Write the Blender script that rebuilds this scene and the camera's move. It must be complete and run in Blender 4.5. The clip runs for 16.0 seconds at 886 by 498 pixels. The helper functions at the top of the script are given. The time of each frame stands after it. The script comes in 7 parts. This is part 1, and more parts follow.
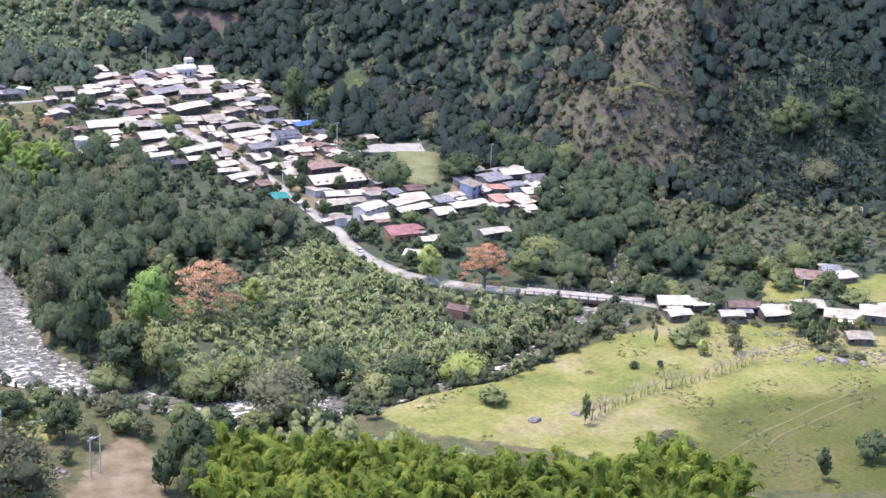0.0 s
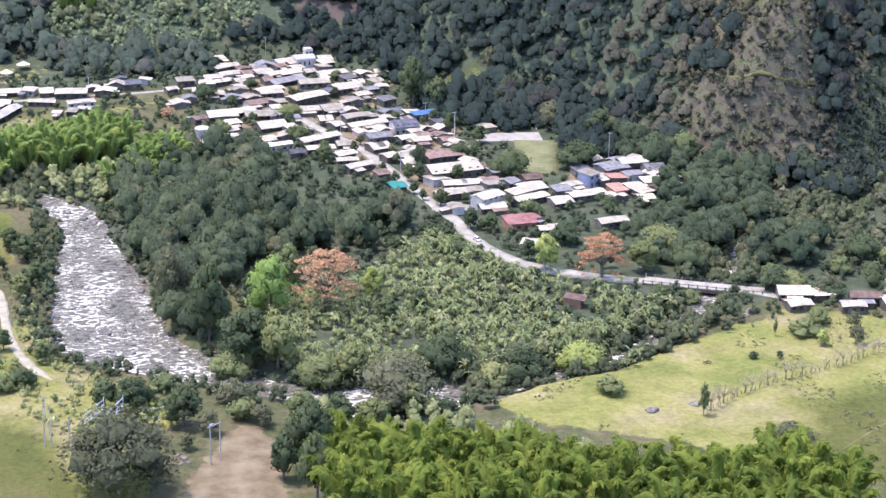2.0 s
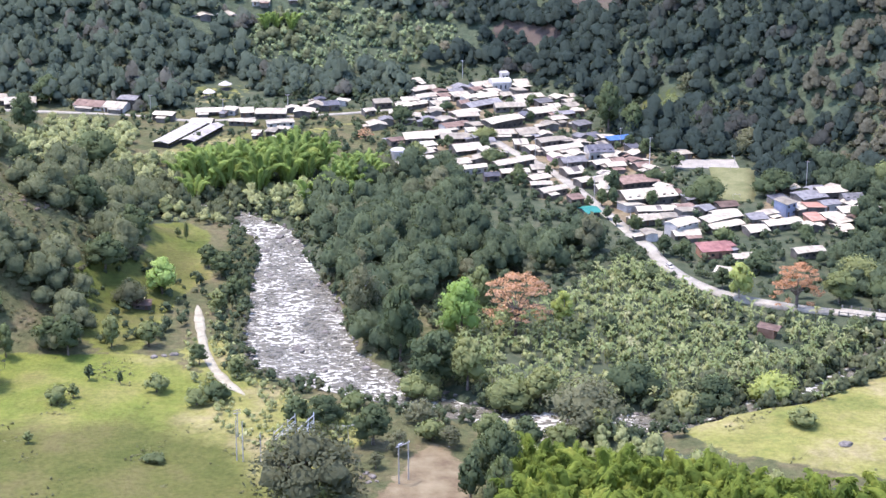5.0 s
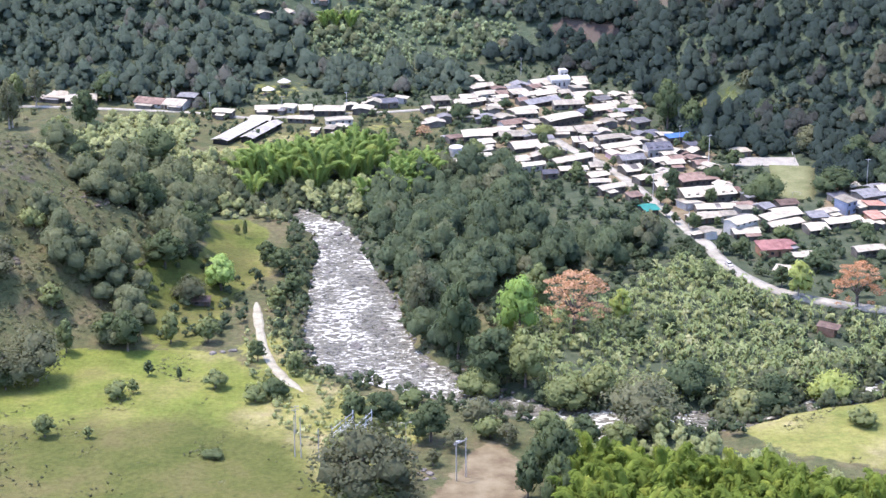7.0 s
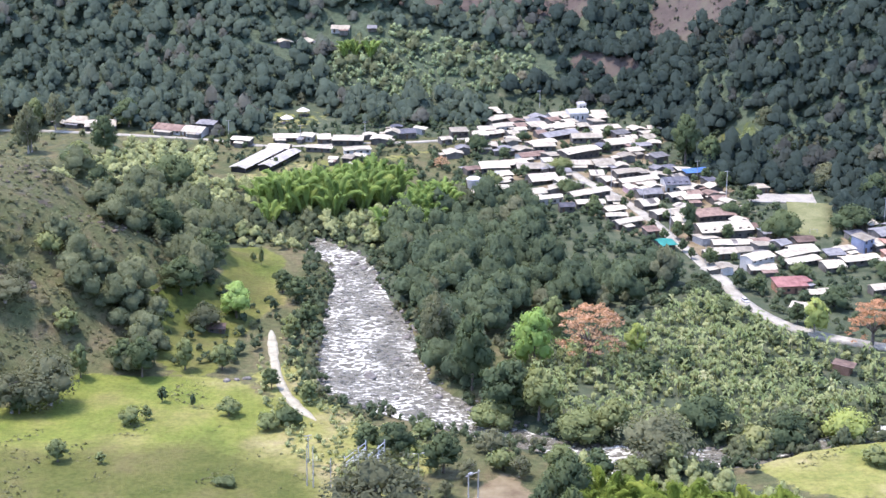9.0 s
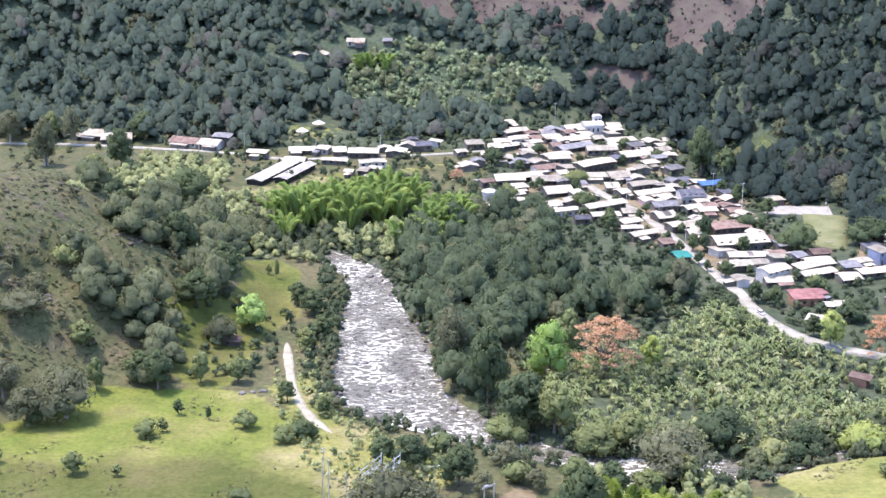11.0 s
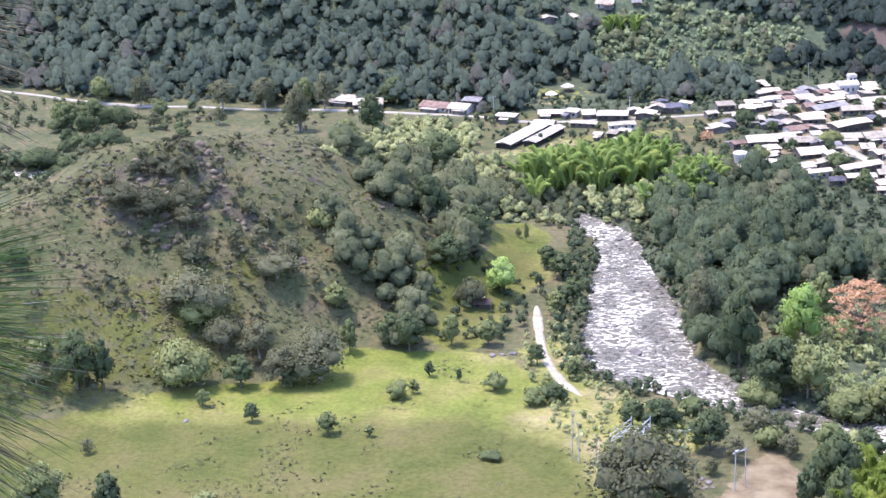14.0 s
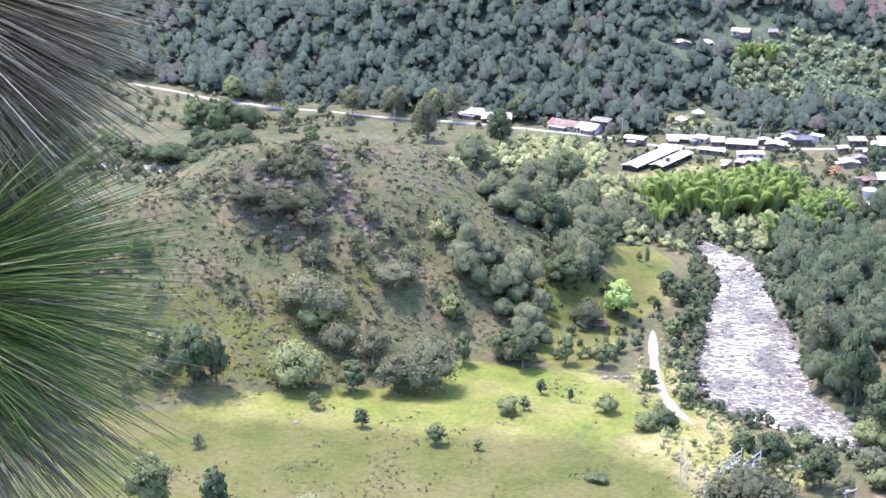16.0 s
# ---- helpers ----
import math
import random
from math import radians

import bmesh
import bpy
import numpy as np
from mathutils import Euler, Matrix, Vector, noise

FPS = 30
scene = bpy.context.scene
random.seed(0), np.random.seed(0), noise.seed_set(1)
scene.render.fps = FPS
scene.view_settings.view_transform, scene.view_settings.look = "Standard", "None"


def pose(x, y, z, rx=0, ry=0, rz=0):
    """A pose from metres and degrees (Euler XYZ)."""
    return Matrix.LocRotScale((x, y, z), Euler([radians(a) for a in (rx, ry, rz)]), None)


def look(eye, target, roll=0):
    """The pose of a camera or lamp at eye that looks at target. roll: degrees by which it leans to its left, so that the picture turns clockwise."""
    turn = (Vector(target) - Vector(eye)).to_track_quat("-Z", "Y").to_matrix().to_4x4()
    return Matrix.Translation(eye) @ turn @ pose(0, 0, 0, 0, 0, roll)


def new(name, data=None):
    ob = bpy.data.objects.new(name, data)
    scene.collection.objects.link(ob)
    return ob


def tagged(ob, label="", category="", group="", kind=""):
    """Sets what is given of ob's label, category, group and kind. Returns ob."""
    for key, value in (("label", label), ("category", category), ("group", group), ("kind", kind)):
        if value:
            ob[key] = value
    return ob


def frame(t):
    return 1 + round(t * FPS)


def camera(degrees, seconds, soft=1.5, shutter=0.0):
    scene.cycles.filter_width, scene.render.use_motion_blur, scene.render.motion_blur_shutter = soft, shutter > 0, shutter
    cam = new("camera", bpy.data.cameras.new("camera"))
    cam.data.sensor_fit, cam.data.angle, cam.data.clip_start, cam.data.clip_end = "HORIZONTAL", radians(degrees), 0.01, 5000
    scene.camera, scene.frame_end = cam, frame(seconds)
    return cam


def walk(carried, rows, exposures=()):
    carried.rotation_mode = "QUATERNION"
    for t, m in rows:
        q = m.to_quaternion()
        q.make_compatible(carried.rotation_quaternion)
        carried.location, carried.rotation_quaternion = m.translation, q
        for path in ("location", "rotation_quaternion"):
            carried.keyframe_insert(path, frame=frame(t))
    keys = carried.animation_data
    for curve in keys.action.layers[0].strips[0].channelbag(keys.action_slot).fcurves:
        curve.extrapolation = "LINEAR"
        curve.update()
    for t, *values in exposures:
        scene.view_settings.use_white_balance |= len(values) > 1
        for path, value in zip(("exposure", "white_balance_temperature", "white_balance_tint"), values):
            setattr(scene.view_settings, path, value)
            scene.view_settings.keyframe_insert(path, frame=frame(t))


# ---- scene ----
# ---------------------------------------------------------------- camera
cam = camera(26.42, 16.0, soft=1.5)
EYE = (0.0, 0.0, 218.0)


def aim(left, down, roll):
    """A pose at the lookout: degrees to the left of the valley axis, below the horizon, and rolled."""
    return Matrix.Translation(EYE) @ pose(0, 0, 0, 0, 0, left) @ pose(0, 0, 0, 90 - down, 0, 0) @ pose(0, 0, 0, 0, 0, roll)


walk(cam, [
    (0.0, aim(-11.761, 18.500, 1.749)),
    (0.5, aim(-10.767, 19.194, 1.363)),
    (1.0, aim(-9.513, 18.897, 0.961)),
    (1.5, aim(-9.079, 18.866, 1.054)),
    (2.0, aim(-8.006, 18.907, 0.643)),
    (2.5, aim(-6.549, 18.822, 0.013)),
    (3.0, aim(-5.220, 18.618, -0.396)),
    (3.5, aim(-4.617, 18.097, -0.400)),
    (4.0, aim(-3.961, 18.106, -0.052)),
    (4.2, aim(-3.467, 17.877, 0.042)),
    (6.3, aim(-0.758, 18.913, -0.388)),
    (6.5, aim(-0.699, 18.675, -0.357)),
    (7.0, aim(0.000, 18.286, -0.432)),
    (7.5, aim(0.729, 18.255, -0.096)),
    (8.0, aim(0.354, 17.499, 0.961)),
    (8.5, aim(-0.626, 16.277, 1.169)),
    (9.0, aim(0.510, 17.341, 0.379)),
    (9.2, aim(0.945, 17.322, 0.418)),
    (11.3, aim(0.953, 16.948, 0.138)),
    (11.5, aim(0.529, 17.173, 0.251)),
    (12.0, aim(0.802, 18.751, 0.246)),
    (12.5, aim(2.359, 18.641, -0.191)),
    (13.0, aim(4.264, 18.607, -1.219)),
    (13.5, aim(5.447, 18.557, -1.387)),
    (14.0, aim(8.947, 17.942, -2.323)),
    (14.5, aim(10.257, 17.515, -1.599)),
    (15.0, aim(12.574, 16.406, -0.716)),
    (15.5, aim(12.918, 16.717, 0.047)),
    (16.0, aim(12.757, 17.419, 0.124)),
], exposures=[(0.0, 2.1, 6190, 29), (4.0, 2.22, 6190, 28), (9.0, 2.27, 6150, 25), (12.0, 2.34, 6230, 27), (13.0, 2.26, 6230, 28), (14.0, 2.4, 6100, 31), (15.0, 2.68, 5930, 34), (16.0, 2.76, 5930, 35)])
# ---------------------------------------------------------------- light
SUN_LEFT, SUN_UP = 72.0, 70.0
world = bpy.data.worlds.new("valley_sky")
scene.world = world
world.use_nodes = True
sky = world.node_tree.nodes.new("ShaderNodeTexSky")
sky.sky_type, sky.sun_disc = "NISHITA", False
sky.sun_elevation, sky.sun_rotation = radians(SUN_UP), radians(-SUN_LEFT)
sky.air_density, sky.dust_density, sky.altitude = 1.0, 2.0, 900
back = world.node_tree.nodes["Background"]
back.inputs["Strength"].default_value = 0.15
world.node_tree.links.new(sky.outputs[0], back.inputs["Color"])
sun = new("sun", bpy.data.lights.new("sun", "SUN"))
sun.data.energy, sun.data.angle, sun.data.color = 1.4, radians(6.0), (1.0, 0.945, 0.86)
sun_dir = Vector((-math.sin(radians(SUN_LEFT)) * math.cos(radians(SUN_UP)), math.cos(radians(SUN_LEFT)) * math.cos(radians(SUN_UP)), math.sin(radians(SUN_UP))))
sun.matrix_world = look(sun_dir * 2000, (0, 0, 0))
# ---------------------------------------------------------------- terrain
FOOT_X = np.array([-3500, -600, -372, -240, -113, -15, 60, 98, 158, 200, 216, 250, 300, 420, 3500.0])
FOOT_Y = np.array([1020, 985, 950, 912, 922, 935, 938, 902, 806, 742, 718, 704, 688, 660, 600.0])
RIVER = np.array([(-420, 770, 3), (-300, 772, 3), (-200, 772, 4), (-120, 752, 5), (-72, 722, 5), (-52, 702, 5), (-42, 688, 5.5), (-37.5, 660, 7), (-35.5, 640, 9), (-32, 617, 12.5),
                  (-30, 600, 13.5), (-29, 576, 14.5), (-25, 558, 15), (-15, 545, 12), (-2, 534, 9), (9, 524, 6), (20, 515, 3.5), (32, 509, 3), (48, 506, 3), (62, 505.5, 4), (74, 504, 4), (92, 509, 3)], float)
LOWER_RIVER = np.array([(52, 505, 3), (47, 492, 3), (50, 476, 3.5), (72, 455, 4.5), (96, 444, 4.5), (112, 432, 3), (122, 410, 2), (126, 380, 2)], float)
CREEK = np.array([(80, 504, 3), (95, 511, 2.5), (122, 520, 2.5), (146, 541, 2.5), (164, 566, 3), (174, 584, 3), (186, 604, 3), (205, 640, 2.5), (260, 672, 2)], float)
SPUR = np.array([(-320, 470, 12), (-262, 510, 26), (-235, 556, 41), (-212, 600, 55), (-190, 620, 58), (-162, 640, 53), (-146, 652, 42), (-128, 664, 24), (-110, 676, 6)], float)
GULLIES = (np.array([(-181, 617, 1.5), (-168, 599, 3.5), (-154, 592, 3.5), (-138, 582, 2)], float), np.array([(-220, 577, 1.5), (-194, 573, 3), (-173, 574, 3), (-155, 571, 2)], float))
CRAG = np.array([(210, 706, 9), (222, 722, 22), (240, 745, 32), (262, 775, 36), (296, 815, 38), (350, 880, 36)], float)
CRAG_GULLY = np.array([(250, 690, 1), (258, 718, 3), (275, 752, 4), (300, 785, 3), (345, 840, 3)], float)
WATER_Z = -2.0


def along(line, x, y):
    """Distance to a polyline and the third value of its nearest point."""
    best, val = np.full(np.shape(x), 1e9), np.zeros(np.shape(x))
    for a, b in zip(line[:-1], line[1:]):
        d = b[:2] - a[:2]
        u = np.clip(((x - a[0]) * d[0] + (y - a[1]) * d[1]) / (d @ d), 0, 1)
        r = np.hypot(x - a[0] - u * d[0], y - a[1] - u * d[1])
        near = r < best
        best, val = np.where(near, r, best), np.where(near, a[2] + u * (b[2] - a[2]), val)
    return best, val


def ridge(line, x, y, slope):
    best = np.full(np.shape(x), -1e9)
    for a, b in zip(line[:-1], line[1:]):
        d = b[:2] - a[:2]
        u = np.clip(((x - a[0]) * d[0] + (y - a[1]) * d[1]) / (d @ d), 0, 1)
        r = np.hypot(x - a[0] - u * d[0], y - a[1] - u * d[1])
        best = np.maximum(best, a[2] + u * (b[2] - a[2]) - slope * (np.sqrt(r * r + 64) - 8))
    return best


def soft(v, k):
    """A smooth max(v, 0)."""
    return k * np.logaddexp(0, v / k)


def smooth(a, b, v):
    u = np.clip((v - a) / (b - a), 0, 1)
    return u * u * (3 - 2 * u)


def waves(x, y, size, seed):
    """Rolling noise, about -1 to 1."""
    r = np.random.RandomState(seed)
    out = np.zeros(np.shape(x))
    for k in range(9):
        a, s, p = r.uniform(0, 6.28), size * r.uniform(0.6, 1.7), r.uniform(0, 6.28)
        out += np.sin((x * np.cos(a) + y * np.sin(a)) * 6.28 / s + p)
    return out / 3.6


def ground_z(x, y):
    x, y = np.asarray(x, float), np.asarray(y, float)
    foot = np.interp(x, FOOT_X, FOOT_Y)
    up = soft(y - foot, 10)
    far = 0.50 * up * (1 + 0.12 * waves(x, y, 260, 3)) + np.minimum(up / 60, 1) * 5 * waves(x, y, 110, 4)
    far = 620 * np.tanh(far / 620)
    cd, ch = along(CRAG, x, y)
    east = x > np.interp(y, CRAG[:, 1], CRAG[:, 0])
    crag = ch * np.exp(-((cd / np.where(east, 25, 32)) ** 2)) * smooth(0, 40, y - foot + 8) * (1 + 0.1 * waves(x, y, 17, 8) + 0.1 * waves(x, y, 43, 9))
    gd, gh = along(CRAG_GULLY, x, y)
    crag = crag - gh * np.exp(-((gd / 10) ** 2)) * smooth(0, 40, y - foot + 8)
    spur = soft(ridge(SPUR, x, y, 0.66) + 2.2 * waves(x, y, 38, 5) - 2, 3)
    for gully in GULLIES:
        gd, gh = along(gully, x, y)
        spur = spur - gh * np.exp(-((gd / 5) ** 2))
    r = np.hypot(x, y)
    near = soft(216.3 - 0.72 * soft(r - 1.4, 0.3), 8)
    z = far + crag + spur + near + 0.7 * waves(x, y, 90, 6) * smooth(300, 420, y)
    z += 1.2 * smooth(20, 60, x) * smooth(640, 690, y) * (1 - smooth(0, 40, y - foot))
    for line in (RIVER, CREEK, LOWER_RIVER):
        d, w = along(line, x, y)
        z = z + (-3.4 - z) * (1 - smooth(w * 0.9, w + 7, d))
    return z
# ---------------------------------------------------------------- plan: outlines of woods, fields and roads
BANK_WOOD = [(-28, 691), (-21, 723), (-1, 749), (18, 756), (49, 759), (60, 725), (82, 688), (91, 661), (66, 644), (62, 626), (34, 630), (13, 612), (4, 540), (-8, 565), (-12, 599), (-22, 647)]
PLANTATION = [(13, 537), (18, 581), (37, 590), (56, 599), (87, 642), (100, 622), (115, 593), (143, 578), (164, 553), (174, 562), (152, 536), (128, 513), (91, 508), (52, 517), (32, 518)]
RIGHT_WOOD = [(156, 643), (187, 669), (245, 671), (321, 657), (304, 619), (269, 604), (247, 596), (215, 597), (183, 605), (159, 603)]
PASTURE = [(84, 499), (92, 506), (125, 511), (151, 533), (172, 544), (185, 550), (193, 560), (213, 550), (269, 532), (231, 420), (172, 432), (132, 460), (103, 473), (89, 486)]
FIELD = [(-199, 437), (-204, 491), (-184, 512), (-146, 530), (-136, 533), (-118, 560), (-105, 558), (-88, 558), (-70, 558), (-57, 537), (-40, 519), (-26, 498), (-15, 473), (-67, 438), (-166, 416)]
MEADOW = [(-91, 693), (-76, 699), (-64, 677), (-68, 656), (-62, 633), (-70, 619), (-75, 583), (-79, 560), (-95, 566), (-100, 594), (-107, 612), (-92, 620), (-85, 650)]
FLANK_WOOD = [(-137, 617), (-150, 769), (-134, 792), (-105, 762), (-87, 737), (-92, 696), (-85, 636), (-94, 607), (-99, 555), (-112, 566), (-120, 588), (-129, 585), (-136, 605)]
BACK_FIELD = [(-357, 903), (-240, 877), (-165, 869), (-127, 860), (-130, 827), (-166, 794), (-213, 840), (-252, 838), (-279, 801), (-323, 761), (-342, 755), (-364, 860)]
LOW_FIELD = [(-215, 495), (-167, 495), (-116, 492), (-75, 502), (-55, 495), (-40, 472), (-30, 440), (-60, 350), (-280, 350)]
UPPER_LAWN = [(-107, 561), (-56, 539), (-62, 518), (-68, 500), (-101, 495), (-135, 499), (-167, 513), (-145, 528)]
LOW_PASTURE = [(180, 482), (209, 487), (236, 489), (300, 500), (290, 400), (160, 400), (165, 440), (172, 456)]
DRY_GROVE = [(184, 754), (200, 727), (208, 745), (222, 778), (240, 812), (210, 830), (176, 790)]
EAST_SLOPE = [(248, 692), (262, 722), (280, 747), (345, 744), (420, 722), (420, 664), (330, 666), (262, 670)]
HILL_BRUSH = [(-208, 604), (-196, 611), (-179, 617), (-172, 596), (-178, 580), (-200, 582)]
OUTCROP = [(-216, 578), (-208, 600), (-196, 605), (-180, 606), (-170, 594), (-172, 586), (-180, 572), (-197, 572)]
SHED_YARD = [(-106, 800), (-72, 836), (-49, 832), (-26, 853), (0, 861), (-36, 823), (-64, 797), (-77, 781), (-99, 781)]
BROOK_WOOD = [(-181, 793), (-154, 854), (-118, 851), (-98, 802), (-78, 818), (-56, 803), (-38, 709), (-57, 705), (-71, 716), (-89, 710), (-111, 769), (-134, 792), (-161, 772)]
VILLAGE = [(-15, 885), (9, 898), (37, 918), (62, 920), (96, 896), (89, 835), (108, 801), (112, 777), (118, 732), (124, 704), (104, 674), (93, 685), (82, 707), (68, 718), (47, 745), (7, 762), (5, 801), (3, 841)]
QUARTER = [(115, 717), (140, 701), (152, 714), (167, 731), (192, 728), (194, 704), (181, 681), (166, 677), (139, 676), (109, 677)]
RIVER_VERGE = [(-64, 608), (-52, 592), (-47, 560), (-37, 535), (-20, 515), (-6, 506), (-2, 488), (-24, 470), (-48, 500), (-66, 560)]
SOCCER = [(137, 764), (157, 764), (147, 715), (132, 714)]
CLEARING = [(-97, 918), (-73, 928), (-62, 904), (-90, 878)]
YARD = [(0, 456), (10, 485), (17, 484), (23, 466), (22, 429), (-6, 432)]
HOUSE_LAWN = [(232, 583), (249, 598), (253, 589), (248, 572), (231, 570)]
ROAD_LAWN = [(263, 583), (293, 594), (279, 563), (260, 568)]
RUBBLE = [(205, 542), (230, 541), (250, 534), (260, 521), (251, 501), (226, 512), (210, 524)]
UPPER_FIELD = [(-63, 1068), (86, 1053), (83, 998), (44, 1006), (-5, 1021), (-51, 1017)]
RIDGE_FIELD = [(94, 1036), (161, 995), (145, 945), (112, 953), (96, 970), (103, 995)]
SLOPE_FARM = [(-64, 983), (-35, 1000), (2, 986), (40, 974), (49, 962), (20, 942), (-33, 940), (-79, 945)]
LOW_FALLOW = [(56, 976), (96, 962), (92, 944), (64, 950)]
HILL_LAWN = [(112, 872), (142, 862), (141, 836), (114, 842)]
STREET = [(48.9, 813.2, 2.3), (55.5, 794.7, 2.3), (66.8, 770.6, 2.3), (75.0, 745.3, 2.3), (83.1, 714.7, 2.3), (89.9, 689.0, 2.3), (94.9, 669.5, 2.3)]
ROAD = [(94.7, 670.9, 2.5), (98.0, 661.4, 2.5), (98.6, 648.1, 2.5), (103.5, 629.1, 2.5), (111.1, 613.6, 2.5), (121.2, 603.5, 2.5), (137.2, 594.3, 2.4), (154.3, 587.6, 2.3), (170.5, 581.3, 2.3), (186.5, 573.9, 2.3), (195.4, 567.1, 2.4)]
SIDE_STREET = [(91.8, 678.4, 5.0), (104.2, 674.1, 5.0)]
FAR_ROAD = [(-381.5, 926.8, 1.45), (-355.3, 916.6, 1.45), (-325.2, 902.1, 1.45), (-291.7, 892.8, 1.45), (-241.3, 882.2, 1.45), (-207.2, 884.2, 1.45), (-178.0, 880.6, 1.45), (-149.0, 874.9, 1.45), (-120.7, 869.5, 1.45), (-86.9, 855.8, 1.45), (-58.4, 858.6, 1.45), (-25.1, 866.9, 1.45), (10.8, 876.4, 1.45)]
PATH = [(-63.8, 605.6, 1.6), (-62.0, 591.4, 1.6), (-59.7, 574.9, 1.6), (-57.1, 559.5, 1.6), (-53.7, 547.4, 1.6), (-49.2, 535.9, 1.6), (-42.3, 524.7, 1.6)]
RIGHT_ROAD = [(301.0, 664.7, 2.5), (323.3, 661.7, 2.5)]
FENCE = [(143.7, 479.2, 1.0), (157.5, 491.7, 1.0), (174.4, 501.0, 1.0), (193.3, 509.1, 1.0), (209.6, 518.7, 1.0)]
BAMBOO_NEAR = [(35, 436), (65, 438), (94, 432), (122, 424), (153, 424), (163, 410), (151, 382), (88, 400), (33, 408)]
BAMBOO_LOW = [(36, 459), (58, 456), (78, 444), (96, 448), (96, 422), (33, 420)]
BAMBOO_MID = [(-82, 726), (-67, 736), (-51, 733), (-28, 747), (-21, 768), (-25, 782), (-51, 774), (-69, 762), (-82, 745)]
BAMBOO_RIGHT = [(-33, 696), (-20, 705), (-9, 721), (-1, 748), (-5, 760), (-19, 735), (-31, 712)]
BAMBOO_SLOPE = [(-64, 983), (-40, 979), (-40, 975), (-63, 974)]
BAMBOO_FAR = [(26, 970), (41, 970), (39, 966), (26, 966)]
# ---------------------------------------------------------------- small helpers


def node(nt, kind, **sets):
    n = nt.nodes.new("ShaderNode" + kind)
    for k, v in sets.items():
        n.inputs[k].default_value = v
    return n


def mixer(nt, mode, fac, a, b):
    m = nt.nodes.new("ShaderNodeMix")
    m.data_type, m.blend_type = "RGBA", mode
    for sock, v in ((m.inputs[0], fac), (m.inputs[6], a), (m.inputs[7], b)):
        if isinstance(v, bpy.types.NodeSocket):
            nt.links.new(v, sock)
        elif isinstance(v, tuple):
            sock.default_value = (*v, 1)
        else:
            sock.default_value = v
    return m.outputs[2]


def ramp(nt, fac, stops):
    r = nt.nodes.new("ShaderNodeValToRGB")
    while len(r.color_ramp.elements) < len(stops):
        r.color_ramp.elements.new(0.5)
    for e, (p, c) in zip(r.color_ramp.elements, stops):
        e.position, e.color = p, (*c, 1) if isinstance(c, tuple) else (c, c, c, 1)
    nt.links.new(fac, r.inputs[0])
    return r.outputs[0]


def noise_at(nt, size, detail=3.0, rough=0.6, squash=None):
    """Noise whose features are about size metres across, in world space."""
    geo = nt.nodes.new("ShaderNodeNewGeometry")
    vec = geo.outputs["Position"]
    if squash:
        mp = nt.nodes.new("ShaderNodeMapping")
        mp.inputs["Scale"].default_value = squash
        nt.links.new(vec, mp.inputs[0])
        vec = mp.outputs[0]
    n = node(nt, "TexNoise", Scale=1.0 / size, Detail=detail, Roughness=rough)
    nt.links.new(vec, n.inputs["Vector"])
    return n.outputs[0]


def blank(name):
    m = bpy.data.materials.new(name)
    m.use_nodes = True
    nt = m.node_tree
    return m, nt, nt.nodes["Principled BSDF"]


def bumped(nt, bsdf, height, strength, distance):
    b = node(nt, "Bump", Strength=strength, Distance=distance)
    nt.links.new(height, b.inputs["Height"])
    nt.links.new(b.outputs[0], bsdf.inputs["Normal"])


def paint(name, a, b, big=3.0, fine=0.25, rough=0.7, metal=0.0, vary=0.25, bump=0.3, spec=0.25):
    """Two-tone weathered surface with grain, stains and a spread from thing to thing."""
    m, nt, p = blank(name)
    c = ramp(nt, noise_at(nt, big, 4), [(0.35, a), (0.65, b)])
    g = ramp(nt, noise_at(nt, fine, 3), [(0.3, 0.72), (0.7, 1.0)])
    c = mixer(nt, "MULTIPLY", 1.0, c, g)
    info = nt.nodes.new("ShaderNodeObjectInfo")
    v = ramp(nt, info.outputs["Random"], [(0.0, 1 - vary), (1.0, 1.0)])
    c = mixer(nt, "MULTIPLY", 1.0, c, v)
    nt.links.new(c, p.inputs["Base Color"])
    p.inputs["Roughness"].default_value, p.inputs["Metallic"].default_value = rough, metal
    p.inputs["Specular IOR Level"].default_value = spec
    if bump:
        bumped(nt, p, noise_at(nt, fine, 4), bump, fine * 0.3)
    return m


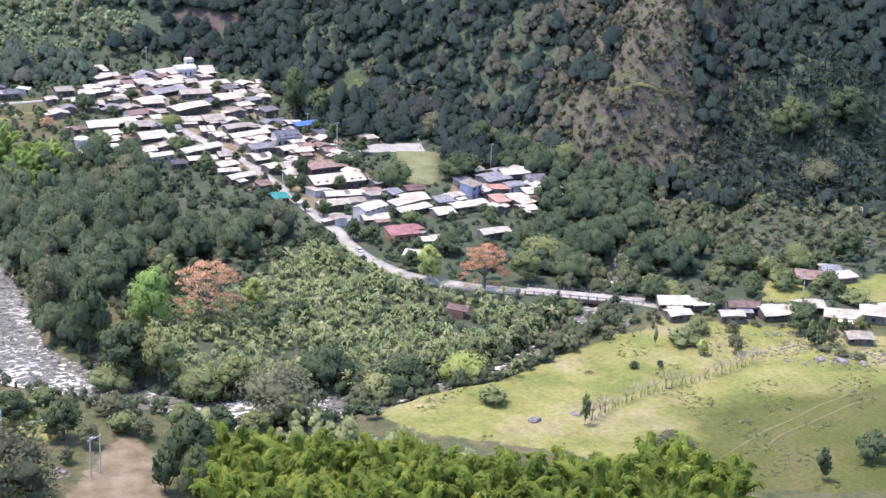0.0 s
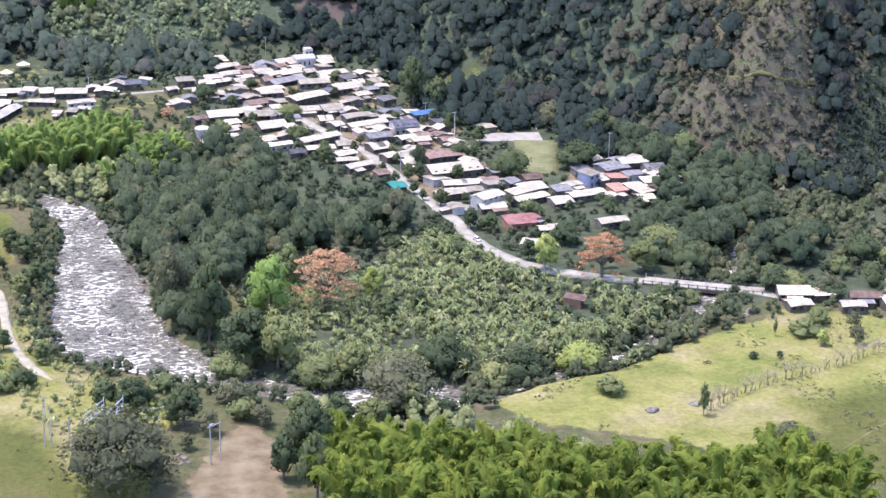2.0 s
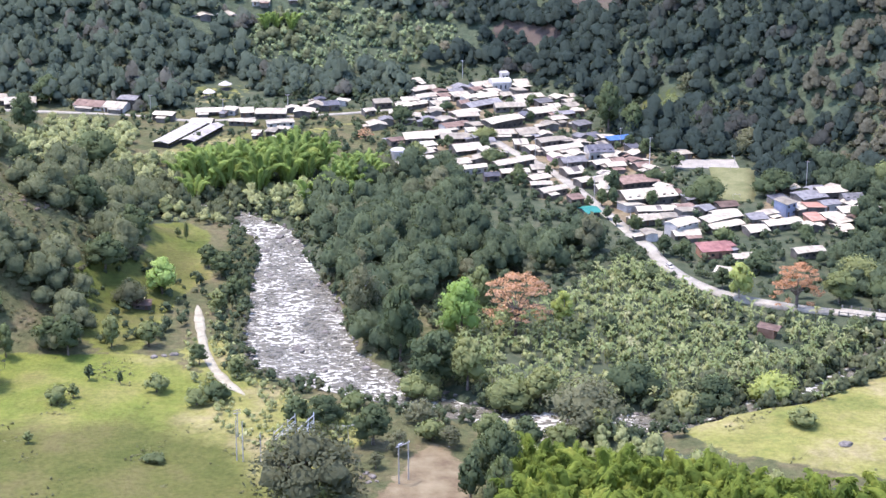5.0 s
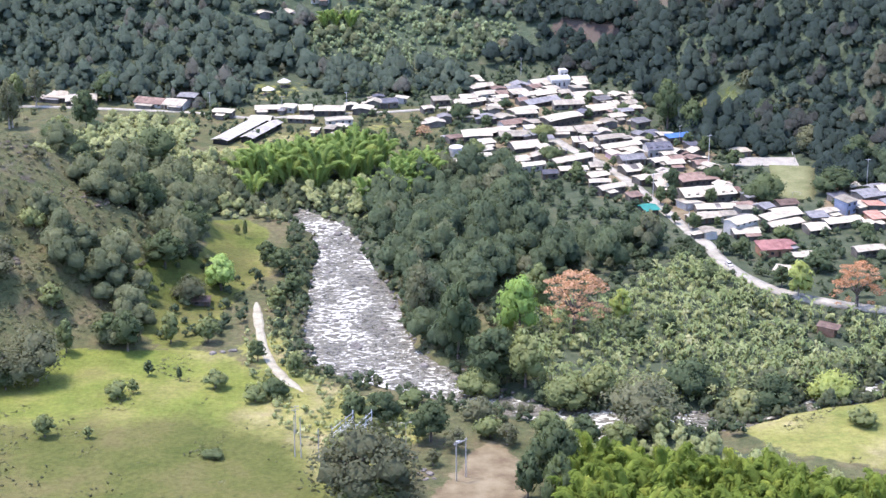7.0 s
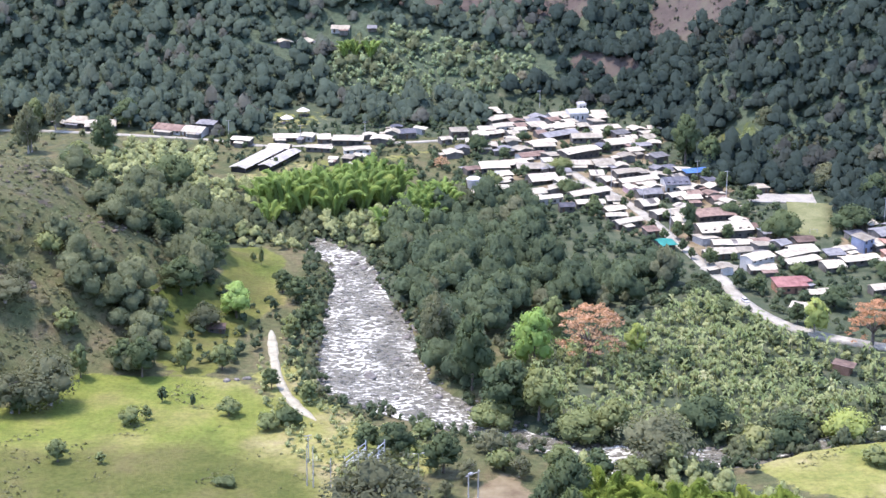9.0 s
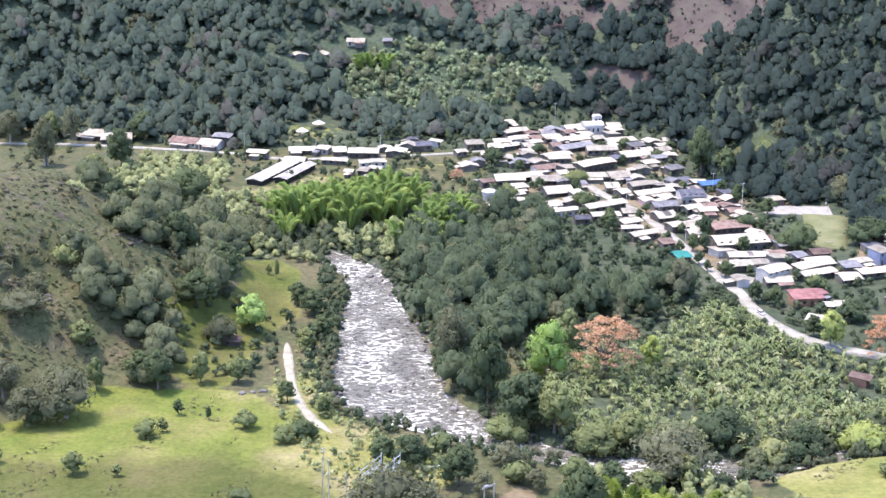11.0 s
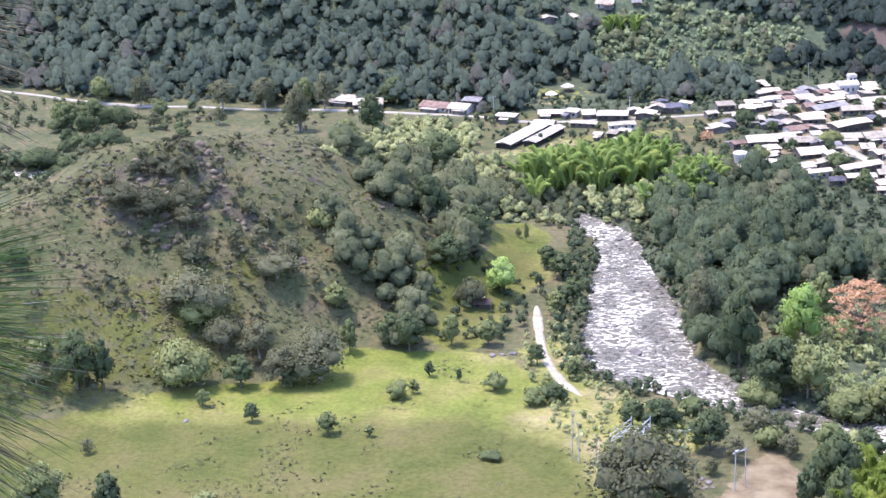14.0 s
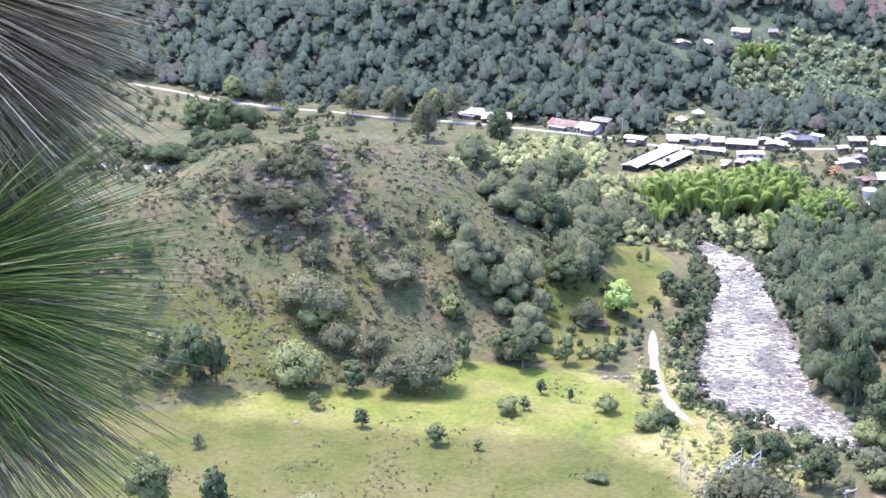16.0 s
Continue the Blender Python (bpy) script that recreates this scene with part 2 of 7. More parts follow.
def sheet_metal(name, a, b, rough=0.5, metal=0.2, rust=0.35):
    """Corrugated roofing: ribs down the slope, sheets of unequal age, rust along the laps."""
    m, nt, p = blank(name)
    co = nt.nodes.new("ShaderNodeTexCoord")
    info = nt.nodes.new("ShaderNodeObjectInfo")
    br = nt.nodes.new("ShaderNodeTexBrick")
    br.inputs["Scale"].default_value = 1.0
    br.inputs["Brick Width"].default_value, br.inputs["Row Height"].default_value = 0.95, 3.2
    br.inputs["Mortar Size"].default_value = 0.015
    br.inputs["Color1"].default_value, br.inputs["Color2"].default_value, br.inputs["Mortar"].default_value = (0.62, 0.62, 0.62, 1), (1, 1, 1, 1), (0.45, 0.4, 0.36, 1)
    nt.links.new(co.outputs["Object"], br.inputs["Vector"])
    c = ramp(nt, noise_at(nt, 2.6, 4), [(0.35, a), (0.62, b)])
    c = mixer(nt, "MULTIPLY", 0.55, c, br.outputs[0])
    c = mixer(nt, "MIX", ramp(nt, noise_at(nt, 1.3, 5, 0.75), [(0.56, 0.0), (0.72, rust)]), c, (0.22, 0.12, 0.07))
    v = ramp(nt, info.outputs["Random"], [(0.0, 0.55), (0.22, 0.85), (0.6, 1.0), (1.0, 1.12)])
    c = mixer(nt, "MULTIPLY", 1.0, c, v)
    nt.links.new(c, p.inputs["Base Color"])
    p.inputs["Roughness"].default_value, p.inputs["Metallic"].default_value = rough, metal
    p.inputs["Specular IOR Level"].default_value = 0.15
    wave = node(nt, "TexWave", Scale=2.0)
    nt.links.new(co.outputs["Object"], wave.inputs["Vector"])
    bumped(nt, p, wave.outputs[1], 0.4, 0.03)
    return m


def leaf_mat(name, dark, light, pale=None, trans=0.35, wood=False, spread=14.0, dead=None, grit=1.0):
    """Foliage: each leaf, each tree and each stretch of wood has its own green; thin leaves let light through."""
    m, nt, p = blank(name)
    geo = nt.nodes.new("ShaderNodeNewGeometry")
    info = nt.nodes.new("ShaderNodeObjectInfo")
    if wood:
        att = nt.nodes.new("ShaderNodeAttribute")
        att.attribute_name = "tint"
        own = att.outputs["Fac"]
    else:
        own = info.outputs["Random"]
    stops = [(0.0, dark), (0.75, light)] + ([(1.0, pale)] if pale else [])
    add = nt.nodes.new("ShaderNodeMath")
    add.operation = "MULTIPLY_ADD"
    add.inputs[1].default_value = 0.55
    nt.links.new(own, add.inputs[0])
    mul = nt.nodes.new("ShaderNodeMath")
    mul.operation, mul.inputs[1].default_value = "MULTIPLY", 0.45
    nt.links.new(noise_at(nt, spread, 2), mul.inputs[0])
    nt.links.new(mul.outputs[0], add.inputs[2])
    c = ramp(nt, add.outputs[0], stops)
    if dead:
        c = mixer(nt, "MIX", ramp(nt, own, [(0.84, 0.0), (0.9, 1.0)]), c, dead)
    lv = ramp(nt, geo.outputs["Random Per Island"], [(0.0, 0.84), (1.0, 1.12)])
    c = mixer(nt, "MULTIPLY", 1.0, c, lv)
    if wood:
        grain = noise_at(nt, 1.3, 4, 0.7)
        c = mixer(nt, "MULTIPLY", 1.0, c, ramp(nt, grain, [(0.34, 1 - 0.28 * grit), (0.62, 1 + 0.16 * grit)]))
        bumped(nt, p, grain, 0.7 * grit, 0.5)
    nt.links.new(c, p.inputs["Base Color"])
    p.inputs["Roughness"].default_value, p.inputs["Specular IOR Level"].default_value = 0.85, 0.06
    tr = nt.nodes.new("ShaderNodeBsdfTranslucent")
    nt.links.new(mixer(nt, "MULTIPLY", 1.0, c, (1.0, 1.0, 0.8)), tr.inputs[0])
    mx = nt.nodes.new("ShaderNodeMixShader")
    mx.inputs[0].default_value = trans
    nt.links.new(p.outputs[0], mx.inputs[1])
    nt.links.new(tr.outputs[0], mx.inputs[2])
    nt.links.new(mx.outputs[0], nt.nodes["Material Output"].inputs[0])
    return m


# ---------------------------------------------------------------- materials
ZINC = sheet_metal("zinc_sheet", (0.2989, 0.2657, 0.1888), (0.4826, 0.4362, 0.3188), 0.55, 0.0, 0.36)
SHED_SHEET = sheet_metal("shed_sheet", (0.2833, 0.2663, 0.2199), (0.4721, 0.4438, 0.3743), 0.6, 0.0, 0.3)
GREY_SHEET = sheet_metal("fibre_cement_sheet", (0.136, 0.136, 0.1328), (0.238, 0.2338, 0.22), 0.8, 0.0, 0.15)
DARK_SHEET = sheet_metal("dark_sheet", (0.06, 0.065, 0.075), (0.12, 0.12, 0.13), 0.7, 0.0, 0.1)
RUST = sheet_metal("rusty_sheet", (0.128, 0.085, 0.0638), (0.24, 0.17, 0.1275), 0.8, 0.0, 0.5)
RED_TILE = sheet_metal("red_tile", (0.2, 0.085, 0.072), (0.31, 0.155, 0.13), 0.7, 0.0, 0.1)
ORANGE_TILE = sheet_metal("orange_tile", (0.3, 0.16, 0.11), (0.42, 0.24, 0.17), 0.8, 0.0, 0.2)
GREEN_TARP = paint("green_tarp", (0.015, 0.19, 0.14), (0.03, 0.27, 0.2), rough=0.45)
BLUE_SHEET = sheet_metal("blue_sheet", (0.05, 0.12, 0.28), (0.08, 0.18, 0.38), 0.4, 0.0, 0.05)
# Block colour darkened to put eave and porch shade on the house walls.
CONCRETE = paint("block_wall", (0.1128, 0.1008, 0.0829), (0.2257, 0.2055, 0.1705), vary=0.5)
WHITE_WALL = paint("white_wall", (0.44, 0.42, 0.37), (0.62, 0.595, 0.53), vary=0.15)
PINK_WALL = paint("pink_wall", (0.6, 0.4, 0.4), (0.7, 0.5, 0.48))
BLUE_WALL = paint("blue_wall", (0.24, 0.27, 0.35), (0.36, 0.39, 0.47))
ORANGE_WALL = paint("orange_wall", (0.3, 0.15, 0.09), (0.42, 0.24, 0.15))
# Near-black colour for unlit insides, worn by solid boxes with no hole behind.
DARK_INSIDE = paint("dark_opening", (0.02, 0.02, 0.022), (0.04, 0.04, 0.045), rough=0.3)
DOOR_WOOD = paint("door_wood", (0.1, 0.06, 0.04), (0.2, 0.13, 0.08))
ROAD_MAT = paint("pale_road", (0.25, 0.235, 0.18), (0.365, 0.345, 0.268), 4.0, 0.5, 0.9, vary=0.0)
PATH_MAT = paint("dirt_path", (0.26, 0.24, 0.165), (0.385, 0.36, 0.255), 3.0, 0.5, 0.95, vary=0.0)
TRACK_MAT = paint("trodden_earth", (0.12, 0.122, 0.04), (0.165, 0.155, 0.062), 2.0, 0.4, 0.95, vary=0.0)
PITCH_MAT = paint("worn_pitch_grass", (0.12, 0.132, 0.05), (0.19, 0.192, 0.085), 7.0, 0.6, 0.95, vary=0.0)
COURT_MAT = paint("court_concrete", (0.25, 0.235, 0.189), (0.34, 0.32, 0.2565), 4.0, 0.5, 0.9, vary=0.0)
STEEL = paint("galvanised_steel", (0.45, 0.46, 0.47), (0.62, 0.62, 0.62), 0.6, 0.1, 0.45, 0.5)
WHITE_STEEL = paint("pale_painted_steel", (0.55, 0.57, 0.6), (0.72, 0.73, 0.75), 0.6, 0.1, 0.5, 0.0)
POLE_MAT = paint("concrete_pole", (0.5, 0.48, 0.44), (0.66, 0.63, 0.58), 1.0, 0.1, 0.85)
BARK = paint("bark", (0.09, 0.07, 0.05), (0.22, 0.19, 0.16), 0.8, 0.12, 0.95, bump=0.8)
PALE_BARK = paint("pale_bark", (0.26, 0.23, 0.2), (0.44, 0.4, 0.35), 0.8, 0.12, 0.95, bump=0.8)
HILL_ROCK = paint("hill_rock", (0.0945, 0.08, 0.0574), (0.21, 0.175, 0.123), 1.6, 0.2, 0.9, bump=0.7, spec=0.1)
STONE = paint("river_stone", (0.13, 0.12, 0.1), (0.31, 0.285, 0.245), 1.6, 0.2, 0.9, bump=0.7, spec=0.12)
# Wood and flank greens lean bluish grey, a little haze put into the leaf colour.
LEAF_WOOD = leaf_mat("wood_leaves", (0.0498, 0.0772, 0.0492), (0.1162, 0.1501, 0.0777), (0.2072, 0.2286, 0.1232), 0.45, True, 14.0, (0.1445, 0.1566, 0.0891))
LEAF_FLANK = leaf_mat("flank_leaves", (0.081, 0.106, 0.0585), (0.1707, 0.1907, 0.0989), (0.2602, 0.2598, 0.1502), 0.45, True, 14.0, (0.2156, 0.2057, 0.1336))
LEAF_DRY = leaf_mat("dry_shrub_leaves", (0.076, 0.0807, 0.0561), (0.1191, 0.1201, 0.0829), (0.1389, 0.1538, 0.0787), 0.35, True, 25.0)
LEAF_BANANA = leaf_mat("banana_leaves", (0.1416, 0.2054, 0.08), (0.2831, 0.3345, 0.1473), (0.5398, 0.5142, 0.2955), 0.45, True, 12.0)
# Distance haze in both leaf colours: bluer, flatter; first darkened for cloud shade, second lightened.
LEAF_FAR_HAZED = leaf_mat("hill_leaves", (0.0339, 0.0547, 0.0474), (0.0556, 0.0784, 0.0621), (0.0872, 0.1043, 0.0778), 0.5, True, 45.0, (0.0687, 0.0759, 0.0652), 0.45)
LEAF_HEAD_HAZED = leaf_mat("valley_head_leaves", (0.063, 0.0932, 0.0726), (0.1025, 0.1352, 0.0945), (0.1504, 0.1694, 0.1237), 0.5, True, 45.0, (0.1196, 0.1259, 0.102), 0.45)
LEAF_SCRUB = leaf_mat("scrub_leaves", (0.068, 0.08, 0.0468), (0.1318, 0.1322, 0.0765), (0.204, 0.1827, 0.126), 0.35, True, 30.0)
LEAF_CROP = leaf_mat("crop_leaves", (0.1858, 0.2315, 0.0968), (0.4212, 0.4471, 0.2101), (0.7074, 0.6627, 0.3871), 0.45, True, 20.0)
LEAF_COFFEE = leaf_mat("coffee_leaves", (0.15, 0.2096, 0.115), (0.3125, 0.3746, 0.1955), (0.5, 0.5334, 0.299), 0.45, True, 20.0, None, 0.6)
# One bamboo in two leaf colours: between shaded and lit, then a sunlit copy.
LEAF_BAMBOO = leaf_mat("bamboo_leaves", (0.0797, 0.1304, 0.0276), (0.2125, 0.2723, 0.0494), (0.5579, 0.5211, 0.1086), 0.5, True, 9.0, None, 0.7)
LEAF_LIT_BAMBOO = leaf_mat("young_bamboo_leaves", (0.1296, 0.21, 0.06), (0.3024, 0.399, 0.11), (0.5832, 0.609, 0.2), 0.5, True, 9.0, None, 0.7)
LEAF_DARK = leaf_mat("dark_leaves", (0.0625, 0.0915, 0.0517), (0.1187, 0.1525, 0.069), (0.175, 0.2013, 0.092), 0.4)
LEAF_OLIVE = leaf_mat("olive_leaves", (0.1213, 0.1633, 0.0724), (0.2304, 0.2592, 0.1053), (0.3375, 0.3409, 0.1574), 0.4)
LEAF_GREY = leaf_mat("grey_green_leaves", (0.1015, 0.116, 0.0655), (0.1752, 0.1836, 0.103), (0.2306, 0.227, 0.1404), 0.4)
LEAF_BRUSH = leaf_mat("brush_leaves", (0.056, 0.068, 0.04), (0.104, 0.113, 0.064), (0.145, 0.144, 0.088), 0.35)
LEAF_BRIGHT = leaf_mat("fresh_leaves", (0.2338, 0.3585, 0.0961), (0.3713, 0.5019, 0.1683), None, 0.5)
LEAF_LIME = leaf_mat("lime_leaves", (0.28, 0.35, 0.09), (0.4, 0.45, 0.15), None, 0.5)
LEAF_ORANGE = leaf_mat("orange_blossom", (0.42, 0.2, 0.1), (0.55, 0.35, 0.21), (0.64, 0.5, 0.36), 0.4, False, 4.0)
LEAF_GRASS = leaf_mat("hill_grass_blades", (0.1226, 0.1394, 0.0683), (0.189, 0.1865, 0.0963), (0.2327, 0.2058, 0.1256), 0.4, True, 22.0)
TWIG = paint("dry_twigs", (0.33, 0.285, 0.18), (0.47, 0.41, 0.27), 0.8, 0.1, 0.95)


# ---------------------------------------------------------------- mesh helpers
def np_mesh(name, verts, faces, mats, index=None, tint=None, normals=None):
    """A mesh from arrays; faces all of one size."""
    me = bpy.data.meshes.new(name)
    n = faces.shape[1]
    me.vertices.add(len(verts))
    me.vertices.foreach_set("co", np.ascontiguousarray(verts, dtype=np.float32).ravel())
    me.loops.add(faces.size)
    me.loops.foreach_set("vertex_index", np.ascontiguousarray(faces, dtype=np.int32).ravel())
    me.polygons.add(len(faces))
    me.polygons.foreach_set("loop_start", np.arange(0, faces.size, n, dtype=np.int32))
    for m in mats:
        me.materials.append(m)
    if index is not None:
        me.polygons.foreach_set("material_index", np.ascontiguousarray(index, dtype=np.int32))
    if tint is not None:
        me.attributes.new("tint", "FLOAT", "POINT").data.foreach_set("value", np.ascontiguousarray(tint, dtype=np.float32))
    me.update()
    me.validate()
    if normals is not None:
        me.normals_split_custom_set_from_vertices(np.ascontiguousarray(normals, dtype=np.float32))
    return me


def part(name, bm, material, parent, label=""):
    me = bpy.data.meshes.new(name)
    bm.to_mesh(me)
    bm.free()
    me.materials.append(material)
    ob = new(name, me)
    ob.parent = parent
    return tagged(ob, label)


def mesh_part(name, me, parent, label=""):
    ob = new(name, me)
    ob.parent = parent
    return tagged(ob, label)


def empty(name, m, label, category, group="", kind=""):
    ob = new(name)
    ob.empty_display_size = 0.5
    ob.matrix_world = m
    return tagged(ob, label, category, group, kind)


def add_box(bm, x, y, z, sx, sy, sz, bevel=0.0, turn=None):
    """A box centred at x, y and standing on z."""
    r = bmesh.ops.create_cube(bm, size=1.0)
    vs = r["verts"]
    for v in vs:
        v.co = Vector((v.co.x * sx, v.co.y * sy, v.co.z * sz))
    if bevel:
        es = list({e for v in vs for e in v.link_edges})
        vs = [v for v in bmesh.ops.bevel(bm, geom=es, offset=bevel, segments=1, affect="EDGES")["verts"]] or vs
    m = Matrix.Translation((x, y, z + sz / 2))
    if turn is not None:
        m = m @ turn
    bmesh.ops.transform(bm, matrix=m, verts=vs)
    return vs


def add_tube(bm, pts, radii, sides=6):
    """A tapered tube through points."""
    rings = []
    pts = [Vector(p) for p in pts]
    for i, (p, r) in enumerate(zip(pts, radii)):
        d = (pts[min(i + 1, len(pts) - 1)] - pts[max(i - 1, 0)]).normalized()
        a = d.orthogonal().normalized()
        b = d.cross(a)
        rings.append([bm.verts.new(p + (a * math.cos(6.2832 * k / sides) + b * math.sin(6.2832 * k / sides)) * r) for k in range(sides)])
    for lo, hi in zip(rings, rings[1:]):
        for k in range(sides):
            bm.faces.new((lo[k], lo[(k + 1) % sides], hi[(k + 1) % sides], hi[k]))
    bm.faces.new(rings[-1])
    bm.faces.new(rings[0][::-1])


def gz(x, y):
    return float(ground_z(np.array([x]), np.array([y]))[0])


def inside(poly, x, y):
    px, py = np.array(poly, float).T
    ins = np.zeros(np.shape(x), bool)
    j = len(px) - 1
    for i in range(len(px)):
        cross = ((py[i] > y) != (py[j] > y)) & (x < (px[j] - px[i]) * (y - py[i]) / (py[j] - py[i] + 1e-9) + px[i])
        ins ^= cross
        j = i
    return ins
# ---------------------------------------------------------------- houses
HOUSES = [0]


def house(x, y, turn, w, d, h, roof, wall):
    """A small house: walls, a gable or lean-to roof with eaves, a door and windows on the long front."""
    r = np.random.RandomState(1000 + HOUSES[0])
    HOUSES[0] += 1
    turn += r.uniform(-18, 18)
    h += r.uniform(-0.3, 0.5) if h < 4 else 0
    if wall is CONCRETE and r.uniform() < 0.14:
        wall = WHITE_WALL
    if w < 9.5 and r.uniform() < 0.28:
        turn, w, d = turn + 90, max(w * 0.85, d), min(d * 1.1, w)
    look_of = {"zinc_sheet": "weathered zinc", "fibre_cement_sheet": "grey fibre-cement", "dark_sheet": "dark sheet", "rusty_sheet": "rust-brown sheet", "red_tile": "red tile",
               "orange_tile": "orange tile", "green_tarp": "green tarpaulin", "blue_sheet": "blue sheet"}[roof.name]
    wall_of = {"block_wall": "bare block", "white_wall": "white", "pink_wall": "pink", "blue_wall": "blue", "orange_wall": "orange"}[wall.name]
    size = "long" if w > 1.8 * d else "two-storey" if h > 4 else "small"
    z = min(gz(x + dx, y + dy) for dx in (-w / 3, w / 3) for dy in (-d / 3, d / 3))
    t = empty("house", pose(x, y, z, 0, 0, turn), f"{size} {wall_of} house with a {look_of} roof", "house", "houses of the village")
    t["reach"] = w * 0.42
    lean = r.uniform() < 0.3
    rise = d * (0.09 if lean else r.uniform(0.08, 0.17))
    bm = bmesh.new()
    hb = h + (rise if lean else 0)
    pts = [(-d / 2, 0), (d / 2, 0), (d / 2, hb)] + ([] if lean else [(0, h + rise)]) + [(-d / 2, h)]
    ends = [[bm.verts.new((s * w / 2, q, a - (0.5 if a == 0 else 0))) for q, a in pts] for s in (-1, 1)]
    n = len(pts)
    bm.faces.new(ends[0][::-1])
    bm.faces.new(ends[1])
    for k in range(n):
        bm.faces.new((ends[0][k], ends[0][(k + 1) % n], ends[1][(k + 1) % n], ends[1][k]))
    part("wall", bm, wall, t)
    bm = bmesh.new()
    o, th = r.uniform(0.4, 0.7), 0.09
    porch = r.uniform(0.7, 1.9)
    if lean:
        prof = [(-d / 2 - porch, h - porch * rise / d), (d / 2 + o, h + rise + o * rise / d)]
    else:
        sl = rise / (d / 2)
        prof = [(-d / 2 - porch, h - porch * sl), (0, h + rise), (d / 2 + o, h - o * sl)]
    cols = 4
    bow, rows = r.uniform(-0.12, 0.3), []
    for s in np.linspace(-w / 2 - o * 0.6, w / 2 + o * 0.6, cols + 1):
        sag = r.uniform(-0.05, 0.03) + bow * (1 - (s / (w / 2 + o * 0.6)) ** 2)
        rows.append(([bm.verts.new((s, q, a + 0.03 + sag)) for q, a in prof], [bm.verts.new((s, q, a + 0.03 + th + sag)) for q, a in prof]))
    for (la, ua), (lb, ub) in zip(rows, rows[1:]):
        for k in range(len(prof) - 1):
            bm.faces.new((ua[k], ub[k], ub[k + 1], ua[k + 1]))
            bm.faces.new((la[k], la[k + 1], lb[k + 1], lb[k]))
        bm.faces.new((ua[0], la[0], lb[0], ub[0]))
        bm.faces.new((ua[-1], ub[-1], lb[-1], la[-1]))
    for (l, u), flip in ((rows[0], False), (rows[-1], True)):
        for k in range(len(prof) - 1):
            q = (l[k], u[k], u[k + 1], l[k + 1])
            bm.faces.new(q[::-1] if flip else q)
    bmesh.ops.recalc_face_normals(bm, faces=bm.faces[:])
    part("roof", bm, roof, t)
    bays = max(2, min(6, int(w / 2.6)))
    door_at = r.randint(bays)
    for level in range(2 if h > 4 else 1):
        for k in range(bays):
            px = (k + 0.5) / bays * w - w / 2
            bm = bmesh.new()
            zf = level * 2.7
            if k == door_at and level == 0:
                add_box(bm, px, -d / 2 - 0.02, 0.05, 0.95, 0.1, 2.0, 0.015)
                part("door", bm, DOOR_WOOD, t)
            else:
                # Window: a shallow box whose colour stands for the dark room.
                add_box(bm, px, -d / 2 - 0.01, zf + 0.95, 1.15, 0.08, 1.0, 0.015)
                part("window", bm, DARK_INSIDE, t)
    for _ in range(r.choice([0, 1, 1, 2])):
        aw, ad, ah = w * r.uniform(0.3, 0.6), r.uniform(2.2, 4.0), h * 0.78 if h < 4 else 2.3
        ax, ay = r.uniform(-0.5, 0.5) * (w - aw), (d / 2 + ad / 2 + 0.1) * (1 if r.uniform() < 0.6 else -1)
        bm = bmesh.new()
        add_box(bm, ax, ay, -0.5, aw, ad, ah + 0.35, 0.02)
        part("annex", bm, CONCRETE, t)
        bm = bmesh.new()
        s = 1 if ay > 0 else -1
        add_box(bm, ax, ay + s * 0.25, ah - 0.02, aw + 0.7, ad + 0.6, 0.08, 0.01, Matrix.Rotation(radians(-6 * s), 4, "X"))
        part("annex_roof", bm, ZINC if r.uniform() < 0.7 else GREY_SHEET if r.uniform() < 0.6 else RUST, t)
    return t


# ---------------------------------------------------------------- houses of the village
house(14.6, 921.8, 22, 8.0, 6.3, 2.7, ZINC, CONCRETE)
house(21.5, 907.4, 22, 8.4, 4.6, 2.7, ZINC, CONCRETE)
house(12.8, 882.7, 22, 8.1, 4.9, 2.7, ZINC, CONCRETE)
house(20.6, 889.8, 22, 10.9, 5.9, 2.7, ZINC, CONCRETE)
house(9.4, 872.6, 22, 7.2, 5.3, 2.7, ZINC, CONCRETE)
house(16.3, 878.0, 22, 9.9, 4.8, 2.7, ZINC, CONCRETE)
house(24.3, 877.9, 22, 5.4, 4.8, 2.7, ZINC, CONCRETE)
house(28.5, 881.8, 22, 5.9, 4.0, 2.7, ZINC, CONCRETE)
house(36.3, 891.7, 22, 8.7, 7.0, 2.7, ZINC, CONCRETE)
house(49.9, 888.5, 22, 12.8, 5.4, 2.7, ZINC, CONCRETE)
house(69.8, 884.2, 22, 14.5, 4.9, 2.7, ZINC, CONCRETE)
house(84.1, 883.2, 22, 7.7, 5.4, 2.7, ZINC, CONCRETE)
house(93.1, 885.2, 22, 6.4, 5.0, 2.7, ZINC, CONCRETE)
house(89.1, 877.4, 22, 7.2, 4.0, 2.7, ZINC, CONCRETE)
house(37.9, 906.5, 22, 7.0, 7.0, 2.7, GREY_SHEET, CONCRETE)
house(50.0, 914.2, 22, 14.1, 5.7, 2.7, ZINC, WHITE_WALL)
house(46.6, 871.5, 22, 18.8, 5.8, 2.7, GREY_SHEET, CONCRETE)
house(59.2, 864.3, 22, 14.2, 6.2, 2.7, ZINC, CONCRETE)
house(12.2, 854.7, 22, 9.7, 6.9, 2.7, ZINC, CONCRETE)
house(24.4, 866.8, 22, 5.3, 4.3, 2.7, ZINC, CONCRETE)
house(37.8, 857.6, 22, 14.1, 5.8, 2.7, ZINC, CONCRETE)
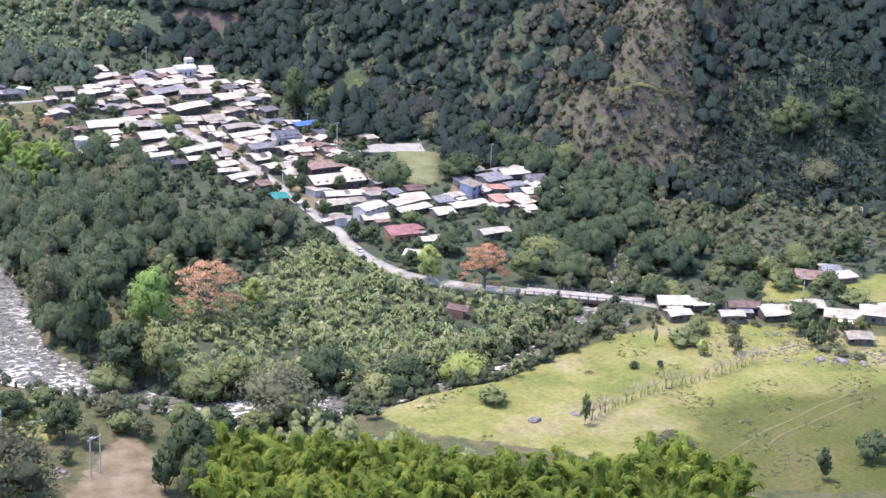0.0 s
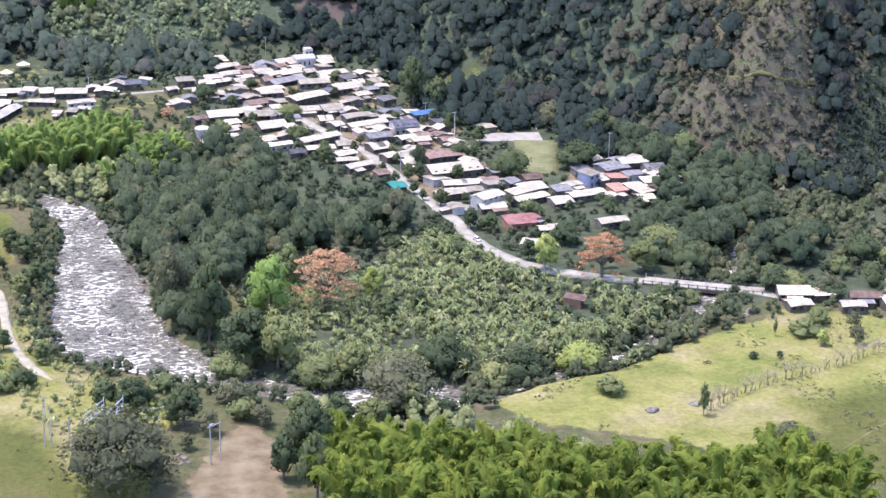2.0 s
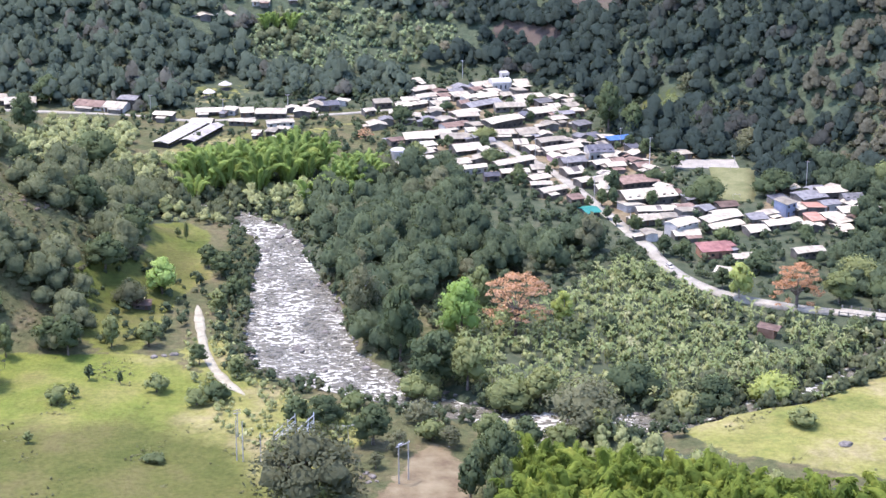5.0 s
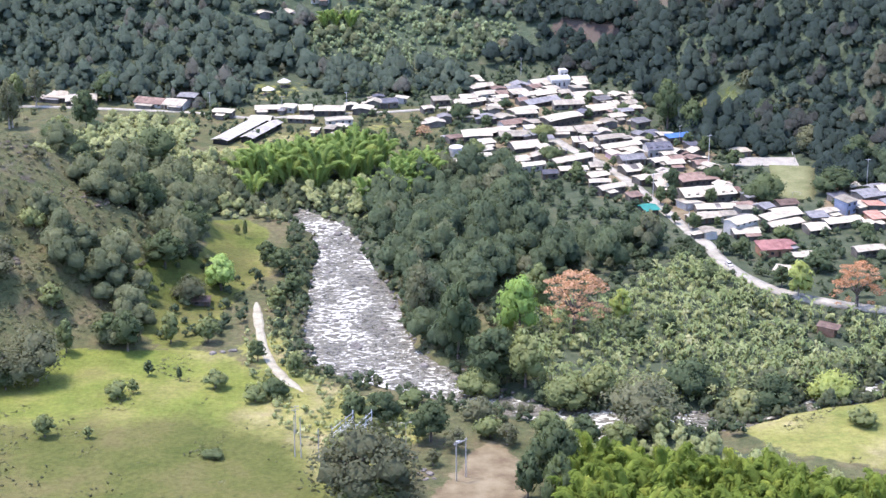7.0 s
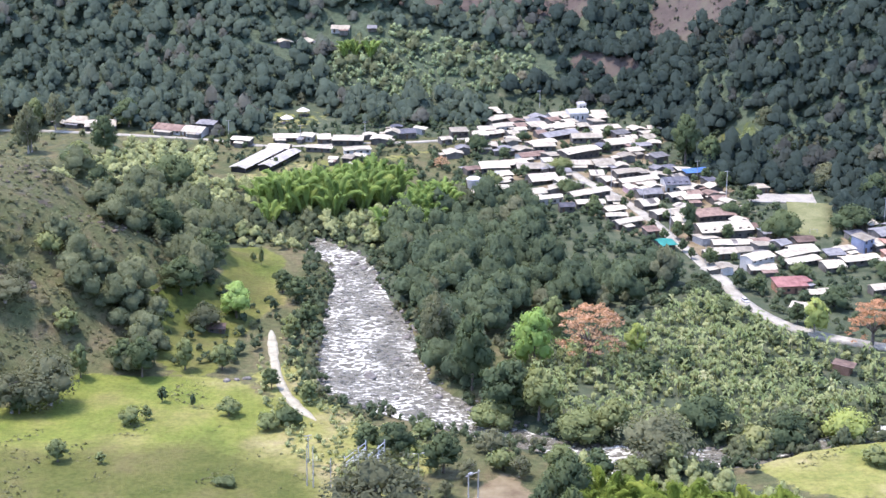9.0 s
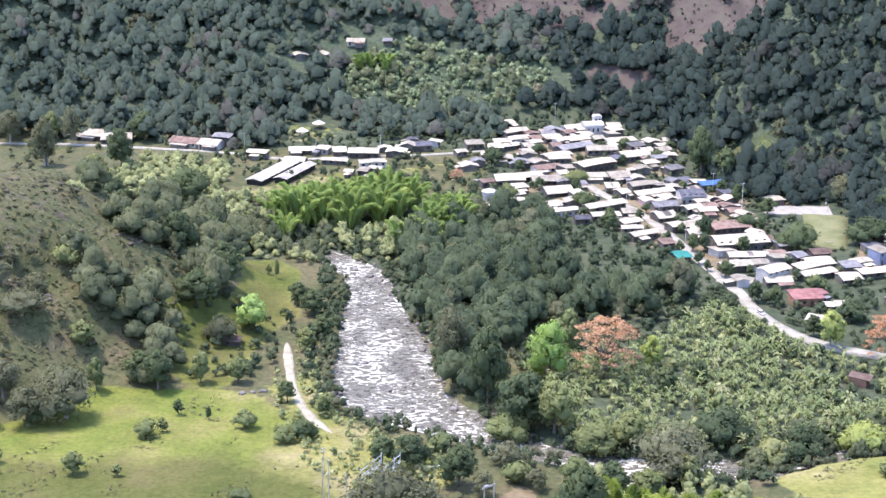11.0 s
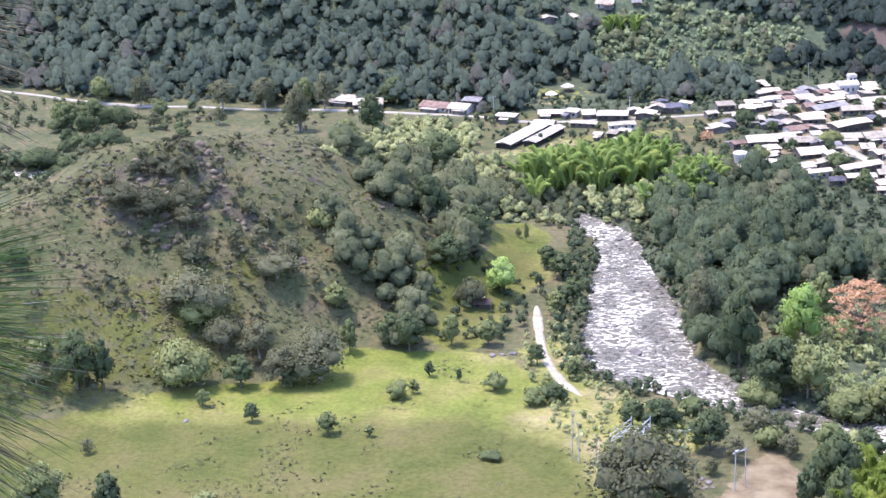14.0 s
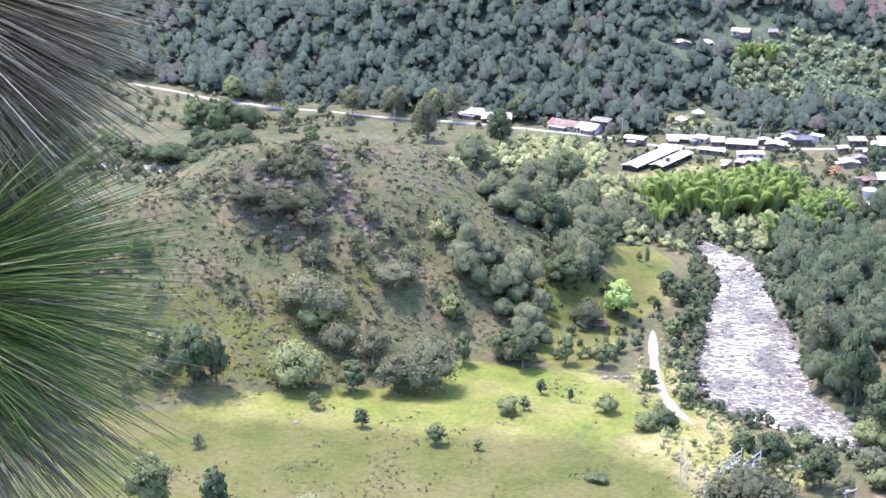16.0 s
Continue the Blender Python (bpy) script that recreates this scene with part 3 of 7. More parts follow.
house(28.4, 845.0, 22, 8.3, 5.7, 2.7, ZINC, CONCRETE)
house(38.7, 849.5, 22, 10.5, 4.6, 2.7, ZINC, CONCRETE)
house(41.3, 831.7, 22, 8.6, 5.5, 2.7, ZINC, CONCRETE)
house(72.7, 853.1, 22, 13.2, 9.3, 2.7, ZINC, CONCRETE)
house(79.9, 839.1, 22, 7.8, 4.5, 2.7, ZINC, CONCRETE)
house(75.4, 829.4, 22, 6.0, 6.7, 2.7, ZINC, CONCRETE)
house(15.5, 817.7, 22, 12.6, 7.3, 2.7, ZINC, CONCRETE)
house(23.4, 824.3, 22, 12.7, 6.5, 2.7, ZINC, CONCRETE)
house(32.4, 816.1, 22, 14.3, 7.7, 2.7, ZINC, CONCRETE)
house(35.6, 796.0, 22, 12.3, 8.2, 2.7, ZINC, CONCRETE)
house(53.8, 818.3, 22, 14.4, 6.5, 2.7, ZINC, CONCRETE)
house(63.7, 819.0, 22, 10.2, 8.4, 2.7, ZINC, CONCRETE)
house(74.0, 804.5, 22, 13.3, 5.9, 2.7, ZINC, CONCRETE)
house(80.6, 803.1, 22, 5.0, 5.3, 2.7, ZINC, CONCRETE)
house(60.0, 799.8, 22, 5.8, 5.2, 2.7, ZINC, CONCRETE)
house(63.6, 791.6, 22, 4.9, 6.2, 2.7, ZINC, CONCRETE)
house(77.0, 791.7, 22, 18.5, 4.9, 2.7, ZINC, CONCRETE)
house(54.4, 768.5, 22, 19.9, 4.3, 2.7, ZINC, CONCRETE)
house(14.9, 777.6, 22, 12.1, 4.0, 2.7, ZINC, CONCRETE)
house(16.3, 768.5, 22, 12.7, 4.3, 2.7, ZINC, CONCRETE)
house(17.6, 759.3, 22, 9.4, 4.2, 2.7, ZINC, CONCRETE)
house(9.9, 752.2, 22, 6.2, 4.0, 2.7, ZINC, CONCRETE)
house(36.6, 759.9, 22, 13.4, 4.0, 2.7, ZINC, CONCRETE)
house(54.0, 752.2, 22, 11.7, 4.7, 2.7, ZINC, CONCRETE)
house(63.1, 742.5, 22, 9.3, 4.0, 2.7, ZINC, CONCRETE)
house(63.5, 733.6, 22, 8.4, 4.0, 2.7, ZINC, CONCRETE)
house(67.2, 723.9, 22, 12.1, 4.0, 2.7, ZINC, CONCRETE)
house(78.1, 754.1, 22, 8.6, 7.1, 2.7, ZINC, CONCRETE)
house(81.2, 738.2, 22, 6.2, 5.5, 2.7, ZINC, CONCRETE)
house(89.0, 743.9, 22, 7.8, 4.0, 2.7, ZINC, CONCRETE)
house(89.0, 733.9, 22, 4.6, 6.4, 2.7, ZINC, CONCRETE)
house(48.9, 783.2, 22, 5.7, 4.0, 2.7, ZINC, CONCRETE)
house(32.4, 836.9, 22, 12.9, 6.7, 2.7, RUST, WHITE_WALL)
house(54.0, 834.4, 22, 18.9, 6.8, 4.3, ZINC, CONCRETE)
house(83.3, 851.5, 22, 9.7, 5.8, 2.7, GREY_SHEET, CONCRETE)
house(73.2, 778.9, 22, 8.9, 4.0, 2.7, ZINC, PINK_WALL)
house(79.8, 770.2, 22, 10.4, 7.1, 2.7, GREY_SHEET, CONCRETE)
house(92.6, 784.7, 22, 10.6, 8.7, 4.1, DARK_SHEET, WHITE_WALL)
house(98.2, 807.0, 22, 5.9, 6.4, 2.7, ZINC, CONCRETE)
house(94.0, 811.1, 22, 5.0, 6.4, 2.7, DARK_SHEET, CONCRETE)
house(103.8, 803.7, 22, 10.9, 4.3, 3.8, BLUE_SHEET, CONCRETE)
house(127.7, 781.1, 22, 7.9, 5.1, 2.7, ZINC, CONCRETE)
house(103.8, 739.2, 22, 16.0, 7.7, 2.7, RUST, CONCRETE)
house(104.0, 717.0, 22, 21.8, 11.0, 4.1, ZINC, CONCRETE)
house(106.9, 700.6, 22, 17.8, 5.9, 2.7, ZINC, CONCRETE)
house(100.0, 688.6, 22, 14.0, 4.6, 2.7, ZINC, CONCRETE)
house(109.0, 690.0, 22, 6.0, 4.6, 2.7, ZINC, CONCRETE)
house(112.0, 676.4, 22, 11.8, 6.3, 4.9, ZINC, WHITE_WALL)
house(98.9, 670.4, 22, 7.8, 4.0, 2.7, ZINC, CONCRETE)
house(112.8, 671.4, 22, 9.8, 4.0, 2.7, ZINC, CONCRETE)
house(130.9, 692.2, 22, 11.1, 4.0, 2.7, ZINC, CONCRETE)
house(128.8, 686.1, 22, 17.1, 5.0, 2.7, ZINC, CONCRETE)
house(139.6, 674.0, 22, 7.9, 6.5, 2.7, ZINC, CONCRETE)
house(128.6, 679.1, 22, 14.9, 4.0, 2.7, ZINC, CONCRETE)
house(147.2, 691.0, 22, 7.6, 4.0, 2.7, ZINC, CONCRETE)
house(155.4, 696.0, 22, 6.1, 6.2, 5.4, ZINC, BLUE_WALL)
house(161.3, 697.0, 22, 5.6, 5.7, 2.7, ZINC, CONCRETE)
house(166.5, 696.8, 22, 6.7, 6.7, 2.7, ORANGE_TILE, CONCRETE)
house(164.0, 683.8, 22, 5.6, 7.0, 2.7, ORANGE_TILE, ORANGE_WALL)
house(150.9, 680.7, 22, 15.0, 5.0, 2.7, ZINC, CONCRETE)
house(161.2, 677.2, 22, 6.0, 4.0, 2.7, ZINC, CONCRETE)
house(166.8, 707.1, 22, 11.4, 8.4, 4.3, GREY_SHEET, CONCRETE)
house(176.0, 711.5, 22, 11.5, 5.5, 4.9, ZINC, CONCRETE)
house(183.1, 704.1, 22, 7.8, 6.4, 4.3, GREY_SHEET, CONCRETE)
house(173.5, 700.3, 22, 7.2, 5.3, 2.7, GREY_SHEET, CONCRETE)
house(182.0, 699.3, 22, 7.8, 5.4, 2.7, ZINC, CONCRETE)
house(180.1, 691.6, 22, 9.7, 4.8, 2.7, ZINC, CONCRETE)
house(170.9, 686.8, 22, 7.1, 4.7, 2.7, ZINC, CONCRETE)
house(173.5, 682.0, 22, 8.1, 6.0, 2.7, ZINC, CONCRETE)
house(173.1, 675.7, 22, 6.0, 5.5, 2.7, ZINC, CONCRETE)
house(188.0, 695.6, 22, 4.1, 5.3, 2.7, GREY_SHEET, CONCRETE)
house(187.2, 685.1, 22, 8.2, 4.0, 2.7, ZINC, CONCRETE)
house(119.9, 650.8, 10, 11.0, 7.6, 2.7, RED_TILE, ORANGE_WALL)
house(124.0, 654.0, 22, 5.8, 5.1, 2.7, RED_TILE, CONCRETE)
house(130.4, 642.6, 5, 10.0, 4.1, 2.7, ZINC, CONCRETE)
house(118.9, 625.8, -20, 5.1, 5.1, 2.7, ZINC, CONCRETE)
house(154.2, 649.3, 0, 11.4, 4.7, 2.7, ZINC, CONCRETE)
house(79.4, 698.7, 22, 6.1, 6.5, 2.7, GREEN_TARP, CONCRETE)
house(87.4, 740.0, 22, 10.7, 5.1, 2.7, ZINC, CONCRETE)
house(97.4, 762.3, 22, 7.7, 4.0, 2.7, ZINC, CONCRETE)
house(91.7, 747.9, 22, 6.5, 4.7, 2.7, ZINC, CONCRETE)
house(87.7, 728.3, 22, 5.2, 5.5, 2.7, ZINC, CONCRETE)
house(197.6, 567.5, 5, 10.7, 7.9, 2.7, ZINC, CONCRETE)
house(195.9, 556.6, 5, 7.8, 4.5, 2.7, ZINC, CONCRETE)
house(206.4, 565.0, 0, 6.8, 4.2, 2.7, ZINC, CONCRETE)
house(213.2, 553.1, -5, 7.8, 4.1, 2.7, ZINC, CONCRETE)
house(220.0, 560.5, -5, 10.2, 5.1, 2.7, RUST, CONCRETE)
house(230.2, 555.4, -8, 13.0, 7.4, 2.7, ZINC, CONCRETE)
house(242.7, 560.7, -8, 10.3, 5.9, 2.7, ZINC, CONCRETE)
house(250.9, 550.0, -8, 11.9, 8.4, 2.7, ZINC, CONCRETE)
house(261.7, 549.5, -8, 9.1, 7.5, 2.7, ZINC, CONCRETE)
house(248.6, 531.0, 5, 8.3, 5.6, 2.7, ZINC, CONCRETE)
house(270.5, 552.3, -8, 9.2, 6.0, 2.7, ZINC, CONCRETE)
house(254.5, 588.8, -15, 10.2, 7.2, 2.7, RUST, CONCRETE)
house(264.3, 594.1, 0, 6.7, 5.2, 2.7, GREY_SHEET, CONCRETE)
house(266.2, 586.9, 0, 9.0, 5.2, 2.7, ZINC, CONCRETE)
house(-102.5, 860.4, -5, 10.0, 4.0, 2.7, ZINC, CONCRETE)
house(-81.4, 869.0, -5, 13.8, 6.0, 2.7, ZINC, CONCRETE)
house(-72.1, 866.7, -5, 6.3, 4.7, 2.7, ZINC, CONCRETE)
house(-64.0, 863.3, 0, 6.2, 6.6, 2.7, ZINC, CONCRETE)
house(-52.5, 859.7, 0, 14.3, 6.6, 2.7, ZINC, CONCRETE)
house(-43.2, 869.8, 0, 5.3, 4.7, 2.7, ZINC, CONCRETE)
house(-37.5, 863.0, 0, 9.3, 7.2, 2.7, ZINC, CONCRETE)
house(-32.2, 875.5, 0, 6.9, 5.4, 2.7, ZINC, CONCRETE)
house(-25.8, 876.5, 0, 8.8, 4.7, 2.7, DARK_SHEET, CONCRETE)
house(-30.6, 887.2, 0, 4.5, 4.0, 2.7, DARK_SHEET, CONCRETE)
house(-19.5, 883.8, 0, 4.0, 4.0, 2.7, ZINC, CONCRETE)
house(-0.7, 879.5, 5, 8.2, 5.4, 2.7, ZINC, CONCRETE)
house(8.9, 876.8, 5, 6.3, 6.1, 2.7, ZINC, CONCRETE)
house(-83.5, 848.4, -5, 9.8, 7.1, 2.7, ZINC, CONCRETE)
house(-64.8, 846.9, -5, 12.2, 4.0, 2.7, ZINC, CONCRETE)
house(-47.4, 843.0, 0, 12.2, 4.0, 2.7, ZINC, CONCRETE)
house(-45.7, 831.8, 0, 4.8, 5.0, 2.7, ZINC, CONCRETE)
house(-50.3, 827.2, 0, 4.8, 4.0, 2.7, ZINC, CONCRETE)
house(-47.4, 817.0, 0, 4.0, 4.0, 2.7, ZINC, CONCRETE)
house(-56.9, 826.5, 0, 4.0, 4.0, 2.7, ZINC, CONCRETE)
house(-3.5, 844.8, 5, 9.1, 7.0, 2.7, ZINC, CONCRETE)
house(-139.0, 883.2, -8, 14.4, 9.8, 2.7, RUST, WHITE_WALL)
house(-126.4, 877.9, -8, 10.4, 8.5, 2.7, ZINC, WHITE_WALL)
house(-121.0, 883.4, -8, 9.0, 7.4, 4.9, GREY_SHEET, CONCRETE)
house(-185.4, 895.3, -8, 11.4, 8.1, 2.7, ZINC, CONCRETE)
house(-174.1, 889.6, -8, 14.6, 11.0, 2.7, ZINC, CONCRETE)
house(-195.1, 892.5, -8, 4.0, 4.0, 2.7, ZINC, CONCRETE)
house(-64.4, 998.8, 0, 9.5, 4.6, 2.7, ZINC, WHITE_WALL)
house(-93.3, 979.5, 0, 7.8, 4.9, 2.7, ZINC, CONCRETE)
house(-82.7, 985.5, 0, 7.9, 6.2, 2.7, ZINC, CONCRETE)
house(-47.4, 997.9, 0, 4.6, 3.6, 2.5, GREY_SHEET, CONCRETE)
house(124.1, 571.1, -10, 6.0, 5.0, 2.7, RUST, ORANGE_WALL)


def infill(outline, gap, seed):
    """Smaller houses crowded between the larger ones, on the street's grid."""
    r = np.random.RandomState(seed)
    taken = [(o.location.x, o.location.y, o["reach"]) for o in scene.objects if o.name.split(".")[0] == "house"]
    ca, sa = math.cos(radians(22)), math.sin(radians(22))
    for i in range(-30, 31):
        for j in range(-30, 31):
            u, v = (i + r.uniform(-0.25, 0.25)) * gap, (j + r.uniform(-0.25, 0.25)) * gap
            x, y = 80 + u * ca - v * sa, 790 + u * sa + v * ca
            w = r.uniform(4.5, 8.0)
            pick = r.uniform()
            if not inside(outline, x, y) or inside(SOCCER, x, y) or along(np.array(STREET), x, y)[0] < 5.5 or along(np.array(ROAD), x, y)[0] < 5.5:
                continue
            if min(math.hypot(x - a, y - b) - c * 0.8 for a, b, c in taken) < w * 0.42 + 1.2 or pick > 0.55:
                continue
            taken.append((x, y, w * 0.42))
            house(x, y, 22, w, r.uniform(4.2, 6.0), r.uniform(2.4, 3.1), ZINC if pick < 0.28 else GREY_SHEET if pick < 0.4 else RUST if pick < 0.47 else DARK_SHEET, CONCRETE)


infill(VILLAGE, 8.5, 5)
infill(QUARTER, 8.5, 6)
house(-82, 602.5, 12, 5.8, 4.4, 2.1, RUST, CONCRETE)
# ---------------------------------------------------------------- ground
def axis(lo, a, b, hi, step):
    core = np.arange(a, b + step / 2, step)
    def out(start, end):
        v, s = [start], step
        while abs(v[-1] - start) < abs(end - start):
            s *= 1.3
            v.append(v[-1] + math.copysign(s, end - start))
        return np.array(v[1:])
    return np.concatenate([out(a, lo)[::-1], core, out(b, hi)])


gx, gy = axis(-3600, -480, 400, 3600, 4.0), axis(-1500, 240, 1130, 3800, 4.0)
gy = np.unique(np.concatenate([gy[(gy < -30) | (gy > 60)], np.arange(-30, 61, 2.5)]))
GX, GY = np.meshgrid(gx, gy)
GZ = ground_z(GX, GY)
foot_grid = np.interp(GX, FOOT_X, FOOT_Y)


def soften(m, n=2):
    m = m.astype(float)
    for _ in range(n):
        p = np.pad(m, 1, mode="edge")
        m = (p[1:-1, 1:-1] * 2 + p[:-2, 1:-1] + p[2:, 1:-1] + p[1:-1, :-2] + p[1:-1, 2:]) / 6
    return m


lawn = soften(np.maximum(inside(PASTURE, GX, GY) | inside(HOUSE_LAWN, GX, GY) | inside(ROAD_LAWN, GX, GY) | inside(FIELD, GX, GY) | (inside(LOW_FIELD, GX, GY) & (GX > -225)) | inside(MEADOW, GX, GY) | ((GX > -280) & (GX < -14) & (GY > 350) & (GY < 470)), 0.45 * (inside(SOCCER, GX, GY) | inside(HILL_LAWN, GX, GY) | inside(SHED_YARD, GX, GY) | inside(CLEARING, GX, GY))), 2)
lawn = np.maximum(lawn, 0.62 * soften(inside(SOCCER, GX, GY), 1))
# Thin lawn cover keeps the back field dark, as under cloud shade.
lawn = np.maximum(lawn, 0.14 * soften(inside(BACK_FIELD, GX, GY)))
lawn = np.maximum(lawn, 0.6 * soften(inside(RIVER_VERGE, GX, GY) & (GY < 575), 2))
lower_hill = soften((ridge(SPUR, GX, GY, 0.66) > 1) & (ridge(SPUR, GX, GY, 0.66) < 30) & (GX < -150) & (GY < 600), 3)
lawn = np.maximum(lawn, 0.47 * lower_hill)
lush = 0.35 * lower_hill + soften(inside(UPPER_LAWN, GX, GY), 8) + 0.6 * soften(inside(MEADOW, GX, GY), 2) + 0.3 * soften(inside(FIELD, GX, GY) & ~inside(LOW_FIELD, GX, GY) & (GX < -80), 4)
# Zones of duller olive grass, with cloud shade and edge darkening put into the colour.
dull_shade = 0.6 * lower_hill + soften(inside(LOW_FIELD, GX, GY), 12) + soften(inside(LOW_PASTURE, GX, GY), 14) + soften(inside(BACK_FIELD, GX, GY), 3) + 0.35 * soften(inside(SOCCER, GX, GY), 1) + soften(inside(HILL_LAWN, GX, GY), 2) + 0.45 * soften(inside(MEADOW, GX, GY), 2)
upland = smooth(3, 14, GZ) * smooth(0, 25, GY - foot_grid)
crag_d, crag_h = along(CRAG, GX, GY)
dry = soften(ridge(SPUR, GX, GY, 0.66) > 1) * (1 - lawn)
dry = np.maximum(dry, 0.85 * soften((GX < 30) & (GX > -330) & (GY > 330) & (GY < 640) & (along(RIVER, GX, GY)[0] > 12)))
dry = np.maximum(dry, 0.8 * soften((GX > -125) & (GX < 8) & (GY > 778) & (GY < 880)))
dry = np.maximum(dry, 0.8 * soften(inside(FLANK_WOOD, GX, GY)))
dry = np.maximum(dry, 0.85 * (soften(inside(PASTURE, GX, GY), 6) > 0.03))
east_side = GX > np.interp(GY, CRAG[:, 1], CRAG[:, 0])
dry = np.maximum(dry, 0.75 * soften((GX > -78) & (GX < -40) & (GY > 560) & (GY < 705)))
scree = soften((crag_d < np.where(east_side, 34, 38) + 13 * waves(GX, GY, 23, 72)) & (GY > foot_grid - 15) & (GX > 150))
dry = np.maximum(dry, 0.5 * soften((GX < -120) & (GY > 690) & (GY < foot_grid)))
steep = along(GULLIES[0], GX, GY)[0]
scree = np.maximum(scree, soften(0.62 * (inside(OUTCROP, GX, GY) & (waves(GX, GY, 17, 40) > -0.4)) + 0.62 * ((steep < 6) & (GX < -140))))
scree = np.maximum(scree, 0.36 * soften((ridge(SPUR, GX, GY, 0.66) > 34) & (GX > -190), 4))
near_house = np.zeros(GX.shape, bool)
for o in [o for o in scene.objects if o.name.split('.')[0] == 'house']:
    near_house |= np.hypot(GX - o.location.x, GY - o.location.y) < 11
bare = soften(inside(YARD, GX, GY) | ((GX > 15) & (GX < 175) & (GY > 690) & (GY < np.minimum(foot_grid, 925)) & ~inside(BANK_WOOD, GX, GY) & ~inside(SOCCER, GX, GY) & (GX > 60 - (GY - 700) * 0.45) & near_house & (waves(GX, GY, 19, 33) > -0.1)))
# Brown cleared fields; cloud shade goes into their colour below.
shaded_fallow = soften(inside(UPPER_FIELD, GX, GY) | inside(RIDGE_FIELD, GX, GY) | inside(LOW_FALLOW, GX, GY))
cover = np.stack([lawn, dry, bare, scree], -1)
ny, nx = GX.shape
ids = np.arange(ny * nx).reshape(ny, nx)
quads = np.stack([ids[:-1, :-1], ids[:-1, 1:], ids[1:, 1:], ids[1:, :-1]], -1).reshape(-1, 4)

GROUND, nt, p = blank("valley_ground")
att = nt.nodes.new("ShaderNodeAttribute")
att.attribute_name = "cover"
sep = nt.nodes.new("ShaderNodeSeparateColor")
nt.links.new(att.outputs["Color"], sep.inputs[0])
look_at = nt.nodes.new("ShaderNodeAttribute")
look_at.attribute_name = "grass"
zone = nt.nodes.new("ShaderNodeSeparateColor")
nt.links.new(look_at.outputs["Color"], zone.inputs[0])
floor_c = ramp(nt, noise_at(nt, 6, 4), [(0.3, (0.035, 0.05, 0.028)), (0.55, (0.065, 0.08, 0.045)), (0.75, (0.1, 0.1, 0.06))])
floor_c = mixer(nt, "MIX", zone.outputs[2], floor_c, mixer(nt, "MULTIPLY", 1.0, ramp(nt, noise_at(nt, 9, 4), [(0.3, (0.05, 0.072, 0.042)), (0.7, (0.08, 0.1, 0.057))]), ramp(nt, noise_at(nt, 2.2, 3, 0.6), [(0.36, 0.7), (0.6, 1.1)])))
big_n = noise_at(nt, 26, 5, 0.65)
lawn_c = ramp(nt, big_n, [(0.37, (0.165, 0.185, 0.05)), (0.47, (0.22, 0.218, 0.065)), (0.55, (0.25, 0.235, 0.085)), (0.64, (0.28, 0.245, 0.12))])
lush_c = ramp(nt, big_n, [(0.35, (0.105, 0.145, 0.026)), (0.5, (0.155, 0.178, 0.038)), (0.65, (0.2, 0.195, 0.06))])
# Olive grass tone, darkened further to carry cloud shade.
dull_shade_c = ramp(nt, big_n, [(0.35, (0.072, 0.088, 0.021)), (0.5, (0.098, 0.105, 0.029)), (0.65, (0.12, 0.112, 0.041))])


def border(sock, size):
    """A broad uneven border between two tones of grass."""
    a = nt.nodes.new("ShaderNodeMath")
    a.operation = "ADD"
    nt.links.new(sock, a.inputs[0])
    nt.links.new(noise_at(nt, size, 4, 0.7), a.inputs[1])
    return ramp(nt, a.outputs[0], [(0.45, 0.0), (1.45, 1.0)])


lawn_c = mixer(nt, "MIX", border(zone.outputs[0], 11), lawn_c, lush_c)
lawn_c = mixer(nt, "MIX", border(zone.outputs[1], 14), lawn_c, dull_shade_c)
lawn_f = ramp(nt, noise_at(nt, 1.6, 4, 0.7), [(0.3, 0.62), (0.6, 1.05)])
lawn_c = mixer(nt, "MULTIPLY", 0.85, lawn_c, lawn_f)
dry_c = ramp(nt, noise_at(nt, 14, 5, 0.65), [(0.3, (0.054, 0.07, 0.029)), (0.48, (0.09, 0.095, 0.042)), (0.6, (0.12, 0.108, 0.054)), (0.74, (0.138, 0.112, 0.066))])
dry_c = mixer(nt, "MULTIPLY", 0.8, dry_c, ramp(nt, noise_at(nt, 1.8, 4, 0.7), [(0.32, 0.58), (0.62, 1.15)]))
bare_c = ramp(nt, noise_at(nt, 7, 4), [(0.3, (0.12, 0.09, 0.053)), (0.5, (0.178, 0.144, 0.083)), (0.7, (0.235, 0.198, 0.12))])
rock_c = ramp(nt, noise_at(nt, 11, 5, 0.65, (1, 1, 2.2)), [(0.32, (0.062, 0.052, 0.04)), (0.44, (0.098, 0.088, 0.062)), (0.54, (0.118, 0.11, 0.07)), (0.64, (0.1, 0.112, 0.052))])
rock_c = mixer(nt, "MULTIPLY", 0.8, rock_c, ramp(nt, noise_at(nt, 1.6, 4, 0.7, (1, 1, 3)), [(0.3, 0.45), (0.65, 1.1)]))
edge = noise_at(nt, 5, 4, 0.7)


def ragged(sock):
    """A cover value with an uneven border."""
    a = nt.nodes.new("ShaderNodeMath")
    a.operation = "ADD"
    nt.links.new(sock, a.inputs[0])
    nt.links.new(edge, a.inputs[1])
    return ramp(nt, a.outputs[0], [(0.88, 0.0), (1.08, 1.0)])


c = mixer(nt, "MIX", ragged(sep.outputs[1]), floor_c, dry_c)
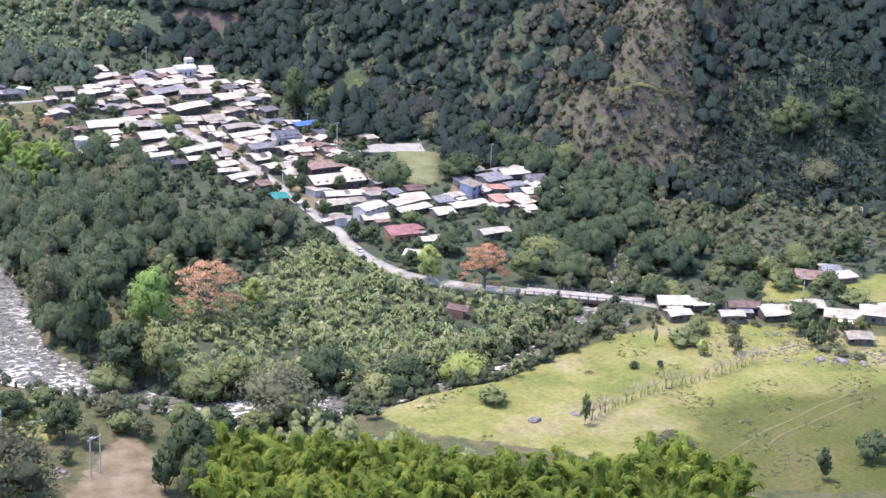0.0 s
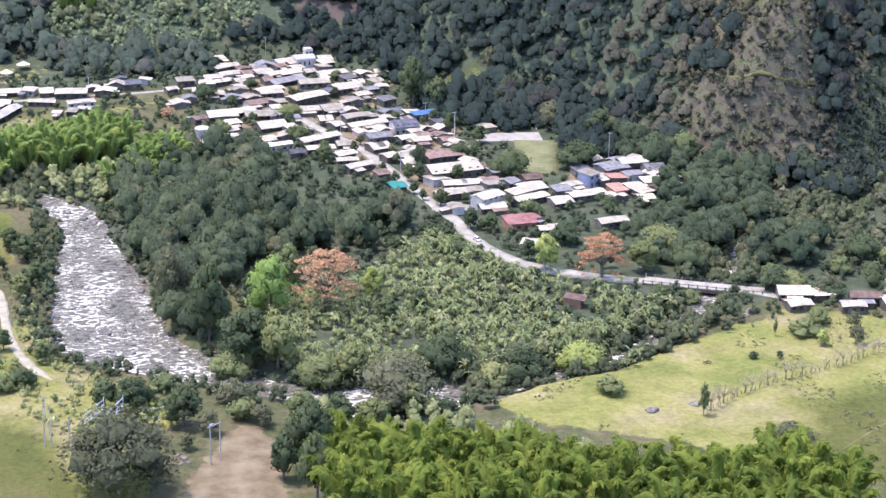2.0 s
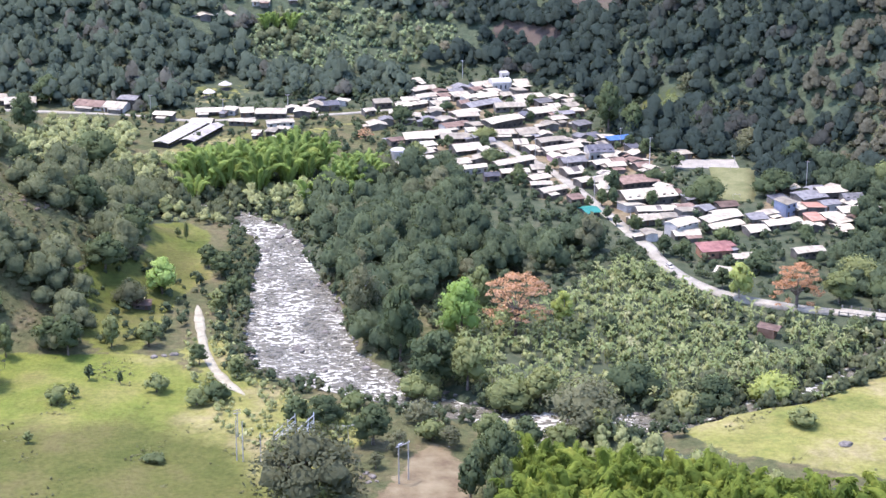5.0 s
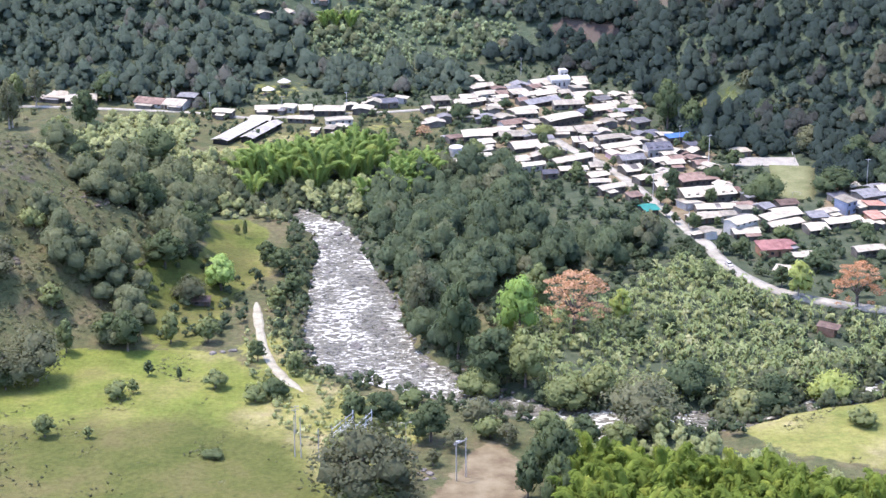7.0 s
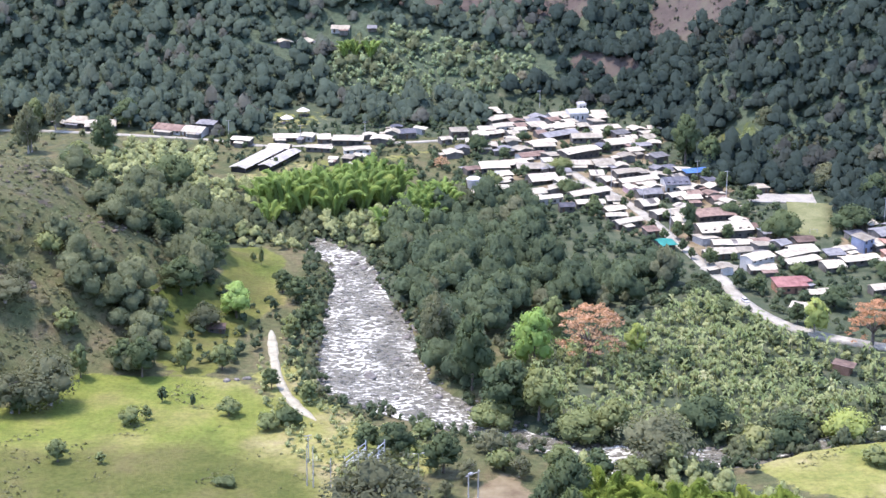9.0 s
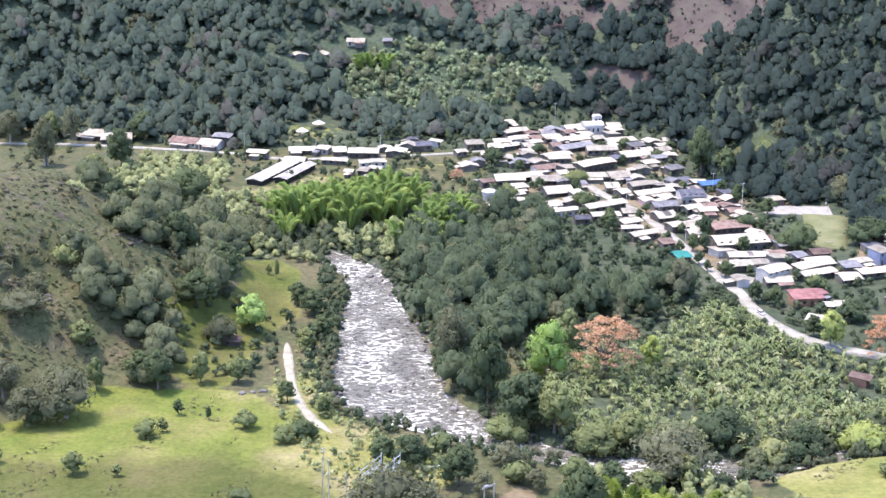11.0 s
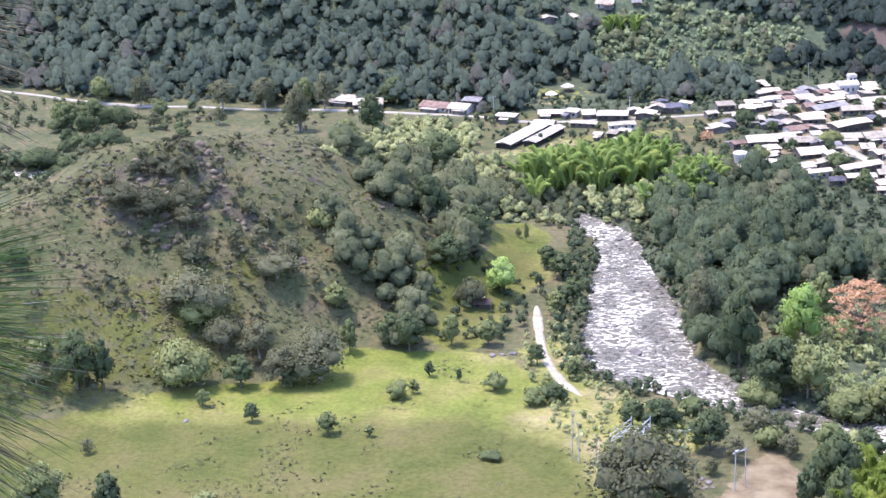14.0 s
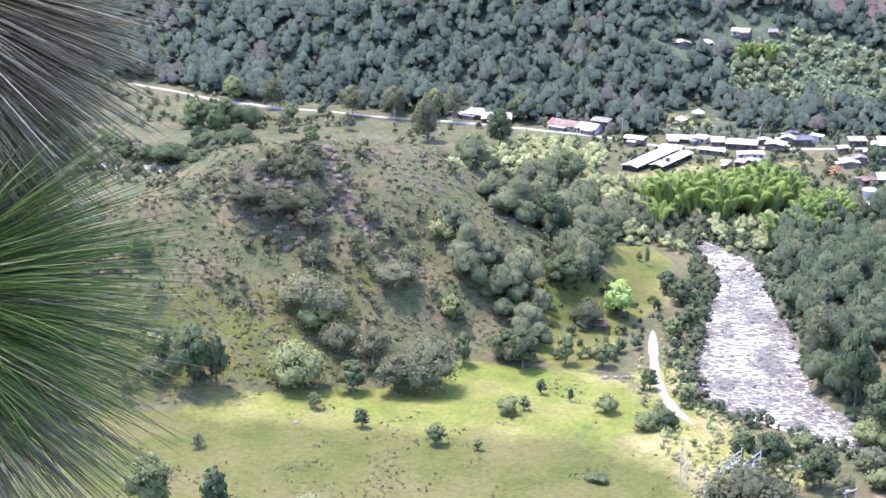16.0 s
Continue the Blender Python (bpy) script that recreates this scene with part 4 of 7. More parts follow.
# Purple-brown field soil, darkened to stand for cloud shade on the upper slope.
c = mixer(nt, "MIX", ragged(look_at.outputs["Alpha"]), c, ramp(nt, noise_at(nt, 12, 5, 0.65), [(0.35, (0.062, 0.052, 0.042)), (0.5, (0.088, 0.07, 0.057)), (0.65, (0.098, 0.088, 0.062))]))
c = mixer(nt, "MIX", ragged(att.outputs["Alpha"]), c, rock_c)
c = mixer(nt, "MIX", ragged(sep.outputs[2]), c, bare_c)
c = mixer(nt, "MIX", ragged(sep.outputs[0]), c, lawn_c)
nt.links.new(c, p.inputs["Base Color"])
p.inputs["Roughness"].default_value, p.inputs["Specular IOR Level"].default_value = 0.95, 0.1
bumped(nt, p, noise_at(nt, 0.9, 5, 0.75), 0.9, 0.5)

ground_me = np_mesh("ground", np.stack([GX, GY, GZ], -1).reshape(-1, 3), quads, [GROUND])
ground_me.attributes.new("cover", "FLOAT_COLOR", "POINT").data.foreach_set("color", cover.reshape(-1).astype(np.float32))
ground_me.attributes.new("grass", "FLOAT_COLOR", "POINT").data.foreach_set("color", np.clip(np.stack([lush, dull_shade, upland, shaded_fallow], -1), 0, 1).reshape(-1).astype(np.float32))
ground_me.polygons.foreach_set("use_smooth", np.ones(len(quads), bool))
tagged(new("ground", ground_me), "grassy and wooded valley floor with rising hillsides", "ground", kind="structure")

# ---------------------------------------------------------------- water
WATER, nt, p = blank("river_water")
foam_big = noise_at(nt, 14, 3, 0.55, (1, 0.7, 1))
foam_mid = noise_at(nt, 2.0, 4, 0.62, (0.8, 0.9, 1))
foam_n = noise_at(nt, 0.8, 4, 0.65, (0.6, 1.0, 1))


def summed(a, ka, b):
    m = nt.nodes.new("ShaderNodeMath")
    m.operation = "MULTIPLY_ADD"
    m.inputs[1].default_value = ka
    nt.links.new(a, m.inputs[0])
    nt.links.new(b, m.inputs[2])
    return m.outputs[0]


froth = summed(foam_big, 0.45, summed(foam_n, 0.5, foam_mid))
crest_n = noise_at(nt, 2.6, 2, 0.5, (0.7, 1.0, 1))
gap = nt.nodes.new("ShaderNodeMath")
gap.operation, gap.inputs[1].default_value = "SUBTRACT", 0.5
nt.links.new(crest_n, gap.inputs[0])
size = nt.nodes.new("ShaderNodeMath")
size.operation = "ABSOLUTE"
nt.links.new(gap.outputs[0], size.inputs[0])
crest = mixer(nt, "MULTIPLY", 1.0, ramp(nt, size.outputs[0], [(0.0, 1.0), (0.03, 0.85), (0.07, 0.0)]), ramp(nt, summed(foam_big, 0.8, foam_n), [(0.86, 0.0), (0.98, 1.0)]))
foam = mixer(nt, "ADD", 1.0, crest, ramp(nt, froth, [(1.012, 0.0), (1.04, 0.5), (1.075, 1.0)]))
deep = ramp(nt, foam_mid, [(0.35, (0.06, 0.057, 0.04)), (0.6, (0.13, 0.124, 0.09))])
nt.links.new(mixer(nt, "MIX", foam, deep, (0.63, 0.63, 0.52)), p.inputs["Base Color"])
nt.links.new(ramp(nt, froth, [(0.85, 0.2), (1.0, 0.8)]), p.inputs["Roughness"])
p.inputs["IOR"].default_value = 1.33
bumped(nt, p, summed(foam_n, 0.35, foam_mid), 1.0, 1.1)


def ribbon(name, line, z, extra, mat, label, category, step=4.0, lift=None, kind="structure", ragged_by=0.0):
    """A strip along a polyline, draped on the ground or at one level."""
    line = np.array(line, float)
    seg = np.hypot(*np.diff(line[:, :2], axis=0).T)
    s = np.concatenate([[0], np.cumsum(seg)])
    t = np.linspace(0, s[-1], max(2, int(s[-1] / step)))
    pts = np.stack([np.interp(t, s, line[:, k]) for k in range(3)], -1)
    for _ in range(3):
        pts[1:-1] = (pts[:-2] + 2 * pts[1:-1] + pts[2:]) / 4
    if ragged_by:
        r = np.random.RandomState(len(pts))
        pts[:, 2] *= np.convolve(r.uniform(1 - ragged_by, 1 + ragged_by, len(pts) + 2), np.ones(3) / 3, "valid") * np.minimum(1, 0.15 + np.minimum(np.arange(len(pts)), np.arange(len(pts))[::-1]) / 4)
    d = np.gradient(pts[:, :2], axis=0)
    d /= np.linalg.norm(d, axis=1)[:, None]
    nrm = np.stack([-d[:, 1], d[:, 0]], -1)
    rows = []
    for k in (-1, -0.4, 0.4, 1):
        xy = pts[:, :2] + nrm * (pts[:, 2:] + extra) * k
        if lift is None:
            zz = np.full(len(xy), z)
        else:
            zz = ground_z(pts[:, 0], pts[:, 1])
            zz = np.maximum(np.maximum(zz, ground_z(*xy.T)), lift) + z
        rows.append(np.column_stack([xy, zz]))
    if lift is not None:
        zm = np.max([r[:, 2] for r in rows], axis=0)
        zm = np.maximum(zm, np.convolve(np.pad(zm, 2, mode="edge"), np.ones(5) / 5, "valid"))
        for r in rows:
            r[:, 2] = zm
        lo = [rows[0] - [0, 0, 1.2], *rows, rows[-1] - [0, 0, 1.2]]
        rows = lo
    v = np.stack(rows, 1)
    n, m = v.shape[:2]
    i = np.arange(n * m).reshape(n, m)
    f = np.stack([i[:-1, :-1], i[:-1, 1:], i[1:, 1:], i[1:, :-1]], -1).reshape(-1, 4)[:, ::-1]
    return tagged(new(name, np_mesh(name, v.reshape(-1, 3), f, [mat])), label, category, kind=kind)


ribbon("river", RIVER, WATER_Z, 4, WATER, "fast river with white rapids between wooded banks", "water")
ribbon("lower_river", LOWER_RIVER, WATER_Z - 0.05, 3, WATER, "fast river running on behind the bamboo", "water")
ribbon("creek", CREEK, WATER_Z - 0.1, 1.8, WATER, "narrow rushing creek under the road bridge", "water")
ribbon("street", STREET, 0.12, 0, ROAD_MAT, "pale concrete main street between the houses", "road", lift=0.0)
ribbon("road", ROAD, 0.12, 0, ROAD_MAT, "pale gravel road out of the village", "road", lift=0.6)
ribbon("junction", SIDE_STREET, 0.14, 0, ROAD_MAT, "pale paved junction at the village edge", "road", lift=0.0, step=3)
ribbon("sports_pitch", [(147, 764, 9.6), (143.5, 740, 8.6), (139.5, 714.5, 7.4)], 0.05, 0, PITCH_MAT, "worn pale grass sports pitch", "pitch", lift=0.0)
ribbon("far_road", FAR_ROAD, 0.12, 0, ROAD_MAT, "pale country road along the wooded hillside", "road", lift=0.0)
ribbon("dirt_path", PATH, 0.1, 0, PATH_MAT, "pale dirt track above the river bank", "path", lift=-5.0, step=2.0, ragged_by=0.3)
ribbon("side_road", RIGHT_ROAD, 0.12, 0, ROAD_MAT, "pale road at the foot of the hill", "road", lift=0.0)
ribbon("cattle_track", [(172, 449, 0.3), (180, 456, 0.4), (192, 466, 0.35), (203, 473, 0.45), (216, 483, 0.35), (227, 489, 0.4), (244, 503, 0.3)], 0.05, 0, TRACK_MAT, "worn cattle track across the pasture", "track", lift=-5.0, step=2.0, ragged_by=0.9)
ribbon("cattle_track", [(186, 453, 0.25), (196, 463, 0.35), (210, 472, 0.3), (225, 482, 0.35), (240, 488, 0.25)], 0.05, 0, TRACK_MAT, "worn cattle track across the pasture", "track", lift=-5.0, step=2.0, ragged_by=0.9)
# ---------------------------------------------------------------- plants
HX = np.array([(o.location.x, o.location.y, o['reach']) for o in scene.objects if o.name.split('.')[0] == 'house'])


def unit(v):
    return v / np.maximum(np.linalg.norm(v, axis=-1, keepdims=True), 1e-9)


def leaf_quads(r, centres, normals, size, aspect=1.5, shade=None, axis=None):
    """One leaf-spray quad at each centre, facing about along its normal; the crown's own roundness gives the shading."""
    n = len(centres)
    a = unit(np.cross(normals, r.normal(size=(n, 3))) if axis is None else axis - unit(normals) * np.sum(axis * unit(normals), 1, keepdims=True))
    b = np.cross(unit(normals), a)
    s = size * r.uniform(0.6, 1.3, (n, 1))
    a, b = a * s * aspect / 2, b * s / 2
    v = np.stack([centres - a, centres - b * 0.9, centres + a, centres + b * 0.9], 1)
    nr = unit(normals) if shade is None else unit(unit(shade) * 0.8 + unit(normals) * 0.3)
    return v.reshape(-1, 3), np.arange(4 * n).reshape(n, 4), np.repeat(nr, 4, axis=0)


def ball(r, centre, rx, rz, rough=0.22, nu=8, nv=5):
    """A lumpy low core under the leaves, as quads."""
    u, v = np.meshgrid(np.linspace(0, 2 * np.pi, nu, endpoint=False), np.linspace(0.15, np.pi - 0.15, nv))
    k = 1 + r.uniform(-rough, rough, u.shape)
    d = np.stack([np.cos(u) * np.sin(v), np.sin(u) * np.sin(v), np.cos(v)], -1)
    pts = (d * k[..., None] * [rx, rx, rz]).reshape(-1, 3) + centre
    i = np.arange(nu * nv).reshape(nv, nu)
    j = np.roll(i, -1, axis=1)
    return pts, np.stack([i[:-1], i[1:], j[1:], j[:-1]], -1).reshape(-1, 4), unit(d.reshape(-1, 3) + r.normal(size=(nu * nv, 3)) * 0.15)


def stack(parts):
    vs, fs, ns, o = [], [], [], 0
    for v, f, n in parts:
        vs.append(v)
        fs.append(f + o)
        ns.append(n)
        o += len(v)
    return np.concatenate(vs), np.concatenate(fs), np.concatenate(ns)


def lobes_of(r, n, radius, height, base, spread=0.62, flat=0.8):
    out = []
    for k in range(n):
        a, q = 6.283 * (k / n) + r.uniform(-0.5, 0.5), math.sqrt(r.uniform(0.02, 1))
        lr = radius * r.uniform(0.34, 0.56)
        z = base + (height - base) * (0.30 + 0.5 * r.uniform() * (1.15 - q * 0.7)) 
        out.append((math.cos(a) * q * radius * spread, math.sin(a) * q * radius * spread, z, lr, lr * flat))
    out.append((0, 0, base + (height - base) * 0.72, radius * 0.5, (height - base) * 0.28))
    return out


def crown_arrays(r, lobes, leaves, size, core=0.78, droop=0.0, aspect=1.5):
    """A crown of leaf sprays over lobes; returns vertices and quads."""
    parts = []
    w = np.array([l[3] ** 2 for l in lobes])
    w /= w.sum()
    mid = np.sum(np.array([l[:3] for l in lobes]) * w[:, None], 0) * [1, 1, 0.8]
    for l, k in zip(lobes, w):
        c = np.array(l[:3])
        if core:
            v, f, nb = ball(r, c, l[3] * core, l[4] * core, 0.3)
            parts.append((v, f, unit(nb * 0.5 + unit(v - mid) * 0.6 + [0, 0, 0.2])))
        n = max(4, int(leaves * k))
        d = unit(r.normal(size=(n, 3)) + [0, 0, 0.35])
        q = c + d * [l[3], l[3], l[4]] * r.uniform(0.74, 1.1, (n, 1))
        q[:, 2] -= droop * r.uniform(0, 1, n)
        parts.append(leaf_quads(r, q, d + r.normal(size=(n, 3)) * 0.5, size, aspect, d * 0.6 + unit(q - mid) * 0.6 + [0, 0, 0.2]))
    return stack(parts)


def trunk_mesh(r, height, radius, limbs, reach, mat, lean=0.3):
    bm = bmesh.new()
    top = Vector((r.uniform(-lean, lean), r.uniform(-lean, lean), height))
    mid = Vector((top.x * 0.3 + r.uniform(-0.2, 0.2), top.y * 0.3, height * 0.5))
    add_tube(bm, [(0, 0, -0.6), (0, 0, height * 0.12), mid, top], [radius * 1.5, radius, radius * 0.8, radius * 0.45], 7)
    for k in range(limbs):
        a, q = 6.283 * k / limbs + r.uniform(-0.4, 0.4), r.uniform(0.45, 0.9)
        s = mid.lerp(top, q) if q > 0.5 else mid
        e = s + Vector((math.cos(a) * reach * r.uniform(0.6, 1), math.sin(a) * reach * r.uniform(0.6, 1), reach * r.uniform(0.4, 0.9)))
        add_tube(bm, [s, s.lerp(e, 0.5) + Vector((0, 0, reach * 0.1)), e], [radius * 0.42, radius * 0.3, radius * 0.1], 5)
    me = bpy.data.meshes.new("trunk")
    bm.to_mesh(me)
    bm.free()
    me.materials.append(mat)
    return me


def as_triangles(v, f, n, leaves_from):
    """Fewer faces for far trees: each leaf becomes one triangle, each core quad two."""
    core, leaf = f[:leaves_from], f[leaves_from:]
    return v, np.concatenate([core[:, [0, 1, 2]], core[:, [0, 2, 3]], leaf[:, [0, 1, 3]][: len(leaf) // 2], leaf[:, [1, 2, 3]][len(leaf) // 2:]]), n


def far_crown(r, lobes, leaves, size, core, fine=False, lift=0.35):
    w = np.array([l[3] ** 2 for l in lobes])
    mid = np.sum(np.array([l[:3] for l in lobes]) * w[:, None], 0) / w.sum() * [1, 1, 0.75]

    def whole(p, n):
        """The crown shades as one soft dome rather than lobe by lobe."""
        return unit(unit(n) * 0.45 + unit(p - mid) * 0.6 + [0, 0, lift])

    cs = []
    for l in lobes:
        v, f, n = ball(r, np.array(l[:3]), l[3] * core, l[4] * core, 0.26, 6 if fine else 5, 4 if fine else 3)
        cs.append((v, f, whole(v, n)))
    first = sum(len(c[1]) for c in cs)
    ls = []
    for l, k in zip(lobes, w / w.sum()):
        m = max(4, int(leaves * k))
        d = unit(r.normal(size=(m, 3)) + [0, 0, 0.45])
        q = np.array(l[:3]) + d * [l[3], l[3], l[4]] * r.uniform(0.82, 1.12, (m, 1))
        ls.append(leaf_quads(r, q, d + r.normal(size=(m, 3)) * 0.42, size, 1.4, whole(q, d)))
    return as_triangles(*stack(cs + ls), first)


def wood_templates(r, count, leaves, size, lobes, tall=(0.9, 1.3), core=0.86, fine=False, lift=0.35):
    """Unit trees, radius about 1 and height about 2, for woods too many to count."""
    out = []
    for k in range(count):
        h = 2.0 * r.uniform(*tall)
        out.append(far_crown(r, lobes_of(r, lobes, 1.0, h, h * 0.12, 0.62, 0.9), leaves, size, core, fine, lift))
    return out


def scatter(mask, x0, x1, y0, y1, gap, r):
    """Jittered places on a grid for which mask(x, y) holds."""
    xs, ys = np.meshgrid(np.arange(x0, x1, gap), np.arange(y0, y1, gap))
    xs = (xs + r.uniform(-0.5, 0.5, xs.shape) * gap).ravel()
    ys = (ys + r.uniform(-0.5, 0.5, ys.shape) * gap).ravel()
    m = mask(xs, ys)
    return xs[m], ys[m]


def wood(name, xs, ys, kinds, mat, rad, r, label, category="woods", tall=1.0, tint=(0, 1), sink=0.4, patch=None):
    """Many plants in one object."""
    zs = ground_z(xs, ys)
    own = r.uniform(0, 1, len(xs))
    if patch:
        own = np.clip(0.5 + 0.3 * waves(xs, ys, patch, 77) + (own - 0.5) * 0.6, 0, 1)
    V, F, T, N, o = [], [], [], [], 0
    for x, y, z, o1 in zip(xs, ys, zs, own):
        v, f, n = kinds[r.randint(len(kinds))]
        s, a = rad[0] + (rad[1] - rad[0]) * r.uniform() ** 1.6, r.uniform(0, 6.283)
        ca, sa = math.cos(a) * s, math.sin(a) * s
        h = s * tall * r.uniform(0.85, 1.2)
        V.append(np.column_stack([v[:, 0] * ca - v[:, 1] * sa + x, v[:, 0] * sa + v[:, 1] * ca + y, v[:, 2] * h + z - sink]))
        F.append(f + o)
        N.append(np.column_stack([n[:, 0] * ca / s - n[:, 1] * sa / s, n[:, 0] * sa / s + n[:, 1] * ca / s, n[:, 2]]))
        T.append(np.full(len(v), tint[0] + (tint[1] - tint[0]) * o1))
        o += len(v)
    if not V:
        return None
    me = np_mesh(name, np.concatenate(V), np.concatenate(F), [mat], tint=np.concatenate(T), normals=np.concatenate(N))
    return tagged(new(name, me), label, category, kind="stuff")


def clear_of(x, y, gap=0.0):
    """Away from roads, water, the courts and houses."""
    ok = np.ones(np.shape(x), bool)
    for line, w in ((STREET, 6), (ROAD, 4.5), (FAR_ROAD, 4), (PATH, 3.5), (RIGHT_ROAD, 4)):
        ok &= along(np.array(line, float), x, y)[0] > w + gap
    for line in (RIVER, CREEK, LOWER_RIVER):
        d, w = along(line, x, y)
        ok &= d > w + 2 + gap
    d = np.full(np.shape(x), 1e9)
    for hx, hy, hr in HX:
        d = np.minimum(d, np.hypot(x - hx, y - hy) - hr)
    ok &= d > 2.2 + gap
    ok &= ~((x > 119) & (x < 154) & (y > 757) & (y < 781)) & ~inside(SOCCER, x, y) & ~inside(HOUSE_LAWN, x, y) & ~inside(ROAD_LAWN, x, y)
    return ok


def village(x, y):
    return (y > 655) & (y < np.interp(x, FOOT_X, FOOT_Y) + 2) & (x > 22 - (y - 760) * 0.08) & (x < 215) & ~inside(BANK_WOOD, x, y)


WR = np.random.RandomState(21)
TALL_KINDS = wood_templates(WR, 14, 105, 0.28, 5, (0.75, 1.4), fine=True)
FAR_KINDS = wood_templates(WR, 14, 95, 0.2, 4, (0.75, 1.35), 0.9, fine=True, lift=0.8)
GRAND_KINDS = wood_templates(WR, 8, 330, 0.17, 9, (0.8, 1.25), 0.84, fine=True)
ROUND_KINDS = wood_templates(WR, 10, 52, 0.34, 2, (0.6, 0.9))
BUSH_KINDS = wood_templates(WR, 6, 26, 0.5, 1, (0.5, 0.8), 0.8)


def foot_of(x):
    return np.interp(x, FOOT_X, FOOT_Y)


def hill_mask(x, y):
    d, h = along(CRAG, x, y)
    start = np.where(x < -60, np.interp(x, [q[0] for q in FAR_ROAD], [q[1] for q in FAR_ROAD]) + 9 + 38 * smooth(-112, -75, x), np.where(x < 14, 897, foot_of(x) + 3) - 34 * smooth(40, 100, x) - 50 * smooth(98, 112, x) * (x < 176))
    shown = np.ones(np.shape(x), bool)
    for hx, hy in ((-64, 999), (-47, 998), (-93, 980), (-83, 986)):
        shown &= ~((np.abs(x - hx) < 8) & (y > hy - 17) & (y < hy + 3))
    return shown & (y > start) & ~((d < np.where(x > np.interp(y, CRAG[:, 1], CRAG[:, 0]), 9 + 17 * smooth(752, 728, y), 26 + 16 * smooth(752, 728, y)) + 15 * smooth(715, 745, y) * waves(x, y, 27, 71)) & (x > 150)) & ~inside(DRY_GROVE, x, y) & ~inside(EAST_SLOPE, x, y) & clear_of(x, y, -1) & ~inside(CLEARING, x, y) & ~inside(SLOPE_FARM, x, y) & ~inside(HILL_LAWN, x, y) & ~inside(VILLAGE, x, y) & ~inside(QUARTER, x, y) & ~((inside(UPPER_FIELD, x, y) | inside(RIDGE_FIELD, x, y)) & (waves(x, y, 25, 88) < 0.75))


xs, ys = scatter(hill_mask, -490, 400, 640, 1110, 6.0, WR)
keep = (waves(xs, ys, 38, 52) > -1.3) & (ys < foot_of(xs) + 155) & (np.abs(xs) < ys * 0.5)
xs, ys = xs[keep], ys[keep]
# West trees get the haze-lightened leaf colour, the rest the shade-darkened one.
west = xs < 30 + 25 * waves(xs, ys, 60, 19)
wood("hillside_forest", xs[~west], ys[~west], FAR_KINDS, LEAF_FAR_HAZED, (2.5, 7.5), WR, "dense dark green forest on the hillside", sink=2.4, tall=1.0, patch=55)
wood("valley_head_forest", xs[west], ys[west], FAR_KINDS, LEAF_HEAD_HAZED, (2.5, 7.5), WR, "mixed lighter forest above the country road", sink=2.4, tall=1.0, patch=55)
xs, ys = scatter(lambda x, y: hill_mask(x, y) & (waves(x, y, 38, 52) < -1.25) & (y < foot_of(x) + 155) & (np.abs(x) < y * 0.5), -490, 400, 640, 1110, 3.4, WR)
wood("slope_scrub", xs, ys, ROUND_KINDS, LEAF_SCRUB, (1.4, 3.6), WR, "low pale scrub in gaps of the forest", "scrub", patch=30)
# Dry scrub added over the cleared fields to darken them.
xs, ys = scatter(lambda x, y: inside(UPPER_FIELD, x, y) | inside(RIDGE_FIELD, x, y), -80, 200, 930, 1100, 4.2, WR)
wood("field_scrub", xs, ys, BUSH_KINDS, LEAF_DRY, (0.5, 1.7), WR, "sparse dry scrub on the cleared upper slope", "scrub", sink=0.2)
xs, ys = scatter(lambda x, y: inside(SLOPE_FARM, x, y), -80, 40, 900, 1000, 3.8, WR)
wood("coffee_slope", xs, ys, ROUND_KINDS, LEAF_COFFEE, (1.3, 3.6), WR, "light green bushy crops on the slope", "crops")
xs, ys = scatter(lambda x, y: inside(SLOPE_FARM, x, y) & (waves(x, y, 40, 23) > -0.3), -80, 40, 900, 1000, 10.0, WR)
wood("slope_trees", xs, ys, TALL_KINDS, LEAF_FLANK, (2.4, 5.0), WR, "scattered taller trees among the slope crops")
xs, ys = scatter(lambda x, y: inside(BANK_WOOD, x, y) & clear_of(x, y), -40, 110, 530, 770, 5.2, WR)
low = (ys > 668 - (xs - 40) * 0.2) & (xs > 30)
wood("bank_forest", xs[~low], ys[~low], GRAND_KINDS, LEAF_WOOD, (2.4, 7.6), WR, "dense dark trees between river and village", tall=1.05)
wood("bank_thicket", xs[low], ys[low], ROUND_KINDS, LEAF_WOOD, (1.7, 3.4), WR, "low dark thicket below the village street", "thicket", tint=(0, 0.6))
xs, ys = scatter(lambda x, y: (inside(RIGHT_WOOD, x, y) | ((x > 176) & (y > 630) & (y < foot_of(x) + 4 - 18 * smooth(185, 205, x) * (1 - smooth(290, 310, x))))) & clear_of(x, y) & ~inside(EAST_SLOPE, x, y), 150, 380, 590, 760, 5.5, WR)
light = (xs > 222 + 12 * waves(xs, ys, 30, 15)) & (ys < 690)
wood("valley_woods", xs[~light], ys[~light], GRAND_KINDS, LEAF_WOOD, (2.2, 6.8), WR, "dense trees beside the creek and bridge", tall=0.9, tint=(0, 0.65))
wood("light_thicket", xs[light], ys[light], ROUND_KINDS, LEAF_FLANK, (1.8, 4.0), WR, "light green thicket above the houses", "thicket", tint=(0.3, 1))
xs, ys = scatter(lambda x, y: ((inside(FLANK_WOOD, x, y) & (waves(x, y, 34, 17) > np.where(x < -110, 0.05, -0.3))) | (inside(BROOK_WOOD, x, y) & ((y < 790) | (x < -112))) | ((x > -104) & (x < -18) & (y > 694) & (y < 738))) & clear_of(x, y) & ~inside(MEADOW, x, y), -190, -15, 540, 860, 5.2, WR)
